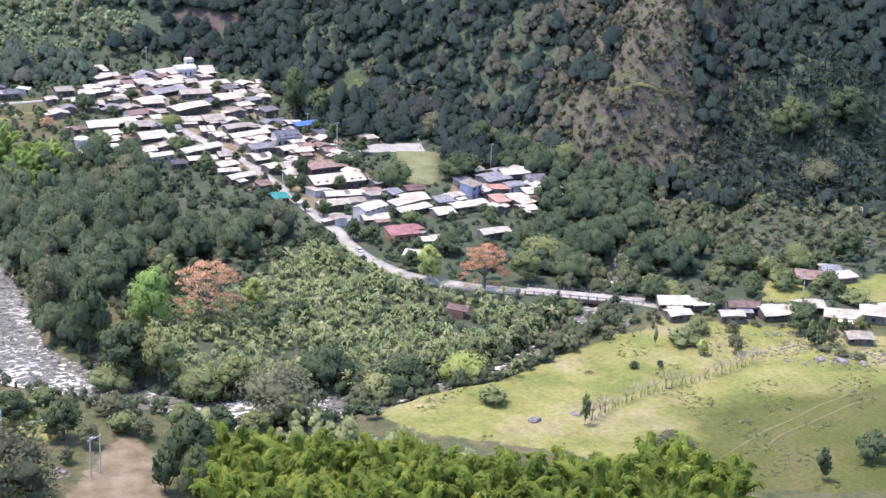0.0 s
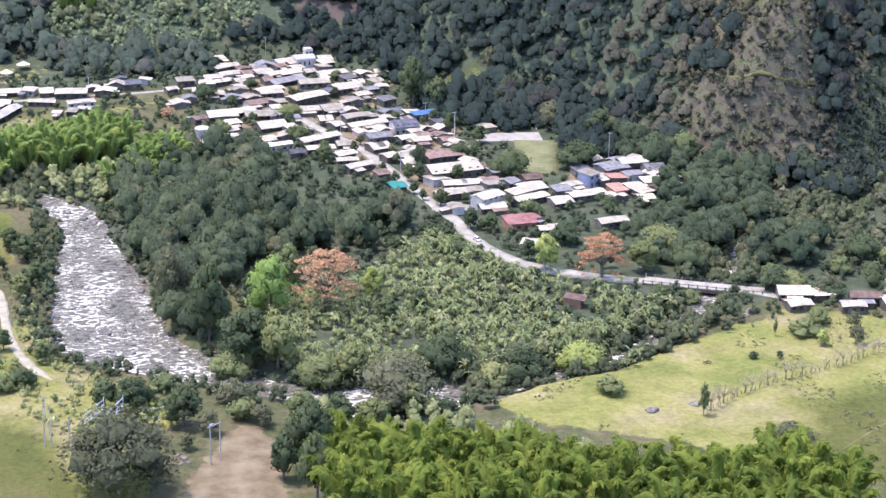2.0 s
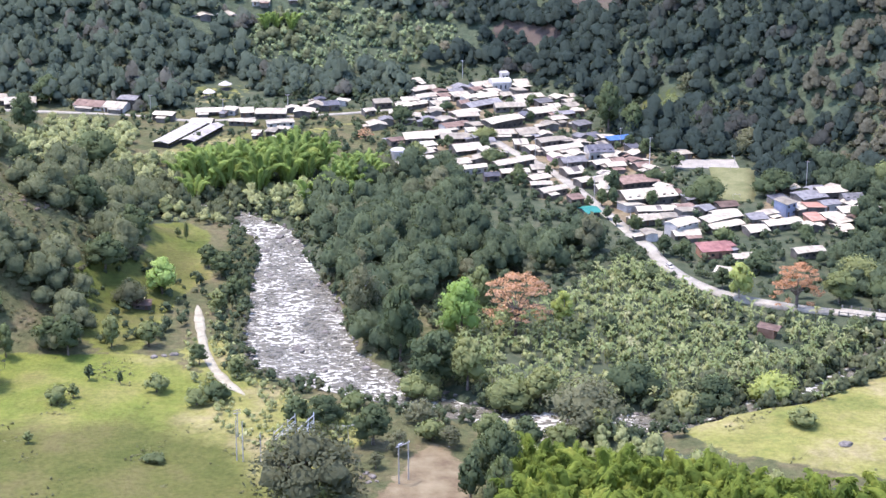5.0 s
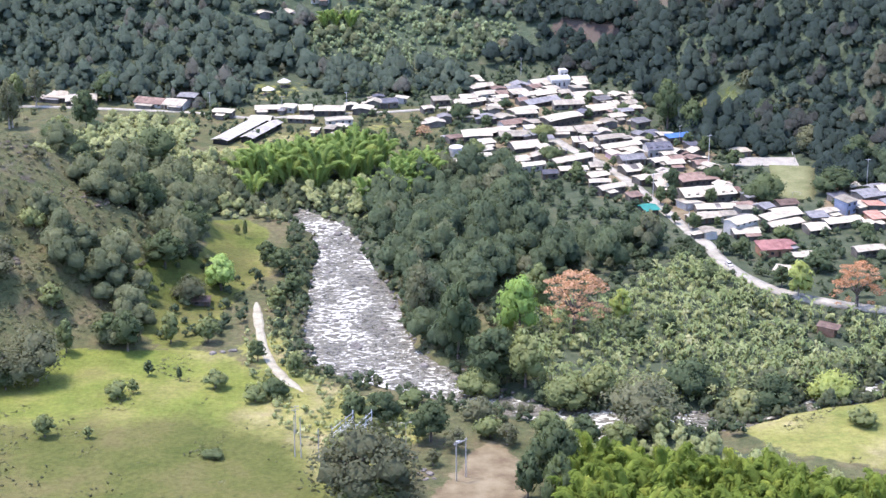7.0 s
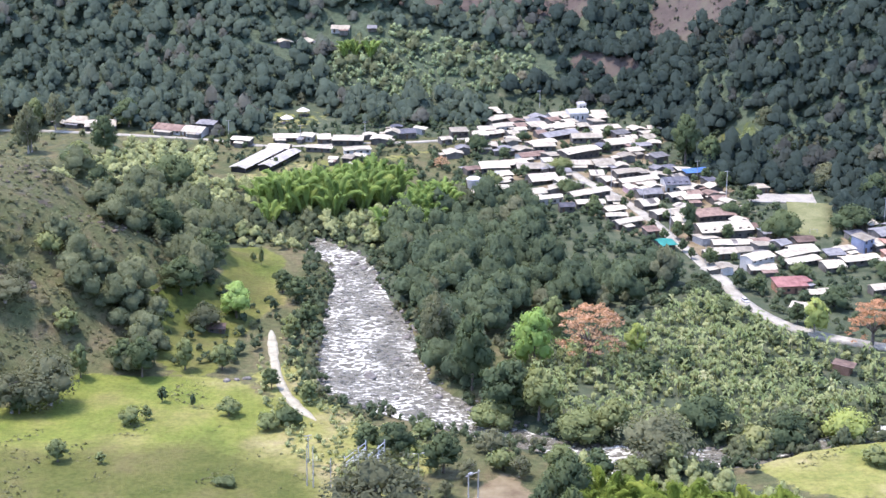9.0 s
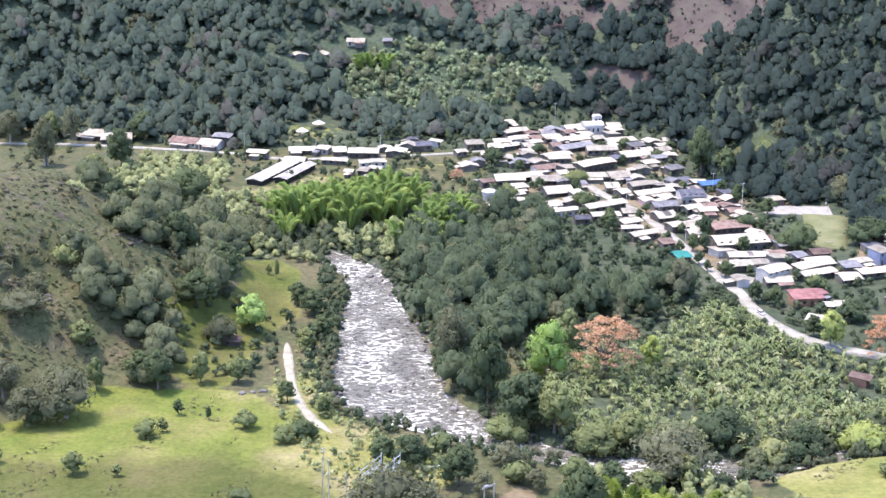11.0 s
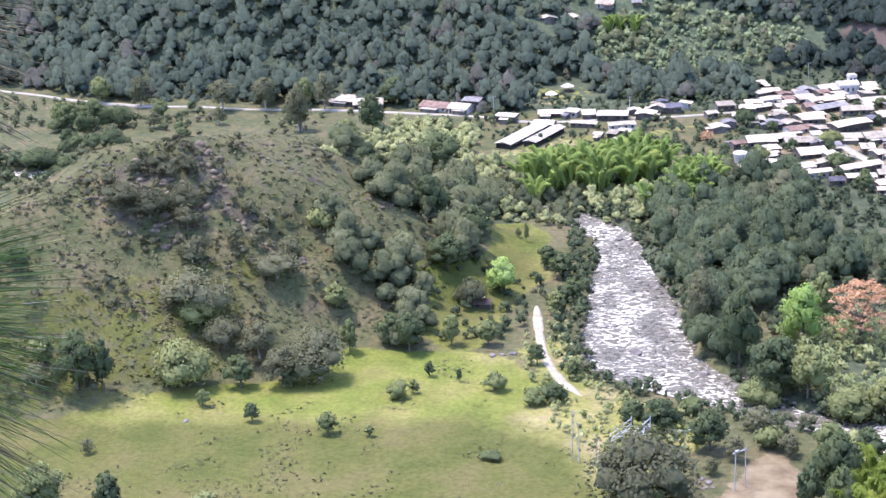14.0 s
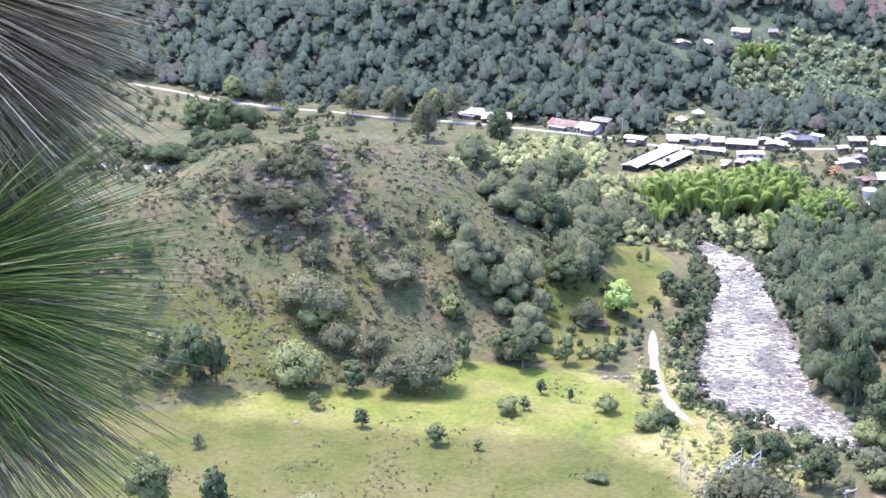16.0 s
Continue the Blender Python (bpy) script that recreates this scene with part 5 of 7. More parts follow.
brook = ~inside(FLANK_WOOD, xs, ys)
wood("flank_woods", xs[~brook], ys[~brook], GRAND_KINDS, LEAF_FLANK, (2.6, 7.6), WR, "dense trees on the hill's flank above the river", tall=0.95, tint=(0.0, 0.9))
wood("brook_woods", xs[brook], ys[brook], TALL_KINDS, LEAF_CROP, (1.8, 4.6), WR, "light mixed thicket along the brook", "thicket", tall=0.8, tint=(0.0, 0.75))
xs, ys = scatter(lambda x, y: inside(PLANTATION, x, y) & ~((np.abs(x - 123) < 7) & (y > 552) & (y < 573)) & clear_of(x, y), 0, 190, 500, 650, 4.6, WR)
wood("plantation", xs, ys, ROUND_KINDS, LEAF_CROP, (1.2, 2.6), WR, "mixed banana and coffee plantation", "crops", tall=1.1, tint=(0, 0.8))


def scrub_mask(x, y):
    spur = (ridge(SPUR, x, y, 0.66) > 3)
    d, h = along(CRAG, x, y)
    crag = (d < 52) & (y > foot_of(x) + 2) & (x > 150)
    cut = np.minimum(along(GULLIES[0], x, y)[0], along(GULLIES[1], x, y)[0]) < 8
    return spur & ~crag & ~inside(FIELD, x, y) & ((cut & (waves(x, y, 13, 31) > -0.2)) | inside(HILL_BRUSH, x, y) | (waves(x, y, 24, 31) > 0.62))


xs, ys = scatter(scrub_mask, -340, 330, 460, 960, 4.2, WR)
xs2, ys2 = scatter(lambda x, y: (ridge(SPUR, x, y, 0.66) > 2) & ~inside(FIELD, x, y) & (waves(x, y, 20, 36) > 0.0), -330, -100, 470, 700, 3.9, WR)
wood("hill_brush", xs2, ys2, BUSH_KINDS, LEAF_GRASS, (0.5, 1.4), WR, "low olive brush covering the rounded hill", "scrub", sink=0.2, tall=0.42, tint=(0, 0.7))
wood("hill_scrub", xs, ys, BUSH_KINDS, LEAF_SCRUB, (1.0, 3.3), WR, "low dry scrub on the rocky hill", "scrub", sink=0.2)


def verge_mask(x, y):
    d, w = along(RIVER, x, y)
    d2, w2 = along(CREEK, x, y)
    return (((d > w + 1.5) & (d < w + 12)) | ((d2 > w2 + 1.5) & (d2 < w2 + 9))) & (~inside(PASTURE, x, y) | (np.minimum(d - w, d2 - w2) < 3.5)) & ~inside(YARD, x, y) & (y > 450) & ((x > -150) | ((x < -170) & (x > -400))) & (clear_of(x, y, -1) | (x < -170))


xs, ys = scatter(verge_mask, -420, 270, 430, 790, 3.9, WR)
wood("river_scrub", xs, ys, ROUND_KINDS, LEAF_WOOD, (1.3, 3.4), WR, "bushes crowding the river bank", "bushes", tint=(0.2, 1))


xs, ys = scatter(lambda x, y: (x > -5) & (x < 105) & (y > 575) & (y < 670) & ~inside(BANK_WOOD, x, y) & ~inside(PLANTATION, x, y) & clear_of(x, y) & (along(RIVER, x, y)[0] > 24), -5, 105, 575, 670, 4.6, WR)
wood("hollow_bushes", xs, ys, ROUND_KINDS, LEAF_WOOD, (1.4, 3.6), WR, "mixed bushes between the woods and the plantation", "bushes", tint=(0.1, 1))


def bend_mask(x, y):
    d, w = along(RIVER, x, y)
    return (d > 2) & (d < w + 8) & (x > -140) & (x < -58) & (y > 705) & clear_of(x, y, -14)


xs, ys = scatter(bend_mask, -145, -55, 700, 775, 4.6, WR)
wood("bend_trees", xs, ys, TALL_KINDS, LEAF_FLANK, (2.2, 4.6), WR, "pale leafy trees closing over the upper river", tint=(0.0, 0.7))


def creek_mask(x, y):
    d, w = along(CREEK, x, y)
    return (d < w + 11) & ~inside(PASTURE, x, y) & (y > 503) & ~((np.abs(x - 170) < 16) & (np.abs(y - 581 + (x - 170) * 0.41) < 6)) & (along(np.array(ROAD), x, y)[0] > 4.5) & ~((x > 160) & (x < 176) & (y > 562) & (y < 582))


xs, ys = scatter(creek_mask, 80, 290, 490, 690, 4.4, WR)
wood("creek_trees", xs, ys, TALL_KINDS, LEAF_FLANK, (1.8, 3.4), WR, "trees leaning over the narrow creek", tint=(0.0, 0.75))


def belt_mask(x, y):
    d, w = along(LOWER_RIVER, x, y)
    return (d > w + 0.5) & (d < w + 15) & (y < 497 - np.abs(x - 62) * 0.12) & (x > 24) & (y > 462) & ~inside(PASTURE, x, y) | (d < w + 6) & (x > 74) & (x < 122) & (y < 466)


xs, ys = scatter(belt_mask, 20, 260, 395, 510, 4.2, WR)
wood("river_belt", xs, ys, TALL_KINDS, LEAF_CROP, (2.0, 3.4), WR, "light green trees screening the lower river", tint=(0.0, 0.5))


def crag_mask(x, y):
    d, h = along(CRAG, x, y)
    return (d < np.where(x > np.interp(y, CRAG[:, 1], CRAG[:, 0]), 36, 44)) & (y > foot_of(x) - 16) & ~inside(EAST_SLOPE, x, y) & (x > 150) & clear_of(x, y)


xs, ys = scatter(lambda x, y: crag_mask(x, y) & (waves(x, y, 22, 73) > -1.1), 150, 360, 690, 900, 3.3, WR)
green = waves(xs, ys, 26, 74) > -0.1
wood("crag_scrub", xs[~green], ys[~green], ROUND_KINDS, LEAF_DRY, (0.9, 3.9), WR, "grey-brown dry shrubs on the steep crag", "scrub", sink=0.3)
wood("crag_bushes", xs[green], ys[green], ROUND_KINDS, LEAF_SCRUB, (0.9, 3.6), WR, "olive bushes clinging to the steep crag", "scrub", sink=0.3, tint=(0, 0.7))
xs, ys = scatter(lambda x, y: hill_mask(x, y) & (x > 90) & (y < foot_of(x) + 130), 90, 330, 700, 1000, 4.8, WR)
# Undergrowth wears the same leaf colour with haze and shade in it.
wood("hillside_undergrowth", xs, ys, BUSH_KINDS, LEAF_FAR_HAZED, (1.6, 3.8), WR, "low dark undergrowth between the hillside trees", "undergrowth", sink=0.3)
ribbon("ledge", [(222.5, 741.5, 0.5), (229.0, 735.3, 0.8), (234.2, 732.7, 0.8), (240.1, 731.8, 0.7), (247.6, 732.3, 0.4)], 0.12, 0, TRACK_MAT, "worn earth ledge across the crag", "ledge", step=3.0, lift=0.0, ragged_by=0.4)
xs, ys = scatter(lambda x, y: inside(DRY_GROVE, x, y) & clear_of(x, y), 170, 245, 720, 835, 5.4, WR)
green = waves(xs, ys, 34, 29) > 0.1
wood("dry_grove", xs[~green], ys[~green], FAR_KINDS, LEAF_DRY, (2.4, 5.6), WR, "grey-brown leafless-looking grove beside the crag", sink=1.5, tall=0.95, tint=(0, 0.6))
wood("crag_grove", xs[green], ys[green], FAR_KINDS, LEAF_FAR_HAZED, (2.6, 6.4), WR, "dark green trees among the dry grove", sink=1.5)
xs, ys = scatter(lambda x, y: (y > 700) & (y < foot_of(x) - 6) & (x < -125) & (ridge(SPUR, x, y, 0.66) < 1) & clear_of(x, y) & (waves(x, y, 45, 81) > 0.1), -420, -120, 700, 940, 7.5, WR)
wood("valley_bushes", xs, ys, ROUND_KINDS, LEAF_FLANK, (1.6, 3.8), WR, "scattered bushes on the upper valley floor", "bushes")
xs, ys = scatter(lambda x, y: inside(RIVER_VERGE, x, y) & clear_of(x, y, -1) & (waves(x, y, 20, 91) > -0.5), -70, 0, 465, 610, 2.7, WR)
wood("verge_scrub", xs, ys, BUSH_KINDS, LEAF_CROP, (0.7, 2.2), WR, "light yellow-green scrub on the river verge", "scrub", sink=0.2)
# ---------------------------------------------------------------- single trees
KINDS = {
    "dark": (LEAF_DARK, BARK, "dense dark green tree"),
    "olive": (LEAF_OLIVE, BARK, "olive green leafy tree"),
    "grey": (LEAF_GREY, PALE_BARK, "grey-green dry-looking tree"),
    "brush": (LEAF_BRUSH, BARK, "dark grey-olive scrubby tree"),
    "lime": (LEAF_LIME, PALE_BARK, "yellow-green leafy tree"),
    "fresh": (LEAF_BRIGHT, BARK, "bright fresh green tree"),
    "orange": (LEAF_ORANGE, BARK, "tree in full orange blossom"),
}
TREE_MESHES = {}


def tree_meshes(kind, grade, shape, k):
    """Trunk and crown for a tree 10 m high and 10 m wide; the grade sets how fine the leaves are."""
    key = (kind, grade, shape, k)
    if key in TREE_MESHES:
        return TREE_MESHES[key]
    r = np.random.RandomState(sum(map(ord, kind)) * 7 + grade * 131 + k * 17 + len(shape))
    leaf, bark, _ = KINDS[kind]
    thin = kind in ("grey", "brush")
    leaves, size = [(170, 1.1), (520, 0.72), (1900, 0.42)][grade]
    if kind == "orange":
        lobes = []
        for i in range(84):
            a, q = i * 2.4 + r.uniform(-0.2, 0.2), math.sqrt((i + 0.5) / 84)
            tier = r.randint(4)
            lobes.append((math.cos(a) * q * 4.2, math.sin(a) * q * 4.2, 9.5 - 2.6 * q * q - 1.5 * tier * (0.35 + 0.65 * q) + r.uniform(-0.3, 0.3), r.uniform(0.5, 0.95), r.uniform(0.14, 0.24)))
        v, f, n = crown_arrays(r, lobes, int(leaves * 1.7), size * 0.5, 0.0, aspect=2.0)
        bm = bmesh.new()
        add_tube(bm, [(0, 0, -0.6), (0.1, 0, 2.0), (0, 0.1, 4.2)], [0.42, 0.3, 0.24], 8)
        for i in range(13):
            a, q, s0 = i * 2.4, r.uniform(2.2, 4.0), r.uniform(2.8, 4.2)
            tip = Vector((math.cos(a) * q, math.sin(a) * q, 8.6 - 0.16 * q * q - r.uniform(0, 1.6)))
            foot = Vector((0, 0.05, s0))
            add_tube(bm, [foot, foot.lerp(tip, 0.45) + Vector((0, 0, 0.5)), tip], [0.14, 0.09, 0.03], 5)
        trunk = bpy.data.meshes.new("trunk")
        bm.to_mesh(trunk)
        bm.free()
        trunk.materials.append(bark)
    elif shape == "bush":
        v, f, n = crown_arrays(r, lobes_of(r, 12, 5.0, 10.0, 0.0, 0.66, 1.1), int(leaves * (1.5 if thin else 1)), size * (0.75 if thin else 1), 0.5 if thin else 0.66)
        trunk = trunk_mesh(r, 5.0, 0.3, 4, 2.0, bark)
    else:
        count = 13
        lobes = []
        for i in range(count):
            a, q, zz = i * 2.4 + r.uniform(-0.4, 0.4), r.uniform(0.25, 0.66), (i + 0.5) / count
            w = math.sin(math.pi * min(1, 0.2 + zz * 0.8)) ** 0.7
            lr = 5 * r.uniform(0.3, 0.46) * (0.55 + 0.45 * w)
            lobes.append((math.cos(a) * q * 5 * w, math.sin(a) * q * 5 * w, 2.6 + 6.2 * zz, lr, lr * r.uniform(0.55, 0.85)))
        v, f, n = crown_arrays(r, lobes, int(leaves * (1.5 if thin else 1)), size * (0.75 if thin else 1), 0.42 if thin else 0.68)
        trunk = trunk_mesh(r, 7.0, 0.26, 6, 2.6, bark)
    TREE_MESHES[key] = (trunk, np_mesh("crown", v, f, [leaf], normals=n))
    return TREE_MESHES[key]


PLANTED = [0]


def plant(kind, x, y, h, radius):
    PLANTED[0] += 1
    for hx, hy, reach in HX:
        off = math.hypot(x - hx, y - hy)
        if off < reach + 1.5:
            k = (reach + 1.5) / max(off, 0.1)
            x, y = hx + (x - hx) * k, hy + (y - hy) * k
    r = np.random.RandomState(500 + PLANTED[0])
    grade = 0 if radius < 2.5 else 1 if radius < 6.2 else 2
    shape = "bush" if h < 1.7 * radius and kind != "orange" else "tree"
    trunk, crown = tree_meshes(kind, grade, shape, r.randint(3))
    text = KINDS[kind][2]
    if shape == "bush":
        text = text.replace("tree", "bush")
    elif kind != "orange":
        text = text + (" with a tall crown" if h > 2.6 * radius else " with a broad crown")
    text += " in the grassland" if inside(PASTURE, x, y) or inside(FIELD, x, y) else " on the hill" if gz(x, y) > 8 else " in the valley"
    m = pose(x, y, gz(x, y) - 0.1, 0, 0, r.uniform(0, 360)) @ Matrix.Diagonal((radius / 4.6, radius / 4.6, h / 9.8, 1))
    t = empty("bush" if shape == "bush" else "tree", m, text, "bush" if shape == "bush" else "tree", "single trees and bushes")
    mesh_part("trunk", trunk, t)
    mesh_part("crown", crown, t)
    return t


# ---------------------------------------------------------------- bamboo groves
CULM = paint("bamboo_culm", (0.16, 0.2, 0.06), (0.3, 0.3, 0.12), 0.8, 0.1, 0.6)


def bamboo_meshes(seed, plumes, leaves, size, leaf):
    """Culms that rise steeply and arch over at the top, each a thick drooping feather; about 14 m high."""
    r = np.random.RandomState(seed)
    bm = bmesh.new()
    parts, tints = [], []
    us = np.array([0.16, 0.3, 0.46, 0.62, 0.78, 0.92, 1.03])
    for k in range(plumes):
        a, q = 2.4 * k + r.uniform(-0.5, 0.5), math.sqrt((k + 0.5) / plumes)
        h, out = r.uniform(12.0, 15.5) - 3.6 * q, 1.2 + 4.6 * q * r.uniform(0.6, 1.3)
        d = np.array([math.cos(a), math.sin(a), 0])
        side = np.array([-math.sin(a), math.cos(a), 0])
        base = d * q * 1.6
        def at(u):
            return base + d * out * (0.25 * u + 0.75 * u ** 3) + np.array([0, 0, h * (1.14 * u - 0.2 * u ** 6)])
        add_tube(bm, [at(u) for u in (0, 0.35, 0.7, 1)], [0.07, 0.06, 0.04, 0.015], 4)
        rad = np.array([0.2, 0.6, 0.95, 1.12, 1.05, 0.72, 0.15]) * r.uniform(0.95, 1.45)
        ring, rn = [], []
        for u, w in zip(us, rad):
            c, t = at(u), unit(at(u + 0.02) - at(u - 0.02))
            up = np.cross(t, side)
            for g in np.linspace(0, 6.283, 6)[:-1]:
                o = side * math.cos(g) + up * math.sin(g)
                ring.append(c + o * 0.72 * w * r.uniform(0.7, 1.1))
                rn.append(unit(o + [0, 0, 0.25]))
        i = np.arange(35).reshape(7, 5)
        jj = np.roll(i, -1, axis=1)
        parts.append((np.array(ring), np.stack([i[:-1], jj[:-1], jj[1:], i[1:]], -1).reshape(-1, 4), np.array(rn)))
        uu = 0.16 + 0.88 * r.uniform(0, 1, leaves) ** 0.8
        gg = r.uniform(0, 6.283, leaves)
        pts, nrm, axs = [], [], []
        for u, g in zip(uu, gg):
            c, t = at(u), unit(at(u + 0.02) - at(u - 0.02))
            o = side * math.cos(g) + np.cross(t, side) * math.sin(g)
            pts.append(c + o * np.interp(u, us, rad) * r.uniform(0.7, 1.15) - np.array([0, 0, 0.15]))
            nrm.append(o + np.array([0, 0, 0.4]))
            axs.append(t * r.uniform(0.2, 0.8) + o * r.uniform(0.5, 1.1) - np.array([0, 0, r.uniform(0.1, 0.7)]))
        nrm = np.array(nrm)
        parts.append(leaf_quads(r, np.array(pts), nrm + r.normal(size=(leaves, 3)) * 0.25, size, 3.0, nrm, np.array(axs)))
        tints.append(np.full(35 + 4 * leaves, r.uniform(0, 1)))
    me = bpy.data.meshes.new("stem_cluster")
    bm.to_mesh(me)
    bm.free()
    me.materials.append(CULM)
    v, f, n = stack(parts)
    return me, np_mesh("foliage", v, f, [leaf], tint=np.concatenate(tints), normals=n)


BAMBOO_SETS = [bamboo_meshes(70 + k, 9, 120, 0.38, LEAF_BAMBOO) for k in range(6)]
LIT_SETS = [bamboo_meshes(90 + k, 9, 80, 0.42, LEAF_LIT_BAMBOO) for k in range(5)]
BR = np.random.RandomState(33)


def bamboo_grove(poly, gap, size, sets, label):
    p = np.array(poly)
    xs, ys = scatter(lambda x, y: inside(poly, x, y) & clear_of(x, y, -2), p[:, 0].min(), p[:, 0].max(), p[:, 1].min(), p[:, 1].max(), gap, BR)
    for x, y in zip(xs, ys):
        culms, plumes = sets[BR.randint(len(sets))]
        s = size * BR.uniform(0.8, 1.15)
        t = empty("bamboo_clump", pose(x, y, gz(x, y), 0, 0, BR.uniform(0, 360)) @ Matrix.Diagonal((s, s, s, 1)), label, "bamboo", "bamboo groves")
        tagged(mesh_part("stem_cluster", culms, t), kind="stuff")
        mesh_part("foliage", plumes, t)


# The stands differ by light put into the leaf colour, not by age.
DIM_STAND, LIT_STAND = "tall arching deep green bamboo clump", "tall arching lime green bamboo clump"
bamboo_grove(BAMBOO_NEAR, 7.5, 1.5, BAMBOO_SETS, DIM_STAND)
bamboo_grove(BAMBOO_LOW, 7.0, 1.1, BAMBOO_SETS, DIM_STAND)
bamboo_grove(BAMBOO_MID, 7.0, 1.3, LIT_SETS, LIT_STAND)
bamboo_grove(BAMBOO_RIGHT, 6.0, 1.05, LIT_SETS, LIT_STAND)
bamboo_grove(BAMBOO_SLOPE, 5.0, 0.8, LIT_SETS, LIT_STAND)
bamboo_grove(BAMBOO_FAR, 4.0, 0.7, LIT_SETS, LIT_STAND)


# ---------------------------------------------------------------- banana plants
def banana_template(r):
    parts = []
    for k in range(7):
        a = 6.283 * k / 7 + r.uniform(-0.3, 0.3)
        d, side = np.array([math.cos(a), math.sin(a), 0]), np.array([-math.sin(a), math.cos(a), 0])
        h, ln, up = r.uniform(1.4, 2.2), r.uniform(1.5, 2.3), r.uniform(0.6, 1.5)
        mids = [np.array([0, 0, h]) + d * ln * u + np.array([0, 0, up * u * 1.6 - 1.5 * u * u]) for u in (0.05, 0.4, 0.75, 1.0)]
        wid = [0.1, 0.36, 0.32, 0.05]
        v = np.concatenate([[m - side * w, m + side * w] for m, w in zip(mids, wid)])
        f = np.array([[2 * i, 2 * i + 2, 2 * i + 3, 2 * i + 1] for i in range(3)])
        parts.append((v, f, np.tile(unit(d * 0.5 + np.array([0, 0, 1.0])), (8, 1))))
    s = [np.array([c, q, z]) for z in (0, 1.9) for c, q in ((-0.1, -0.1), (0.1, -0.1), (0.1, 0.1), (-0.1, 0.1))]
    parts.append((np.array(s), np.array([[0, 1, 5, 4], [1, 2, 6, 5], [2, 3, 7, 6], [3, 0, 4, 7]]), np.tile([0.0, -0.8, 0.6], (8, 1))))
    return stack(parts)


BANANAS = [banana_template(BR) for _ in range(5)]
xs, ys = scatter(lambda x, y: inside(PLANTATION, x, y) & ~((np.abs(x - 123) < 7) & (y > 552) & (y < 573)) & clear_of(x, y) & (waves(x, y, 40, 12) > -0.6), 0, 190, 500, 650, 3.2, BR)
wood("banana_plants", xs, ys, BANANAS, LEAF_BANANA, (0.55, 1.25), BR, "banana plants with pale ragged leaves", "banana plants", tall=2.1, tint=(0.0, 1.1))
xs, ys = scatter(lambda x, y: inside(EAST_SLOPE, x, y) & clear_of(x, y), 250, 420, 665, 750, 3.1, BR)
wood("slope_bananas", xs, ys, BANANAS, LEAF_FAR_HAZED, (0.8, 1.7), BR, "dark banana plants and scrub on the steep slope", "banana plants", tall=1.5, tint=(0.0, 0.7))
xs, ys = scatter(lambda x, y: inside(EAST_SLOPE, x, y) & clear_of(x, y) & (waves(x, y, 14, 28) > -0.2), 250, 420, 665, 750, 4.0, BR)
wood("slope_thicket", xs, ys, ROUND_KINDS, LEAF_FAR_HAZED, (0.8, 2.2), BR, "low dark scrub among the slope's banana plants", "scrub", tint=(0.0, 0.7))
# ---------------------------------------------------------------- trees that stand out, each at its foot: kind, place, height, crown radius
plant("orange", 42.4, 570.7, 21.9, 11.2)
plant("fresh", 24.5, 567.7, 21.8, 8.0)
plant("lime", 58.5, 580.7, 12.7, 4.3)
plant("dark", 4.5, 550.6, 25.9, 7.5)
plant("grey", -6.9, 577.6, 24.0, 6.9)
plant("dark", 16.4, 531.1, 19.0, 10.3)
plant("olive", 24.4, 526.0, 17.9, 7.7)
plant("grey", 57.2, 498.5, 17.4, 12.3)
plant("olive", 36.3, 514.6, 10.6, 7.6)
plant("dark", 74.2, 520.3, 12.5, 7.7)
plant("dark", 96.5, 515.7, 10.7, 7.7)
plant("lime", 115.4, 519.4, 11.2, 7.3)
plant("olive", 45.7, 516.0, 12.4, 6.7)
plant("olive", 87.3, 511.0, 8.9, 5.9)
plant("olive", 31.8, 594.1, 17.6, 5.7)
plant("dark", 60.6, 560.2, 9.4, 5.0)
plant("dark", 72.5, 568.5, 8.6, 3.7)
plant("olive", 10.8, 526.2, 10.8, 6.8)
plant("dark", -17.3, 496.5, 11.0, 6.4)
plant("dark", -26.0, 500.5, 9.5, 5.4)
plant("dark", -3.8, 485.2, 12.7, 6.2)
plant("brush", -21.7, 449.1, 22.5, 14.8)
plant("dark", 29.5, 456.3, 20.4, 7.2)
plant("olive", 12.9, 488.4, 6.8, 4.8)
plant("olive", -9.4, 512.1, 5.3, 4.2)
plant("orange", 138.0, 593.0, 16.8, 8.9)
plant("lime", 120.6, 603.5, 14.5, 5.5)
plant("dark", 126.1, 713.6, 11.9, 7.7)
plant("dark", 155.6, 720.2, 11.2, 8.7)
plant("dark", 116.9, 615.0, 8.2, 4.0)
plant("olive", 127.9, 711.0, 6.9, 4.5)
plant("dark", 54.7, 736.4, 7.9, 3.9)
plant("dark", 90.1, 711.0, 8.2, 3.4)
plant("dark", 110.9, 781.4, 9.9, 3.7)
plant("dark", 108.4, 741.3, 7.1, 4.2)
plant("dark", 107.4, 795.9, 7.5, 3.7)
plant("dark", 116.5, 740.6, 6.6, 3.5)
plant("dark", 108.5, 647.2, 7.6, 4.1)
plant("dark", 101.8, 651.1, 8.5, 3.7)
plant("dark", 132.8, 631.6, 8.4, 6.1)
plant("olive", 126.4, 664.5, 6.5, 4.3)
plant("dark", 157.7, 668.4, 5.7, 4.3)
plant("dark", 92.3, 622.1, 6.1, 5.0)
plant("olive", 154.1, 598.4, 12.1, 6.9)
plant("olive", 164.5, 615.7, 11.4, 8.1)
plant("dark", 170.4, 598.6, 10.2, 6.9)
plant("lime", 194.0, 526.4, 5.6, 2.5)
plant("dark", 169.2, 518.1, 2.6, 1.6)
plant("dark", 177.3, 517.5, 2.8, 1.4)
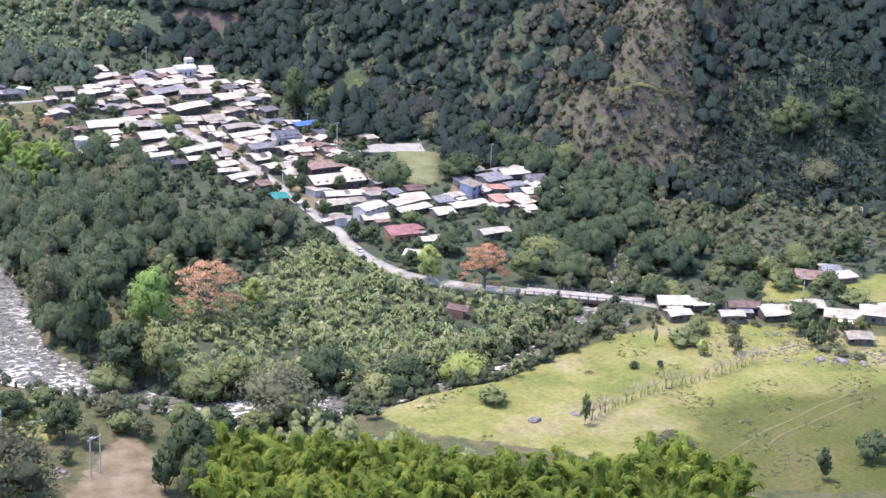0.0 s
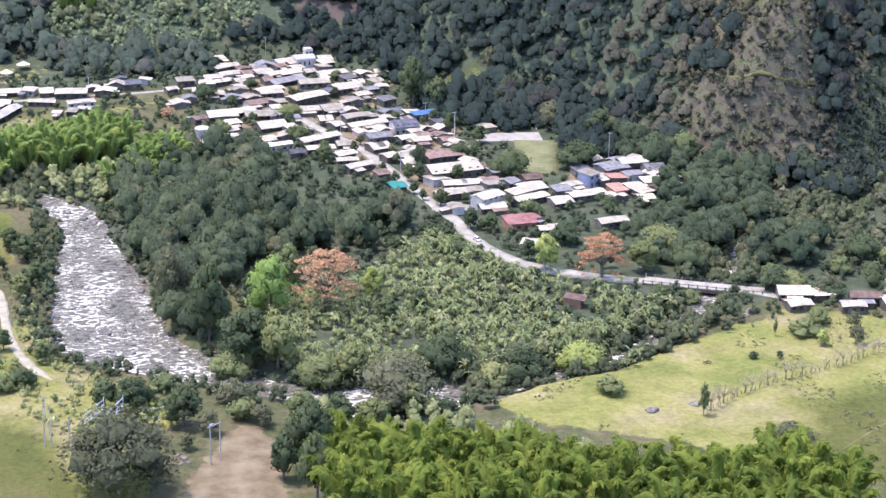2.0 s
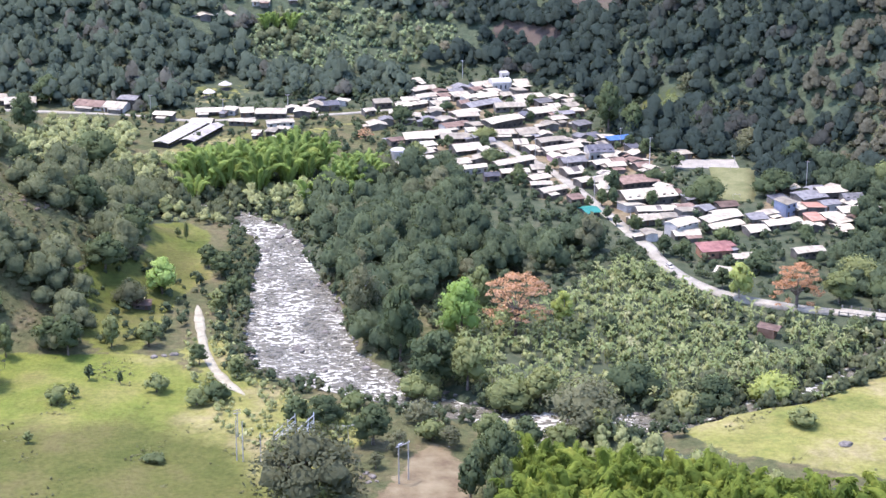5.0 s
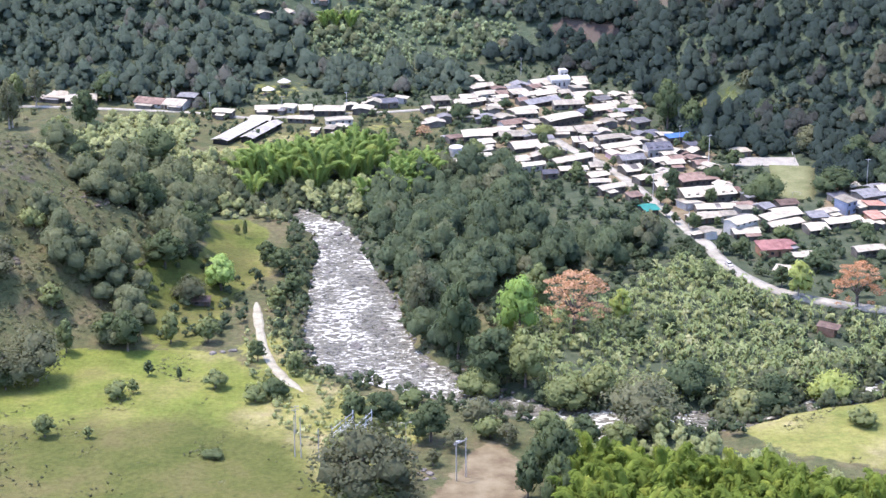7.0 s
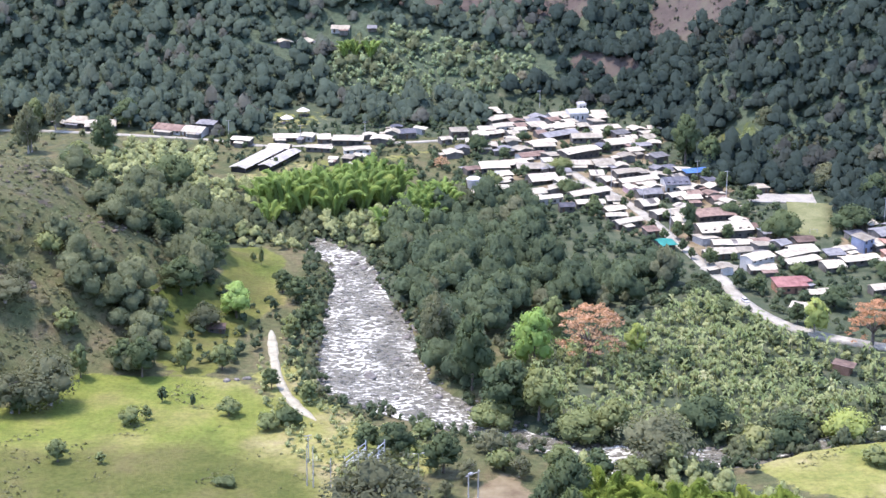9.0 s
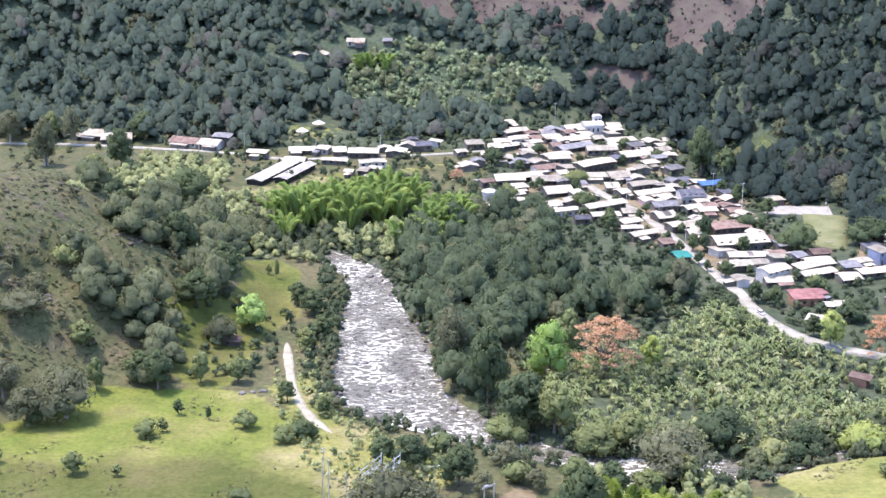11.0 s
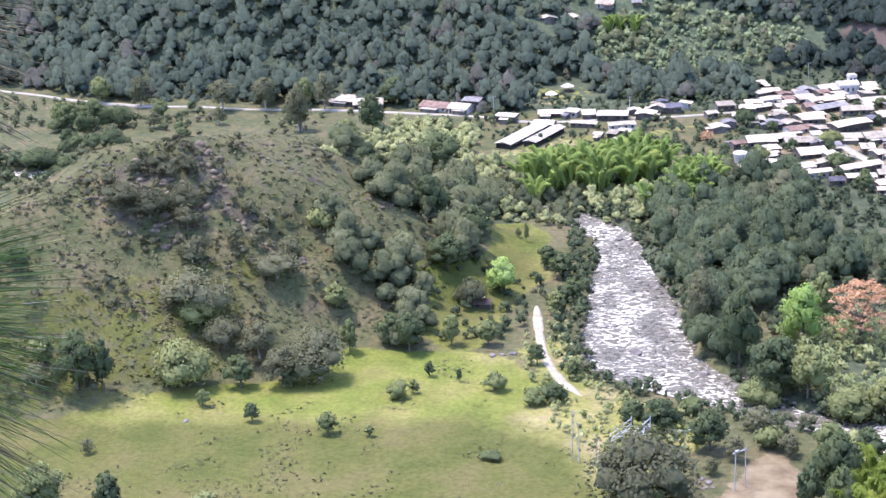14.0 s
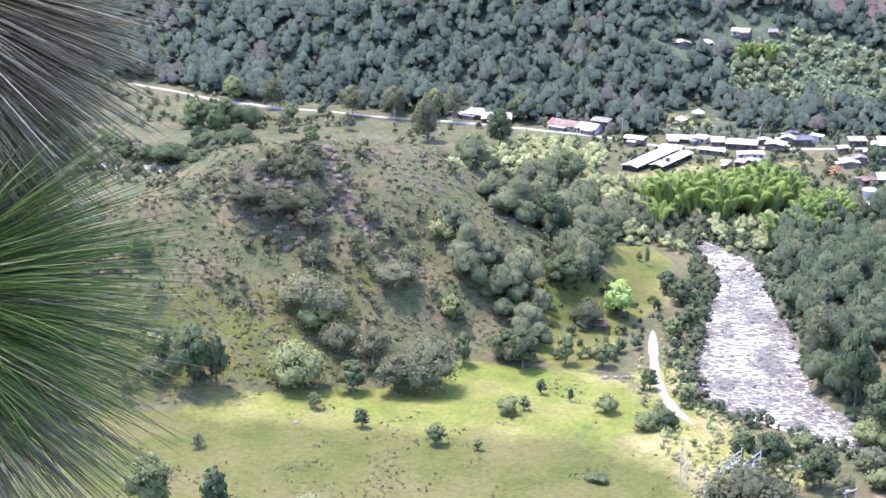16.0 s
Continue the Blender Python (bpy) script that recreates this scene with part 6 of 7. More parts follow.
plant("olive", 118.8, 494.3, 6.0, 4.6)
plant("olive", 181.5, 535.4, 6.4, 0.9)
plant("olive", 142.5, 477.7, 10.7, 1.8)
plant("grey", 160.0, 453.1, 8.4, 7.5)
plant("dark", 196.7, 433.3, 10.4, 2.4)
plant("dark", 216.0, 444.1, 8.6, 5.7)
plant("olive", 191.3, 536.3, 5.7, 5.5)
plant("dark", 231.5, 529.0, 6.9, 2.4)
plant("dark", 233.9, 526.7, 6.9, 2.4)
plant("grey", 238.3, 528.3, 6.9, 2.8)
plant("dark", 232.0, 540.0, 8.2, 4.7)
plant("grey", 204.9, 526.5, 6.8, 3.3)
plant("olive", 249.9, 533.5, 7.8, 2.8)
plant("dark", 193.0, 575.4, 8.0, 5.8)
plant("olive", 199.8, 574.7, 6.8, 4.8)
plant("olive", 244.0, 583.8, 7.4, 6.0)
plant("dark", 229.5, 578.5, 8.1, 4.9)
plant("dark", 257.3, 570.3, 7.3, 3.6)
plant("olive", 252.7, 576.9, 6.1, 3.0)
plant("dark", 234.3, 603.1, 10.5, 7.2)
plant("olive", 254.8, 600.9, 10.5, 6.2)
plant("dark", 277.1, 608.1, 11.8, 6.3)
plant("dark", 209.7, 568.3, 6.0, 5.8)
plant("dark", -137.6, 499.3, 6.4, 3.2)
plant("olive", -113.1, 491.0, 7.6, 3.8)
plant("olive", -100.7, 490.0, 3.8, 2.0)
plant("olive", -97.3, 519.6, 6.1, 3.8)
plant("olive", -93.2, 523.9, 4.7, 2.2)
plant("dark", -90.5, 538.0, 5.5, 2.1)
plant("dark", -80.7, 534.6, 4.7, 1.2)
plant("olive", -69.1, 529.1, 6.2, 4.0)
plant("grey", -180.6, 476.3, 4.9, 2.5)
plant("olive", -155.5, 510.3, 6.1, 2.6)
plant("dark", -63.8, 478.6, 2.7, 3.4)
plant("olive", -178.5, 433.0, 17.4, 8.5)
plant("dark", -161.3, 436.3, 13.2, 5.1)
plant("olive", -137.8, 447.4, 1.7, 3.1)
plant("dark", -223.2, 545.0, 10.2, 5.9)
plant("dark", -187.3, 513.2, 17.6, 4.0)
plant("dark", -194.8, 510.9, 20.0, 7.4)
plant("olive", -165.9, 523.1, 15.5, 9.7)
plant("dark", -147.6, 526.2, 11.4, 5.8)
plant("grey", -134.8, 528.9, 13.6, 7.9)
plant("grey", -124.5, 535.1, 17.7, 11.1)
plant("dark", -132.5, 528.5, 8.4, 4.4)
plant("grey", -145.6, 542.6, 13.1, 7.2)
plant("olive", -119.0, 555.4, 12.1, 3.6)
plant("grey", -169.0, 552.5, 17.0, 12.8)
plant("brush", -189.3, 579.3, 9.3, 7.7)
plant("brush", -179.7, 586.5, 10.9, 6.9)
plant("brush", -198.4, 580.0, 7.8, 6.8)
plant("brush", -172.0, 570.0, 7.7, 5.9)
plant("grey", -146.0, 573.7, 8.5, 8.4)
plant("olive", -206.4, 515.4, 11.1, 5.3)
plant("grey", -206.8, 508.7, 7.3, 5.3)
plant("olive", -126.6, 573.1, 9.7, 4.7)
plant("fresh", -76.6, 613.5, 13.3, 7.3)
plant("grey", -85.6, 601.4, 10.0, 6.4)
plant("dark", -100.1, 558.3, 14.0, 6.4)
plant("dark", -106.5, 562.7, 11.4, 5.5)
plant("olive", -87.5, 565.6, 11.4, 4.0)
plant("olive", -75.7, 566.5, 9.5, 4.6)
plant("dark", -89.9, 642.9, 16.7, 8.2)
plant("dark", -95.5, 613.9, 14.1, 7.9)
plant("dark", -63.4, 644.4, 9.2, 4.1)
plant("dark", -57.2, 633.7, 10.3, 6.0)
plant("dark", -52.0, 611.3, 8.8, 4.9)
plant("olive", -56.4, 598.7, 8.7, 3.8)
plant("dark", -58.2, 550.2, 7.4, 3.6)
plant("olive", -45.6, 538.4, 8.0, 3.5)
plant("dark", -50.4, 520.0, 7.1, 4.2)
plant("olive", -56.2, 519.0, 5.3, 4.2)
plant("olive", -77.3, 674.3, 3.9, 1.7)
plant("olive", -73.8, 671.2, 8.2, 1.1)
plant("dark", -251.7, 829.1, 4.8, 4.0)
plant("dark", -162.5, 837.4, 19.8, 7.1)
plant("grey", -199.0, 842.4, 24.1, 6.9)
plant("grey", -245.4, 880.1, 16.8, 7.9)
plant("grey", -224.6, 882.9, 17.9, 7.0)
plant("olive", -206.0, 890.0, 15.7, 6.0)
plant("grey", -194.9, 883.5, 19.5, 5.6)
plant("dark", -254.8, 838.2, 5.4, 3.5)
plant("grey", -291.1, 892.5, 16.7, 7.2)
plant("olive", -315.0, 902.4, 14.6, 7.3)
plant("brush", -198.3, 598.4, 4.7, 4.0)
plant("brush", -188.2, 598.4, 5.4, 4.4)
plant("brush", -181.2, 602.3, 6.3, 4.4)
plant("brush", -187.9, 584.3, 5.6, 3.8)
plant("brush", -181.2, 588.1, 5.6, 4.0)
plant("brush", -174.5, 599.5, 4.7, 3.5)
plant("brush", -206.6, 592.6, 4.1, 3.5)
plant("grey", -160.5, 599.9, 5.9, 3.5)
plant("grey", -154.1, 597.9, 6.7, 3.5)
plant("grey", -161.2, 580.1, 6.6, 3.8)
plant("grey", -225.5, 549.9, 5.7, 3.4)
plant("olive", -166.5, 550.4, 11.4, 7.3)
plant("grey", -156.9, 543.0, 10.5, 6.3)
plant("grey", -127.8, 605.0, 9.1, 4.3)
plant("olive", -150.7, 771.3, 8.4, 4.9)
plant("grey", -13.1, 475.0, 5.7, 3.4)
plant("grey", -3.1, 469.7, 5.0, 2.8)
plant("olive", -29.5, 481.4, 4.4, 3.2)
plant("grey", 3.2, 479.2, 7.4, 3.9)
plant("grey", 10.1, 500.4, 7.6, 4.9)
plant("dark", 101.9, 828.0, 23.8, 8.0)
plant("dark", 111.7, 816.9, 16.9, 6.1)
plant("olive", 123.2, 835.9, 9.4, 5.7)
plant("olive", 132.7, 843.2, 9.5, 5.8)
plant("grey", 140.5, 846.4, 13.2, 6.1)
plant("dark", 143.3, 815.0, 15.4, 7.2)
plant("grey", 157.3, 779.6, 13.9, 7.4)
plant("dark", 172.7, 757.5, 14.6, 7.7)
plant("olive", 201.7, 725.9, 11.8, 7.0)
plant("dark", 295.4, 715.2, 19.2, 9.6)
plant("dark", 319.2, 713.5, 19.3, 10.1)
plant("grey", 297.0, 685.6, 11.7, 8.1)
plant("dark", 55.0, 747.9, 7.5, 3.5)
plant("dark", 92.2, 727.5, 10.7, 3.9)
plant("dark", 85.6, 710.3, 8.2, 2.9)
plant("dark", 71.4, 877.3, 5.4, 3.5)
plant("dark", 60.4, 869.1, 4.8, 3.0)
plant("dark", 9.5, 852.7, 9.0, 5.3)
plant("olive", 41.8, 811.7, 6.6, 6.3)
plant("dark", 46.0, 773.0, 7.3, 5.5)
plant("dark", 84.4, 853.6, 4.8, 3.2)
plant("dark", 29.7, 868.5, 5.4, 3.5)
plant("olive", 16.3, 790.5, 7.4, 4.9)
plant("dark", 105.7, 707.6, 7.7, 3.8)
plant("dark", 94.4, 678.7, 7.4, 3.2)
plant("dark", 122.7, 764.2, 8.2, 4.3)
plant("dark", 90.9, 800.9, 5.5, 3.2)
plant("dark", 29.6, 435.4, 20.6, 5.4)
plant("dark", 89.2, 424.8, 14.2, 6.1)
plant("olive", 60.4, 426.1, 12.6, 5.5)
plant("dark", 104.6, 421.1, 13.3, 5.1)
plant("dark", 21.8, 449.7, 14.5, 4.8)
plant("olive", 233.8, 534.7, 7.3, 1.9)
plant("dark", 237.2, 534.4, 7.7, 2.1)
plant("olive", 242.8, 538.6, 6.6, 1.9)
plant("dark", 245.6, 535.8, 7.0, 2.1)
plant("dark", 238.2, 552.7, 6.7, 5.7)
plant("dark", 259.4, 582.7, 6.2, 4.4)
plant("grey", 208.6, 539.0, 6.1, 3.1)
plant("olive", 198.4, 544.7, 5.8, 4.1)
plant("olive", 222.0, 590.6, 6.2, 4.4)
plant("olive", 241.8, 595.1, 8.3, 5.1)
plant("olive", 193.4, 578.6, 8.8, 4.8)
plant("grey", 208.9, 567.9, 7.9, 4.8)
plant("olive", 261.7, 565.6, 4.9, 5.5)
plant("grey", 238.2, 519.5, 2.7, 2.7)
plant("grey", 242.5, 516.2, 2.3, 2.4)
plant("grey", 234.2, 523.7, 2.3, 2.4)
plant("dark", 196.2, 569.7, 5.1, 2.9)
plant("olive", 163.9, 573.3, 5.9, 4.2)
plant("dark", 153.0, 569.1, 5.8, 3.8)
plant("grey", 233.1, 555.7, 4.8, 2.9)
plant("olive", -169.7, 814.1, 12.9, 6.4)
plant("dark", -173.3, 818.8, 9.3, 6.5)
plant("grey", -197.8, 843.9, 18.7, 5.4)
plant("grey", -226.6, 892.8, 14.1, 7.1)
plant("dark", -297.9, 841.2, 16.5, 8.3)
plant("dark", -289.4, 849.9, 11.0, 6.9)
plant("dark", -299.0, 828.0, 13.6, 6.2)
plant("dark", -279.2, 811.1, 9.0, 6.6)
plant("dark", -302.9, 815.1, 8.1, 4.6)
plant("dark", -287.4, 806.7, 7.9, 4.8)
plant("dark", -303.5, 779.1, 10.4, 8.5)
plant("dark", -323.2, 780.9, 6.8, 3.9)
plant("dark", -315.4, 782.1, 6.3, 5.2)
plant("dark", -290.0, 775.2, 8.8, 6.4)
plant("olive", -335.1, 757.3, 10.3, 6.4)
plant("grey", -184.8, 799.7, 8.7, 7.6)
plant("dark", -272.3, 864.1, 9.5, 5.6)
plant("dark", -310.6, 844.3, 13.8, 6.9)
plant("olive", -318.1, 848.9, 13.9, 5.6)
plant("dark", -153.2, 771.6, 12.3, 7.3)
plant("dark", -260.2, 877.1, 6.2, 3.1)
plant("olive", 28.4, 482.2, 11.8, 6.3)
plant("dark", 38.8, 483.7, 10.2, 5.6)
plant("olive", 49.1, 483.3, 11.2, 6.4)
plant("olive", 60.4, 490.2, 10.3, 4.9)
plant("grey", 17.5, 484.5, 6.8, 4.0)
plant("dark", -161.0, 892.0, 15.0, 8.0)
plant("orange", -8.1, 823.0, 6.1, 3.8)
plant("orange", 0.5, 751.2, 5.2, 5.4)
plant("dark", -125.0, 782.9, 14.9, 9.8)
plant("dark", -102.9, 693.2, 15.6, 9.9)
for kind, tx, ty, th, tr in (("brush", -177.0, 580.5, 9.0, 5.6), ("brush", -190.6, 601.0, 6.0, 5.0), ("brush", -189.6, 578.8, 4.6, 3.0), ("grey", -172.4, 567.3, 7.6, 4.6), ("grey", -154.0, 583.9, 8.6, 4.2), ("grey", -145.2, 590.8, 7.0, 4.4), ("olive", -137.4, 604.1, 8.0, 5.2),
                             ("dark", -316.6, 840.8, 7.0, 5.0), ("dark", -297.1, 811.3, 6.5, 4.4), ("dark", -299.9, 803.7, 5.0, 3.8), ("dark", -326.0, 782.7, 5.2, 4.0), ("grey", -284.7, 823.4, 8.0, 6.0), ("olive", -344.2, 804.1, 9.0, 6.4), ("grey", -270.0, 845.0, 9.0, 5.2), ("grey", -240.0, 852.0, 9.5, 4.2)):
    plant(kind, tx, ty, th, tr)
for tx, ty, th, tr in ((80, 708, 5.5, 2.2), (86, 694, 6.0, 2.4), (88.5, 686, 5.0, 2.0), (77, 722, 5.0, 2.0), (68, 752, 5.5, 2.3), (60, 777, 5.0, 2.2), (98, 684, 5.2, 2.0), (104, 682, 4.6, 1.9), (84, 735, 5.0, 2.0), (72, 765, 5.0, 2.1), (44, 800, 6.5, 3.0), (28, 806, 6.0, 3.2), (66, 846, 5.6, 2.6), (20, 838, 6.2, 3.4), (48, 846, 5.2, 2.4)):
    plant("dark", tx, ty, th, tr)
plant("dark", -105.7, 643.3, 16.7, 8.2)
# ---------------------------------------------------------------- church, sheds and works of the village
def rounded(bm):
    bmesh.ops.recalc_face_normals(bm, faces=bm.faces[:])
    return bm


def church(x, y, turn):
    t = empty("church", pose(x, y, gz(x, y), 0, 0, turn), "white village church with a square bell tower", "church")
    bm = bmesh.new()
    add_box(bm, 0, 0, -0.5, 9.5, 7, 5.0, 0.05)
    part("nave", bm, WHITE_WALL, t)
    bm = bmesh.new()
    n = 8
    ends = [[bm.verts.new((s * 4.95, -math.cos(math.pi * k / n) * 3.8, 4.5 + math.sin(math.pi * k / n) * 1.7)) for k in range(n + 1)] for s in (-1, 1)]
    for k in range(n):
        bm.faces.new((ends[0][k], ends[0][k + 1], ends[1][k + 1], ends[1][k]))
    bm.faces.new(ends[0])
    bm.faces.new(ends[1][::-1])
    part("roof", rounded(bm), WHITE_WALL, t)
    bm = bmesh.new()
    add_box(bm, 3.6, 4.2, -0.5, 3.7, 3.7, 7.8, 0.06)
    tower = part("tower", bm, WHITE_WALL, t)
    bm = bmesh.new()
    add_box(bm, 3.6, 4.2, 7.3, 4.3, 4.3, 0.4, 0.05)
    part("cornice", bm, WHITE_WALL, tower)
    bm = bmesh.new()
    add_box(bm, 3.6, 4.2, 7.7, 3.9, 3.9, 0.7, 0.2)
    part("parapet", bm, WHITE_WALL, tower)
    for px in (2.7, 4.5):
        bm = bmesh.new()
        # Belfry opening: a thin slab, its shade put in as near-black colour.
        add_box(bm, px, 2.33, 5.2, 0.8, 0.06, 1.6, 0.02)
        part("belfry_opening", bm, DARK_INSIDE, tower)
    for k in range(3):
        bm = bmesh.new()
        add_box(bm, -3 + k * 2.4, -3.52, 1.6, 0.8, 0.06, 1.8, 0.02)
        part("window", bm, DARK_INSIDE, t)
    bm = bmesh.new()
    add_box(bm, -4.77, 0, -0.1, 0.08, 1.6, 2.6, 0.02)
    part("door", bm, DOOR_WOOD, t)


church(57.5, 908, 15)


def long_shed(x0, y0, x1, y1, width):
    """A long open-sided livestock shed under a low gable."""
    ln, turn = math.hypot(x1 - x0, y1 - y0), math.degrees(math.atan2(y1 - y0, x1 - x0))
    mx, my = (x0 + x1) / 2, (y0 + y1) / 2
    t = empty("shed", pose(mx, my, gz(mx, my), 0, 0, turn), "long low livestock shed with a pale zinc roof", "shed", "livestock sheds")
    bm = bmesh.new()
    for s in (-1, 1):
        add_box(bm, 0, s * (width / 2 - 0.3), -0.6, ln - 0.4, 0.18, 1.5, 0.02)
        add_box(bm, s * (ln / 2 - 0.3), 0, -0.6, 0.18, width - 0.6, 3.2, 0.02)
    # Low walls coloured near-black for the shade under the shed roof.
    part("low_wall", bm, DARK_INSIDE, t)
    for k in range(8):
        for s in (-1, 1):
            bm = bmesh.new()
            add_box(bm, (k / 7 - 0.5) * (ln - 1), s * (width / 2 - 0.3), 0.9, 0.18, 0.19, 1.75, 0.02)
            part("post", bm, CONCRETE, t)
    for s in (-1, 1):
        bm = bmesh.new()
        v = [bm.verts.new((a * (ln / 2 + 0.5), q, z + e)) for e in (0, 0.08) for a, q, z in ((-1, s * (width / 2 + 0.5), 2.55), (1, s * (width / 2 + 0.5), 2.55), (1, s * 0.02, 3.5), (-1, s * 0.02, 3.5))]
        for f in ((0, 1, 2, 3), (4, 5, 6, 7), (0, 1, 5, 4), (1, 2, 6, 5), (2, 3, 7, 6), (3, 0, 4, 7)):
            bm.faces.new([v[i] for i in f])
        part("roof_slope", rounded(bm), SHED_SHEET, t)


long_shed(-98.5, 809, -84.5, 845, 7.5)
long_shed(-87, 812, -76, 840, 6.0)


def round_kiosk(x, y, radius):
    t = empty("kiosk", pose(x, y, gz(x, y), 0, 0, 15), "round open shelter with a pale conical roof", "shelter", "round shelters")
    bm = bmesh.new()
    bmesh.ops.create_cone(bm, segments=20, radius1=radius, radius2=0.15, depth=radius * 0.5, cap_ends=True, matrix=Matrix.Translation((0, 0, 2.6 + radius * 0.25)))
    part("roof", bm, WHITE_WALL, t)
    bm = bmesh.new()
    bmesh.ops.create_cone(bm, segments=20, radius1=radius * 0.9, radius2=radius * 0.88, depth=0.6, cap_ends=True, matrix=Matrix.Translation((0, 0, -0.1)))
    part("plinth", bm, CONCRETE, t)
    for k in range(6):
        bm = bmesh.new()
        a = k * 1.0472
        add_tube(bm, [(math.cos(a) * radius * 0.8, math.sin(a) * radius * 0.8, 0), (math.cos(a) * radius * 0.8, math.sin(a) * radius * 0.8, 2.75)], [0.11, 0.1], 6)
        part("post", bm, DOOR_WOOD, t)


round_kiosk(-85.0, 901, 3.3)
round_kiosk(-78.0, 914, 3.3)


def tank(x, y, radius, height):
    t = empty("water_tank", pose(x, y, gz(x, y)), "round white water tank with a shallow domed lid", "water tank", "water tanks")
    bm = bmesh.new()
    bmesh.ops.create_cone(bm, segments=24, radius1=radius, radius2=radius, depth=height + 0.6, cap_ends=True, matrix=Matrix.Translation((0, 0, height / 2 - 0.3)))
    part("shell", bm, WHITE_WALL, t)
    bm = bmesh.new()
    rings = [[bm.verts.new((math.cos(6.2832 * k / 24) * (radius + 0.08) * q, math.sin(6.2832 * k / 24) * (radius + 0.08) * q, height + 0.02 + z * radius)) for k in range(24)] for q, z in ((1, 0), (0.97, 0.08), (0.75, 0.2), (0.4, 0.29), (0.08, 0.32))]
    for a, b in zip(rings, rings[1:]):
        for k in range(24):
            bm.faces.new((a[k], a[(k + 1) % 24], b[(k + 1) % 24], b[k]))
    bm.faces.new(rings[-1])
    part("lid", rounded(bm), WHITE_WALL, t)


tank(6.1, 788.0, 3.3, 4.0)
tank(16.1, 801.5, 2.1, 3.4)

# ---------------------------------------------------------------- sports ground
bm = bmesh.new()
zc = max(gz(x, y) for x in (122, 136, 150) for y in (764, 770, 777))
add_box(bm, 0, 0, -1.4, 28.5, 13.5, 1.5, 0.04)
court = part("court", bm, COURT_MAT, None)
court.matrix_world = pose(136.2, 771.5, zc, 0, 0, -2)
tagged(court, "pale concrete sports court beside the grass pitch", "court", kind="structure")


def hoop(x, y, turn):
    t = empty("basketball_hoop", pose(x, y, zc + 0.1, 0, 0, turn), "white basketball hoop on a steel post", "basketball hoop", "court hoops")
    bm = bmesh.new()
    add_tube(bm, [(0, 0, 0), (0, 0, 3.0), (0.9, 0, 3.3)], [0.09, 0.08, 0.06], 6)
    part("post", bm, STEEL, t)
    bm = bmesh.new()
    add_box(bm, 0.95, 0, 2.9, 0.05, 1.8, 1.05, 0.01)
    part("backboard", bm, WHITE_WALL, t)
    bm = bmesh.new()
    add_tube(bm, [(1.2 + 0.23 * math.cos(a), 0.23 * math.sin(a), 3.05) for a in np.linspace(0, 6.283, 13)], [0.02] * 13, 4)
    part("rim", bm, ORANGE_WALL, t)


hoop(123.2, 772, -2)
hoop(149.2, 771, 178)


def goal(x, y, turn):
    t = empty("goal", pose(x, y, gz(x, y), 0, 0, turn), "white tubular football goal", "goal", "pitch goals")
    for s in (-1, 1):
        bm = bmesh.new()
        add_tube(bm, [(s * 1.5, 0, -0.2), (s * 1.5, 0, 2.1)], [0.06, 0.06], 6)
        part("post", bm, WHITE_WALL, t)
    bm = bmesh.new()
    add_tube(bm, [(-1.5, 0, 2.1), (1.5, 0, 2.1)], [0.06, 0.06], 6)
    part("crossbar", bm, WHITE_WALL, t)


goal(147, 760, 3)
goal(140.5, 718, 3)


# ---------------------------------------------------------------- poles
def utility_pole(x, y, h, arms=1, turn=0, label="concrete utility pole with a crossarm"):
    t = empty("utility_pole", pose(x, y, gz(x, y), 0, 0, turn), label, "pole", "utility poles")
    bm = bmesh.new()
    add_tube(bm, [(0, 0, -0.8), (0, 0, h)], [0.17, 0.1], 8)
    part("pole", bm, POLE_MAT, t)
    for k in range(arms):
        bm = bmesh.new()
        add_box(bm, 0, 0.14, h - 0.45 - k * 0.9, 2.2, 0.12, 0.12, 0.01)
        arm = part("crossarm", bm, STEEL, t)
        for s in (-0.95, 0.95, 0.35):
            bm = bmesh.new()
            bmesh.ops.create_cone(bm, segments=8, radius1=0.07, radius2=0.05, depth=0.22, cap_ends=True, matrix=Matrix.Translation((s, 0.14, h - 0.22 - k * 0.9)))
            part("insulator", bm, WHITE_WALL, arm)
    return t


for q in ((111.3, 760.1, 15, 1, 20), (171, 730, 11, 1, 0), (-42.3, 494.5, 8.5, 2, 20), (-41.4, 478.3, 12, 0, 0), (-39.6, 477.4, 12, 0, 0), (-34.7, 476.6, 9, 0, 0), (84, 722, 9, 1, 60), (76, 752, 9, 1, 60), (65, 782, 9, 1, 60),
          (93, 680, 9, 1, 60), (-75, 862, 9, 1, 0), (-45, 868, 9, 1, 0), (-110, 872, 9, 1, 0), (104, 800, 9, 1, 30), (40, 930, 9, 1, 0), (247, 575, 8, 1, 0)):
    utility_pole(*q)


def street_lamp(x, y, h, turn):
    t = empty("street_lamp", pose(x, y, gz(x, y), 0, 0, turn), "steel lamp post with two white lamp heads", "lamp post", "yard lamps")
    bm = bmesh.new()
    add_tube(bm, [(0, 0, -0.5), (0, 0, h)], [0.11, 0.07], 8)
    part("pole", bm, STEEL, t)
    bm = bmesh.new()
    add_tube(bm, [(-1.2, 0, h + 0.15), (0, 0, h - 0.1), (1.2, 0, h + 0.15)], [0.045, 0.05, 0.045], 6)
    part("arm", bm, STEEL, t)
    for s in (-1.3, 1.3):
        bm = bmesh.new()
        add_box(bm, s, 0, h + 0.1, 0.7, 0.32, 0.16, 0.05)
        part("lamp_head", bm, WHITE_WALL, t)


street_lamp(-4.2, 485.3, 8.2, 10)
street_lamp(-10.7, 482.4, 7.0, 10)

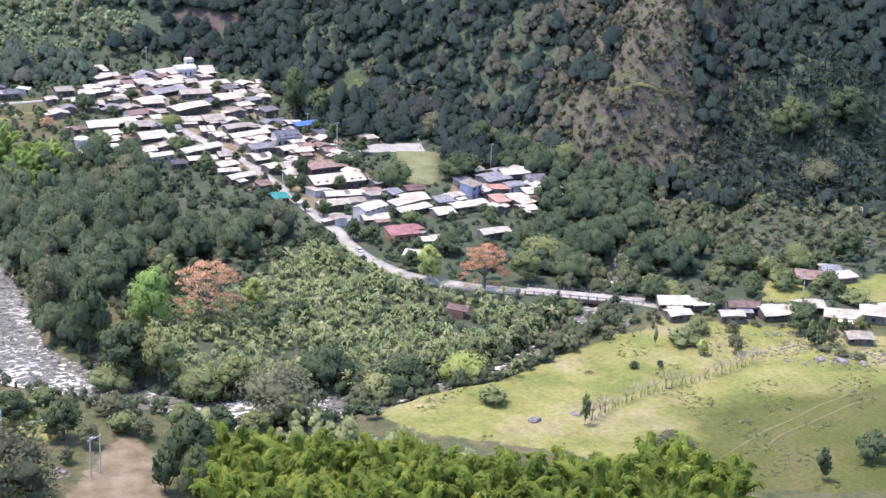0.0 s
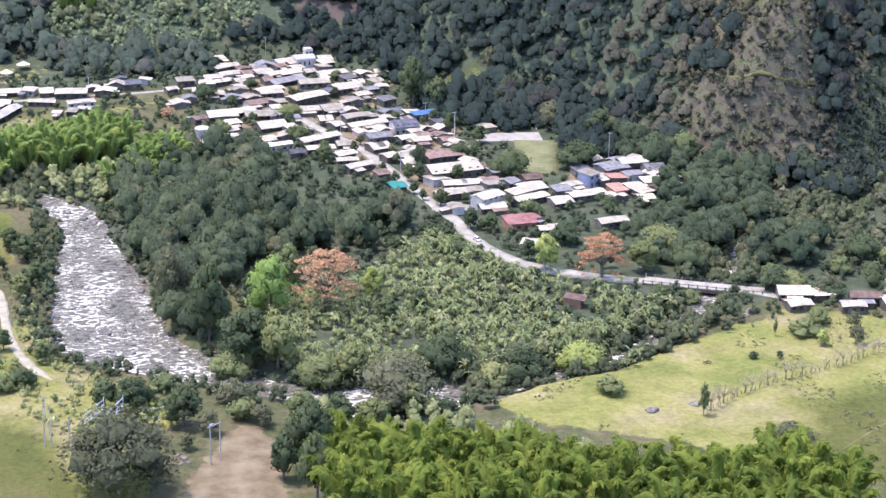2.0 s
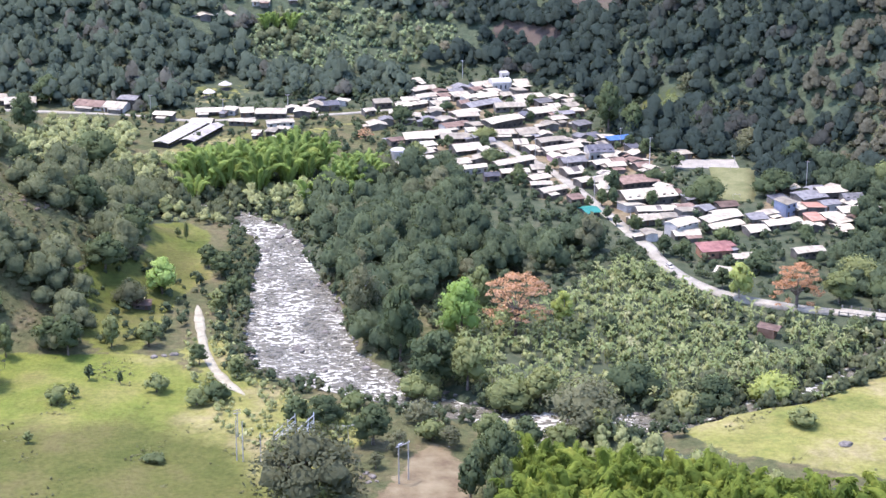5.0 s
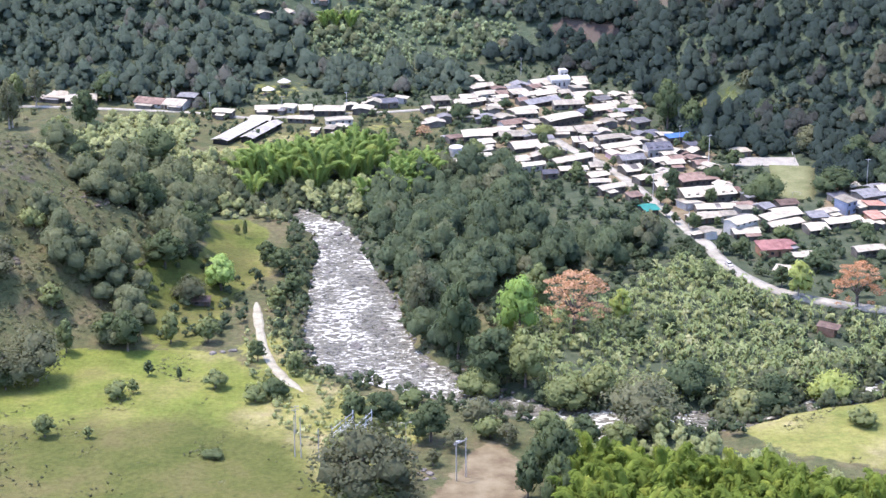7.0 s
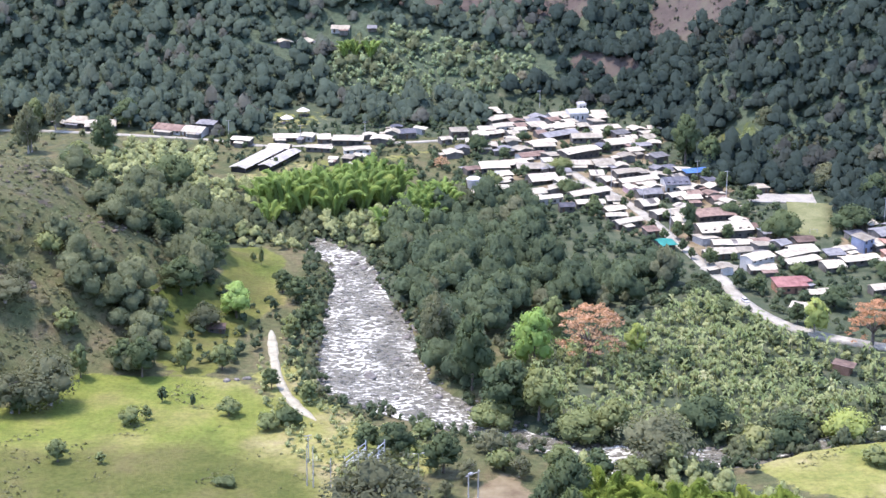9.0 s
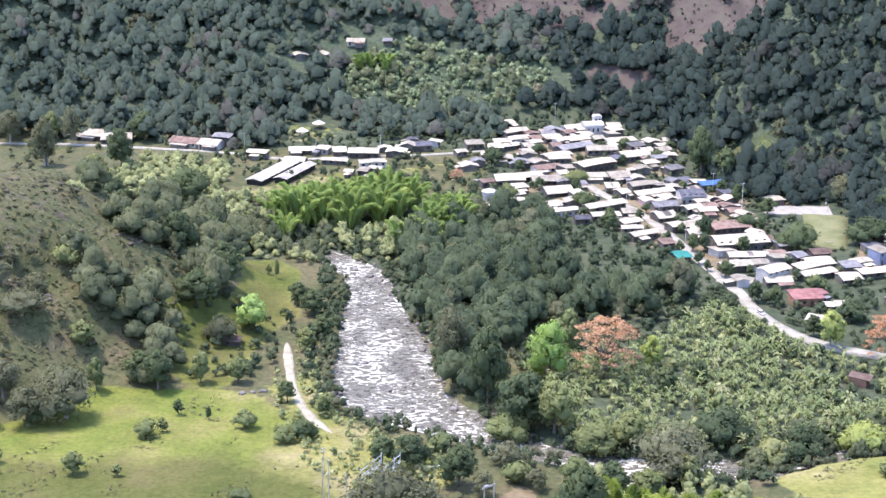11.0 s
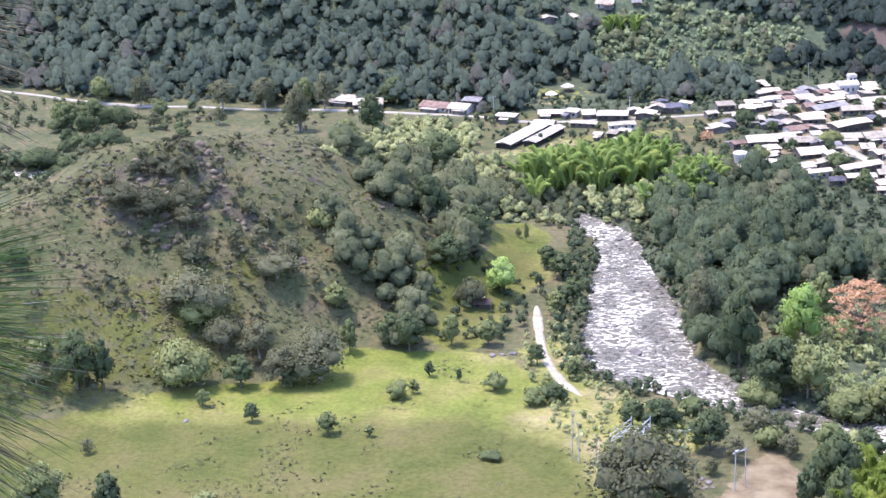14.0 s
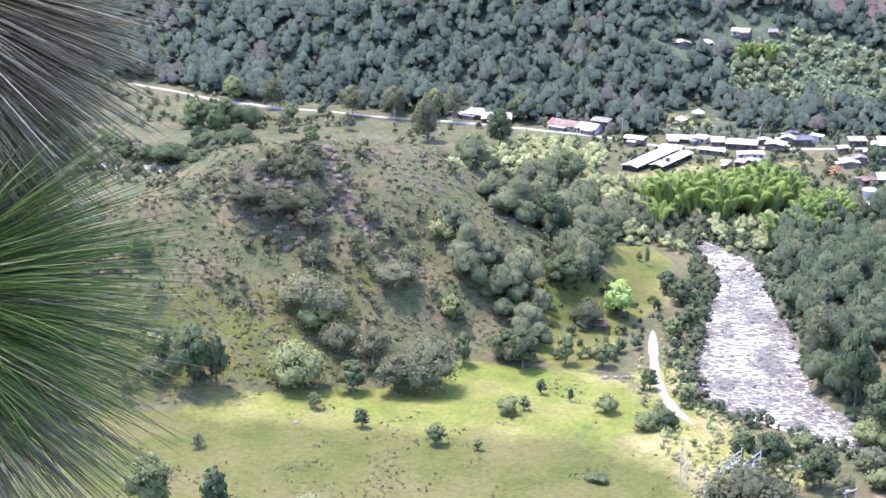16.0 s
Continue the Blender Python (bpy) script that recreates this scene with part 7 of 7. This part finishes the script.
t = empty("pylon", pose(4.4, 461.6, gz(4.4, 461.6), 0, 0, 45), "two-legged wooden power pylon with a top beam", "pylon")
for s in (-1.85, 1.85):
    bm = bmesh.new()
    add_tube(bm, [(s, 0, -0.8), (s, 0, 11.2)], [0.19, 0.14], 8)
    part("leg", bm, POLE_MAT, t)
bm = bmesh.new()
add_box(bm, 0, 0.2, 10.6, 5.2, 0.2, 0.24, 0.02)
beam = part("beam", bm, POLE_MAT, t)
for s in (-2.3, 0, 2.3):
    bm = bmesh.new()
    add_tube(bm, [(s, 0.2, 10.85), (s, 0.2, 11.4)], [0.09, 0.06], 8)
    part("insulator", bm, WHITE_WALL, beam)
bm = bmesh.new()
add_box(bm, -1.2, 0.1, 11.3, 1.3, 0.5, 0.1, 0.02)
part("cap_plate", bm, STEEL, t)

# ---------------------------------------------------------------- steel frames in the yard
def steel_frame(x, y, turn, w, h):
    """A raking frame of three sloping rails between posts, two frames deep."""
    t = empty("steel_frame", pose(x, y, gz(x, y), 0, 0, turn), "raking pale steel frame with sloping rails beside bushes", "steel frame", "yard frames")
    for back in (0, 1.6):
        for k in range(3 if back == 0 else 1):
            bm = bmesh.new()
            add_tube(bm, [(-w, back, 0.3 + k * 1.5), (0, back, h - 3.0 + k * 1.5)], [0.12, 0.12], 5)
            part("rail", bm, WHITE_STEEL, t)
        for u in (0, 0.35, 1):
            top = 3.3 + (h - 3.3) * (1 - u)
            bm = bmesh.new()
            add_tube(bm, [(-w * u, back + 0.02, -0.5), (-w * u, back + 0.02, top)], [0.11, 0.11], 5)
            part("post", bm, WHITE_STEEL, t)
    for k in range(6):
        u = (k + 0.5) / 6
        bm = bmesh.new()
        add_box(bm, -w * u, 0.8, 0.34 + (h - 3.3) * (1 - u), 0.14, 1.6, 0.12, 0.01)
        part("rung", bm, WHITE_STEEL, t)


steel_frame(-25.6, 488.2, 4, 6.0, 8.2)
steel_frame(-20.4, 489.6, 4, 4.6, 7.6)
# ---------------------------------------------------------------- road bridge
bx0, by0, bx1, by1 = 152.0, 589.0, 189.5, 573.5
bl, bt = math.hypot(bx1 - bx0, by1 - by0), math.degrees(math.atan2(by1 - by0, bx1 - bx0))
t = empty("bridge", pose((bx0 + bx1) / 2, (by0 + by1) / 2, 0.55, 0, 0, bt), "concrete road bridge with railing posts over the creek", "bridge")
bm = bmesh.new()
add_box(bm, 0, 0, -0.15, bl, 6.8, 0.4, 0.03)
part("deck", bm, ROAD_MAT, t)
for s in (-1, 1):
    bm = bmesh.new()
    add_box(bm, 0, s * 2.7, -1.35, bl - 1, 0.5, 1.2, 0.03)
    part("girder", bm, RUST, t, "brown girder")
    bm = bmesh.new()
    add_box(bm, 0, s * 3.25, 0.95, bl, 0.16, 0.16, 0.02)
    part("handrail", bm, CONCRETE, t)
    for k in range(14):
        bm = bmesh.new()
        add_box(bm, (k / 13 - 0.5) * (bl - 0.5), s * 3.25, 0.25, 0.4, 0.34, 1.1, 0.03)
        part("rail_post", bm, GREY_SHEET, t)
    bm = bmesh.new()
    add_box(bm, s * (bl / 2 - 1.0), 0, -4.5, 2.2, 6.4, 4.4, 0.1)
    part("abutment", bm, CONCRETE, t)

# ---------------------------------------------------------------- parked car
t = empty("car", pose(101.9, 636.6, gz(101.9, 636.6) + 0.12, 0, 0, -72), "small white hatchback parked at the roadside", "car")
GLASS = paint("car_glass", (0.02, 0.025, 0.03), (0.03, 0.035, 0.04), rough=0.08)
TYRE = paint("tyre", (0.015, 0.015, 0.015), (0.03, 0.03, 0.03), rough=0.9)
bm = bmesh.new()
prof = [(-2.0, 0.35), (2.0, 0.35), (2.02, 0.75), (1.2, 0.92), (-1.85, 0.98), (-2.02, 0.7)]
ends = [[bm.verts.new((a, s * 0.83, b)) for a, b in prof] for s in (-1, 1)]
bm.faces.new(ends[0])
bm.faces.new(ends[1][::-1])
for k in range(6):
    bm.faces.new((ends[0][k], ends[1][k], ends[1][(k + 1) % 6], ends[0][(k + 1) % 6]))
part("body", rounded(bm), WHITE_WALL, t)
bm = bmesh.new()
add_box(bm, -0.4, 0, 0.95, 2.5, 1.5, 0.45, 0.16)
part("glasshouse", bm, GLASS, t)
bm = bmesh.new()
add_box(bm, -0.45, 0, 1.4, 2.0, 1.36, 0.08, 0.03)
part("roof", bm, WHITE_WALL, t)
for a in (-1.25, 1.3):
    for s in (-1, 1):
        bm = bmesh.new()
        bmesh.ops.create_cone(bm, segments=14, radius1=0.31, radius2=0.31, depth=0.2, cap_ends=True, matrix=Matrix.Translation((a, s * 0.78, 0.31)) @ Matrix.Rotation(radians(90), 4, "X"))
        part("wheel", bm, TYRE, t)

# ---------------------------------------------------------------- stones
def stone_mesh(seed):
    r = np.random.RandomState(seed)
    bm = bmesh.new()
    bmesh.ops.create_icosphere(bm, subdivisions=3, radius=1.0)
    o = Vector(r.uniform(0, 50, 3))
    for v in bm.verts:
        v.co *= 1 + 0.3 * noise.noise(v.co * 1.1 + o) + 0.12 * noise.noise(v.co * 2.7 + o)
        v.co.z *= 0.55
    me = bpy.data.meshes.new("stone")
    bm.to_mesh(me)
    bm.free()
    me.materials.append(STONE)
    return me


STONES = [stone_mesh(k) for k in range(5)]
SR = np.random.RandomState(90)


def stone(x, y, size, label, z=None):
    ob = new("stone", STONES[SR.randint(5)])
    ob.matrix_world = pose(x, y, (gz(x, y) if z is None else z) + size * 0.1, 0, 0, SR.uniform(0, 360)) @ Matrix.Diagonal((size, size * SR.uniform(0.6, 0.9), size * SR.uniform(0.7, 1), 1))
    tagged(ob, label, "stone", "loose stones")


for q in ((-28, 566, 2.6), (-17.5, 603, 2.0), (-15, 612, 1.5), (-24, 628, 1.3), (-41, 640, 1.2), (-30, 655, 1.4), (-44, 668, 1.3), (-36, 679, 1.6), (-40, 684, 1.8), (-31, 690, 1.5), (-46, 692, 1.6), (-20, 582, 1.3), (-36, 590, 1.2), (-19, 548, 1.2), (-6, 549, 1.6), (4, 538, 1.5), (66, 497, 1.6), (80, 496, 1.4), (58, 500, 1.3)):
    stone(*q, "grey boulder among the white rapids", z=WATER_Z)
for q in ((128.3, 481, 2.0), (141.8, 484.6, 1.6), (-73, 557, 1.4), (-70, 558, 1.2), (-67, 559, 1.5), (-157.5, 498.7, 1.0), (236, 514, 2.2), (230, 517, 1.8), (242, 512, 1.8), (180, 556, 2.0), (177, 553, 1.4), (199, 545, 1.3), (163, 563, 2.0)):
    stone(*q, "pale weathered boulder lying in the grass")

for q in ((-5.8, 466.7, 1.0), (-4.0, 464.4, 1.3), (-5.0, 461.1, 0.9), (-7.1, 464.0, 0.8), (-2.9, 461.6, 0.7), (-32.9, 497.3, 0.6), (-8.1, 474.7, 0.8)):
    stone(*q, "pale rubble stone at the yard's edge")


def many_stones(name, xs, ys, rad, label, drop=0.0, mat=STONE):
    """Uncounted stones in one object."""
    bm = bmesh.new()
    bmesh.ops.create_icosphere(bm, subdivisions=1, radius=1.0)
    v0 = np.array([v.co for v in bm.verts])
    f0 = np.array([[v.index for v in f.verts] for f in bm.faces])
    bm.free()
    V, F = [], []
    zs = ground_z(xs, ys) - drop
    for k, (x, y, z) in enumerate(zip(xs, ys, zs)):
        s = SR.uniform(*rad)
        v = v0 * (1 + SR.uniform(-0.25, 0.25, (len(v0), 1))) * [s, s * SR.uniform(0.6, 1), s * 0.6]
        V.append(v + [x, y, z + 0.15 * s])
        F.append(f0 + k * len(v0))
    tagged(new(name, np_mesh(name, np.concatenate(V), np.concatenate(F), [mat])), label, "stones", kind="stuff")


xs, ys = scatter(lambda x, y: (np.abs(along(RIVER, x, y)[0] - along(RIVER, x, y)[1] - 1.0) < 2.6) & (y > 480), -420, 120, 480, 780, 2.6, SR)
many_stones("river_stones", xs, ys, (0.5, 1.3), "grey boulders along the river's edge")
xs, ys = scatter(lambda x, y: (ridge(SPUR, x, y, 0.66) > 20) & (waves(x, y, 26, 44) > 0.6), -330, -100, 470, 690, 3.2, SR)
many_stones("hill_rocks", xs, ys, (0.4, 1.3), "rough rocks breaking through the hill's turf", 0.25, HILL_ROCK)

xs, ys = scatter(lambda x, y: (inside(OUTCROP, x, y) & (waves(x, y, 9, 40) > 0.1)) | ((along(GULLIES[0], x, y)[0] < 5) & (x < -140) & (waves(x, y, 8, 41) > 0)), -230, -130, 560, 620, 2.3, SR)
many_stones("outcrop_rocks", xs, ys, (0.6, 2.1), "weathered brown rock outcrop on the hill's face", 0.3, HILL_ROCK)
xs, ys = scatter(lambda x, y: inside(RUBBLE, x, y) & (waves(x, y, 14, 47) > -0.1), 180, 300, 500, 580, 2.0, SR)
many_stones("field_rubble", xs, ys, (0.2, 0.8), "grey rubble strewn over the rough pasture", 0.05)
# ---------------------------------------------------------------- living fence in the pasture
def bare_tree_mesh(seed):
    """A pollarded tree: short trunk and a round bare crown of fine twigs."""
    r = np.random.RandomState(seed)
    bm = bmesh.new()
    add_tube(bm, [(0, 0, -0.4), (0.1, 0, 0.9), (0.0, 0.1, 1.8)], [0.17, 0.14, 0.11], 6)
    for k in range(15):
        a, up = 2.4 * k + r.uniform(-0.3, 0.3), r.uniform(0.05, 1.0)
        s = Vector((0.03, 0.05, r.uniform(1.2, 1.8)))
        out = 1.55 * math.sqrt(max(0.05, 1 - up * up)) + 0.25
        e = Vector((math.cos(a) * out, math.sin(a) * out, 2.4 + 2.3 * up))
        m = s.lerp(e, 0.5) + Vector((0, 0, 0.25))
        add_tube(bm, [s, m, e], [0.06, 0.04, 0.018], 3)
        for _ in range(4):
            f = m.lerp(e, r.uniform(0.1, 0.9))
            add_tube(bm, [f, f + Vector((r.normal() * 0.4, r.normal() * 0.4, r.uniform(0.2, 0.9)))], [0.026, 0.012], 3)
    me = bpy.data.meshes.new("branches")
    bm.to_mesh(me)
    bm.free()
    me.materials.append(TWIG)
    return me


BARE = [bare_tree_mesh(40 + k) for k in range(3)]
line = np.array(FENCE)
seg = np.hypot(*np.diff(line[:, :2], axis=0).T)
s = np.concatenate([[0], np.cumsum(seg)])
for k, u in enumerate(np.linspace(0, s[-1], 24)):
    x, y = np.interp(u, s, line[:, 0]) + SR.uniform(-0.5, 0.5), np.interp(u, s, line[:, 1]) + SR.uniform(-0.5, 0.5)
    ob = new("bare_tree", BARE[k % 3])
    h = SR.uniform(0.85, 1.7) if SR.uniform() < 0.75 else SR.uniform(0.5, 0.8)
    ob.matrix_world = pose(x, y, gz(x, y), 0, 0, SR.uniform(0, 360)) @ Matrix.Diagonal((h * 0.95, h * 0.95, h, 1))
    tagged(ob, "bare grey fence-line tree in the pasture", "tree", "living fence")
for k, u in enumerate(np.linspace(2, s[-1] - 2, 40)):
    x, y = np.interp(u, s, line[:, 0]), np.interp(u, s, line[:, 1])
    bm = bmesh.new()
    add_tube(bm, [(0, 0, -0.3), (0.03, 0, 1.4)], [0.09, 0.08], 6)
    ob = part("fence_post", bm, BARK, None)
    ob.matrix_world = pose(x, y, gz(x, y))
    tagged(ob, "rough dark wooden fence post", "fence post", "living fence posts")


# ---------------------------------------------------------------- tufts in the grass
def tuft_template(r):
    n = 9
    c = r.normal(size=(n, 3)) * [0.5, 0.5, 0.1] + [0, 0, 0.22]
    return leaf_quads(r, c, r.normal(size=(n, 3)) * 0.5 + [0, 0, 0.8], 0.8, 1.6)


TUFTS = [tuft_template(SR) for _ in range(5)]
xs, ys = scatter(lambda x, y: (inside(FIELD, x, y) | inside(PASTURE, x, y)) & (waves(x, y, 18, 61) + 0.5 * waves(x, y, 70, 62) + 0.9 * inside(RUBBLE, x, y) + 0.3 * (x > 180) > 0.72), -210, 290, 415, 570, 2.1, SR)
wood("grass_tufts", xs, ys, TUFTS, LEAF_GRASS, (0.35, 0.9), SR, "coarse tufts scattered in the grazed grass", "grass", sink=0.05, tint=(0.1, 0.8), tall=0.7)
xs, ys = scatter(lambda x, y: inside(FIELD, x, y) & (y < 505) & (waves(x, y, 16, 64) + 0.6 * waves(x, y, 60, 65) > 0.8 - 0.5 * smooth(485, 445, y)), -210, 0, 415, 510, 2.8, SR)
wood("dark_tussocks", xs, ys, BUSH_KINDS, LEAF_SCRUB, (0.35, 0.85), SR, "small dark tussocks dotting the lower field", "grass", sink=0.08, tint=(0, 0.6), tall=0.6)
xs, ys = scatter(lambda x, y: (ridge(SPUR, x, y, 0.66) > 2) & ~inside(FIELD, x, y), -330, -100, 470, 690, 3.0, SR)
wood("hill_grass", xs, ys, TUFTS, LEAF_GRASS, (0.7, 1.7), SR, "tussocks of dry hill grass", "grass", sink=0.12, tall=0.6)
xs, ys = scatter(lambda x, y: (along(CRAG, x, y)[0] < 60) & (y > foot_of(x) + 2) & (x > 150), 150, 330, 690, 900, 3.0, SR)
wood("crag_grass", xs, ys, TUFTS, LEAF_GRASS, (0.6, 1.4), SR, "tussocks of dry grass on the steep slope", "grass", sink=0.1)


# ---------------------------------------------------------------- greenery between the houses
def gap_mask(x, y):
    d = np.full(np.shape(x), 1e9)
    for hx, hy, hr in HX:
        d = np.minimum(d, np.hypot(x - hx, y - hy))
    return (d > 5.2) & (d < 34) & clear_of(x, y) & ~inside(SOCCER, x, y) & ~inside(BANK_WOOD, x, y) & (y < foot_of(x) + 4) & ~((x > 118) & (x < 154) & (y > 758) & (y < 782)) & (y > 540) & ~inside(PASTURE, x, y)


xs, ys = scatter(gap_mask, -120, 300, 540, 940, 6.2, SR)
wood("village_greenery", xs, ys, ROUND_KINDS, LEAF_WOOD, (1.2, 3.4), SR, "bushes and small trees between the houses", "bushes", tint=(0, 0.9))
# ---------------------------------------------------------------- pine beside the lookout
NEEDLE, nt, p = blank("pine_needles")
geo = nt.nodes.new("ShaderNodeNewGeometry")
c = ramp(nt, geo.outputs["Random Per Island"], [(0.0, (0.045, 0.085, 0.018)), (0.6, (0.095, 0.155, 0.03)), (0.9, (0.16, 0.2, 0.05)), (1.0, (0.42, 0.42, 0.16))])
nt.links.new(c, p.inputs["Base Color"])
p.inputs["Roughness"].default_value, p.inputs["Specular IOR Level"].default_value = 0.5, 0.2
OLD_NEEDLE, nt, p = blank("old_pine_needles")
geo = nt.nodes.new("ShaderNodeNewGeometry")
c = ramp(nt, geo.outputs["Random Per Island"], [(0.0, (0.08, 0.07, 0.042)), (0.6, (0.172, 0.152, 0.093)), (0.9, (0.28, 0.25, 0.16)), (1.0, (0.46, 0.42, 0.295))])
nt.links.new(c, p.inputs["Base Color"])
p.inputs["Roughness"].default_value, p.inputs["Specular IOR Level"].default_value = 0.7, 0.08


def needle_mesh(seed, axis_dir, count, length, low, high, mat, sag, stem):
    """Long arching needles round a shoot that points along axis_dir."""
    r = np.random.RandomState(seed)
    ax = np.array(Vector(axis_dir).normalized())
    V, F = [], []
    for k in range(count):
        along_stem = r.uniform(-stem, stem)
        d = unit(ax * r.uniform(low, high) + r.normal(size=3) * 0.62)
        ln = length * r.uniform(0.7, 1.1)
        root = ax * along_stem
        side = unit(np.cross(d, r.normal(size=3))) * 0.0013
        other = unit(np.cross(d, side)) * 0.0013
        pts = [root + d * ln * u + np.array([0, 0, -sag * ln * u * u]) for u in (0.02, 0.35, 0.7, 1.0)]
        base = len(V) * 1
        ring = []
        for q, w in zip(pts, (1.0, 0.95, 0.8, 0.25)):
            ring.append([q + side * w, q - side * 0.5 * w + other * 0.87 * w, q - side * 0.5 * w - other * 0.87 * w])
        o = 12 * k
        V.extend(np.concatenate(ring))
        for i in range(3):
            for j in range(3):
                F.append([o + 3 * i + j, o + 3 * i + (j + 1) % 3, o + 3 * i + 3 + (j + 1) % 3, o + 3 * i + 3 + j])
    return np_mesh("needles", np.array(V), np.array(F), [mat])


def off_lookout(left, down, dist):
    """A point seen from the lookout at so many degrees left and down."""
    a, b = radians(left), radians(down)
    return Vector(EYE) + Vector((-math.sin(a) * math.cos(b), math.cos(a) * math.cos(b), -math.sin(b))) * dist


px, py = -3.4, 2.2
pine = empty("pine_tree", pose(px, py, gz(px, py)), "long-needled pine beside the lookout", "tree")
inv = pine.matrix_world.inverted()
low_tip, high_tip = inv @ off_lookout(30.2, 18.3, 2.6), inv @ off_lookout(30.4, 8.5, 2.6)
bm = bmesh.new()
add_tube(bm, [(0, 0, -0.6), (0.05, 0, 1.5), (0, 0.05, 4), (0.1, 0, 8)], [0.2, 0.16, 0.13, 0.04], 10)
part("trunk", bm, BARK, pine)
for tip, seed, mat, sag, count, z0, way in ((low_tip, 3, NEEDLE, 0.12, 1500, 0.7, (0.8, 0.3, 0.25)), (high_tip, 5, OLD_NEEDLE, 0.12, 2600, 1.5, (0.95, 0.3, -0.35))):
    bm = bmesh.new()
    s = Vector((0, 0, max(z0, tip.z - 0.25)))
    add_tube(bm, [s, s.lerp(tip, 0.5) + Vector((0, 0, -0.05)), tip], [0.035, 0.025, 0.012], 6)
    branch = part("branch", bm, BARK, pine)
    d = (tip - s).normalized()
    ob = mesh_part("needle_tuft", needle_mesh(seed, Vector(way), count, 0.37, 0.25, 1.2, mat, sag, 0.07), branch)
    ob.location = tip
    ob = mesh_part("needle_tuft", needle_mesh(seed + 1, Vector((0.6, 0.1, -0.75)), count * 3 // 4, 0.38, 0.3, 1.2, OLD_NEEDLE, sag, 0.05), branch)
    ob.location = tip + Vector((-0.03, 0.06, -0.04))
SPRAY = needle_mesh(9, Vector((0, 0, 1)), 45, 0.33, 0.1, 1.0, NEEDLE, 0.4, 0.07)
PR = np.random.RandomState(8)
for k in range(14):
    a, z = radians(120 + 11 * k), 1.6 + 0.42 * k
    reach = 1.7 - 0.16 * abs(z - 3.5)
    tip = Vector((math.cos(a) * reach, math.sin(a) * reach, z + 0.35))
    bm = bmesh.new()
    add_tube(bm, [(0, 0, z), tip * 0.5 + Vector((0, 0, z * 0.5 + 0.02)), tip], [0.035, 0.025, 0.012], 6)
    branch = part("branch", bm, BARK, pine)
    for q in (1.0, 0.75):
        ob = mesh_part("needle_tuft", SPRAY, branch)
        ob.location = Vector((0, 0, z)).lerp(tip, q)
        ob.rotation_euler = (PR.uniform(-0.5, 0.5), radians(60), a)
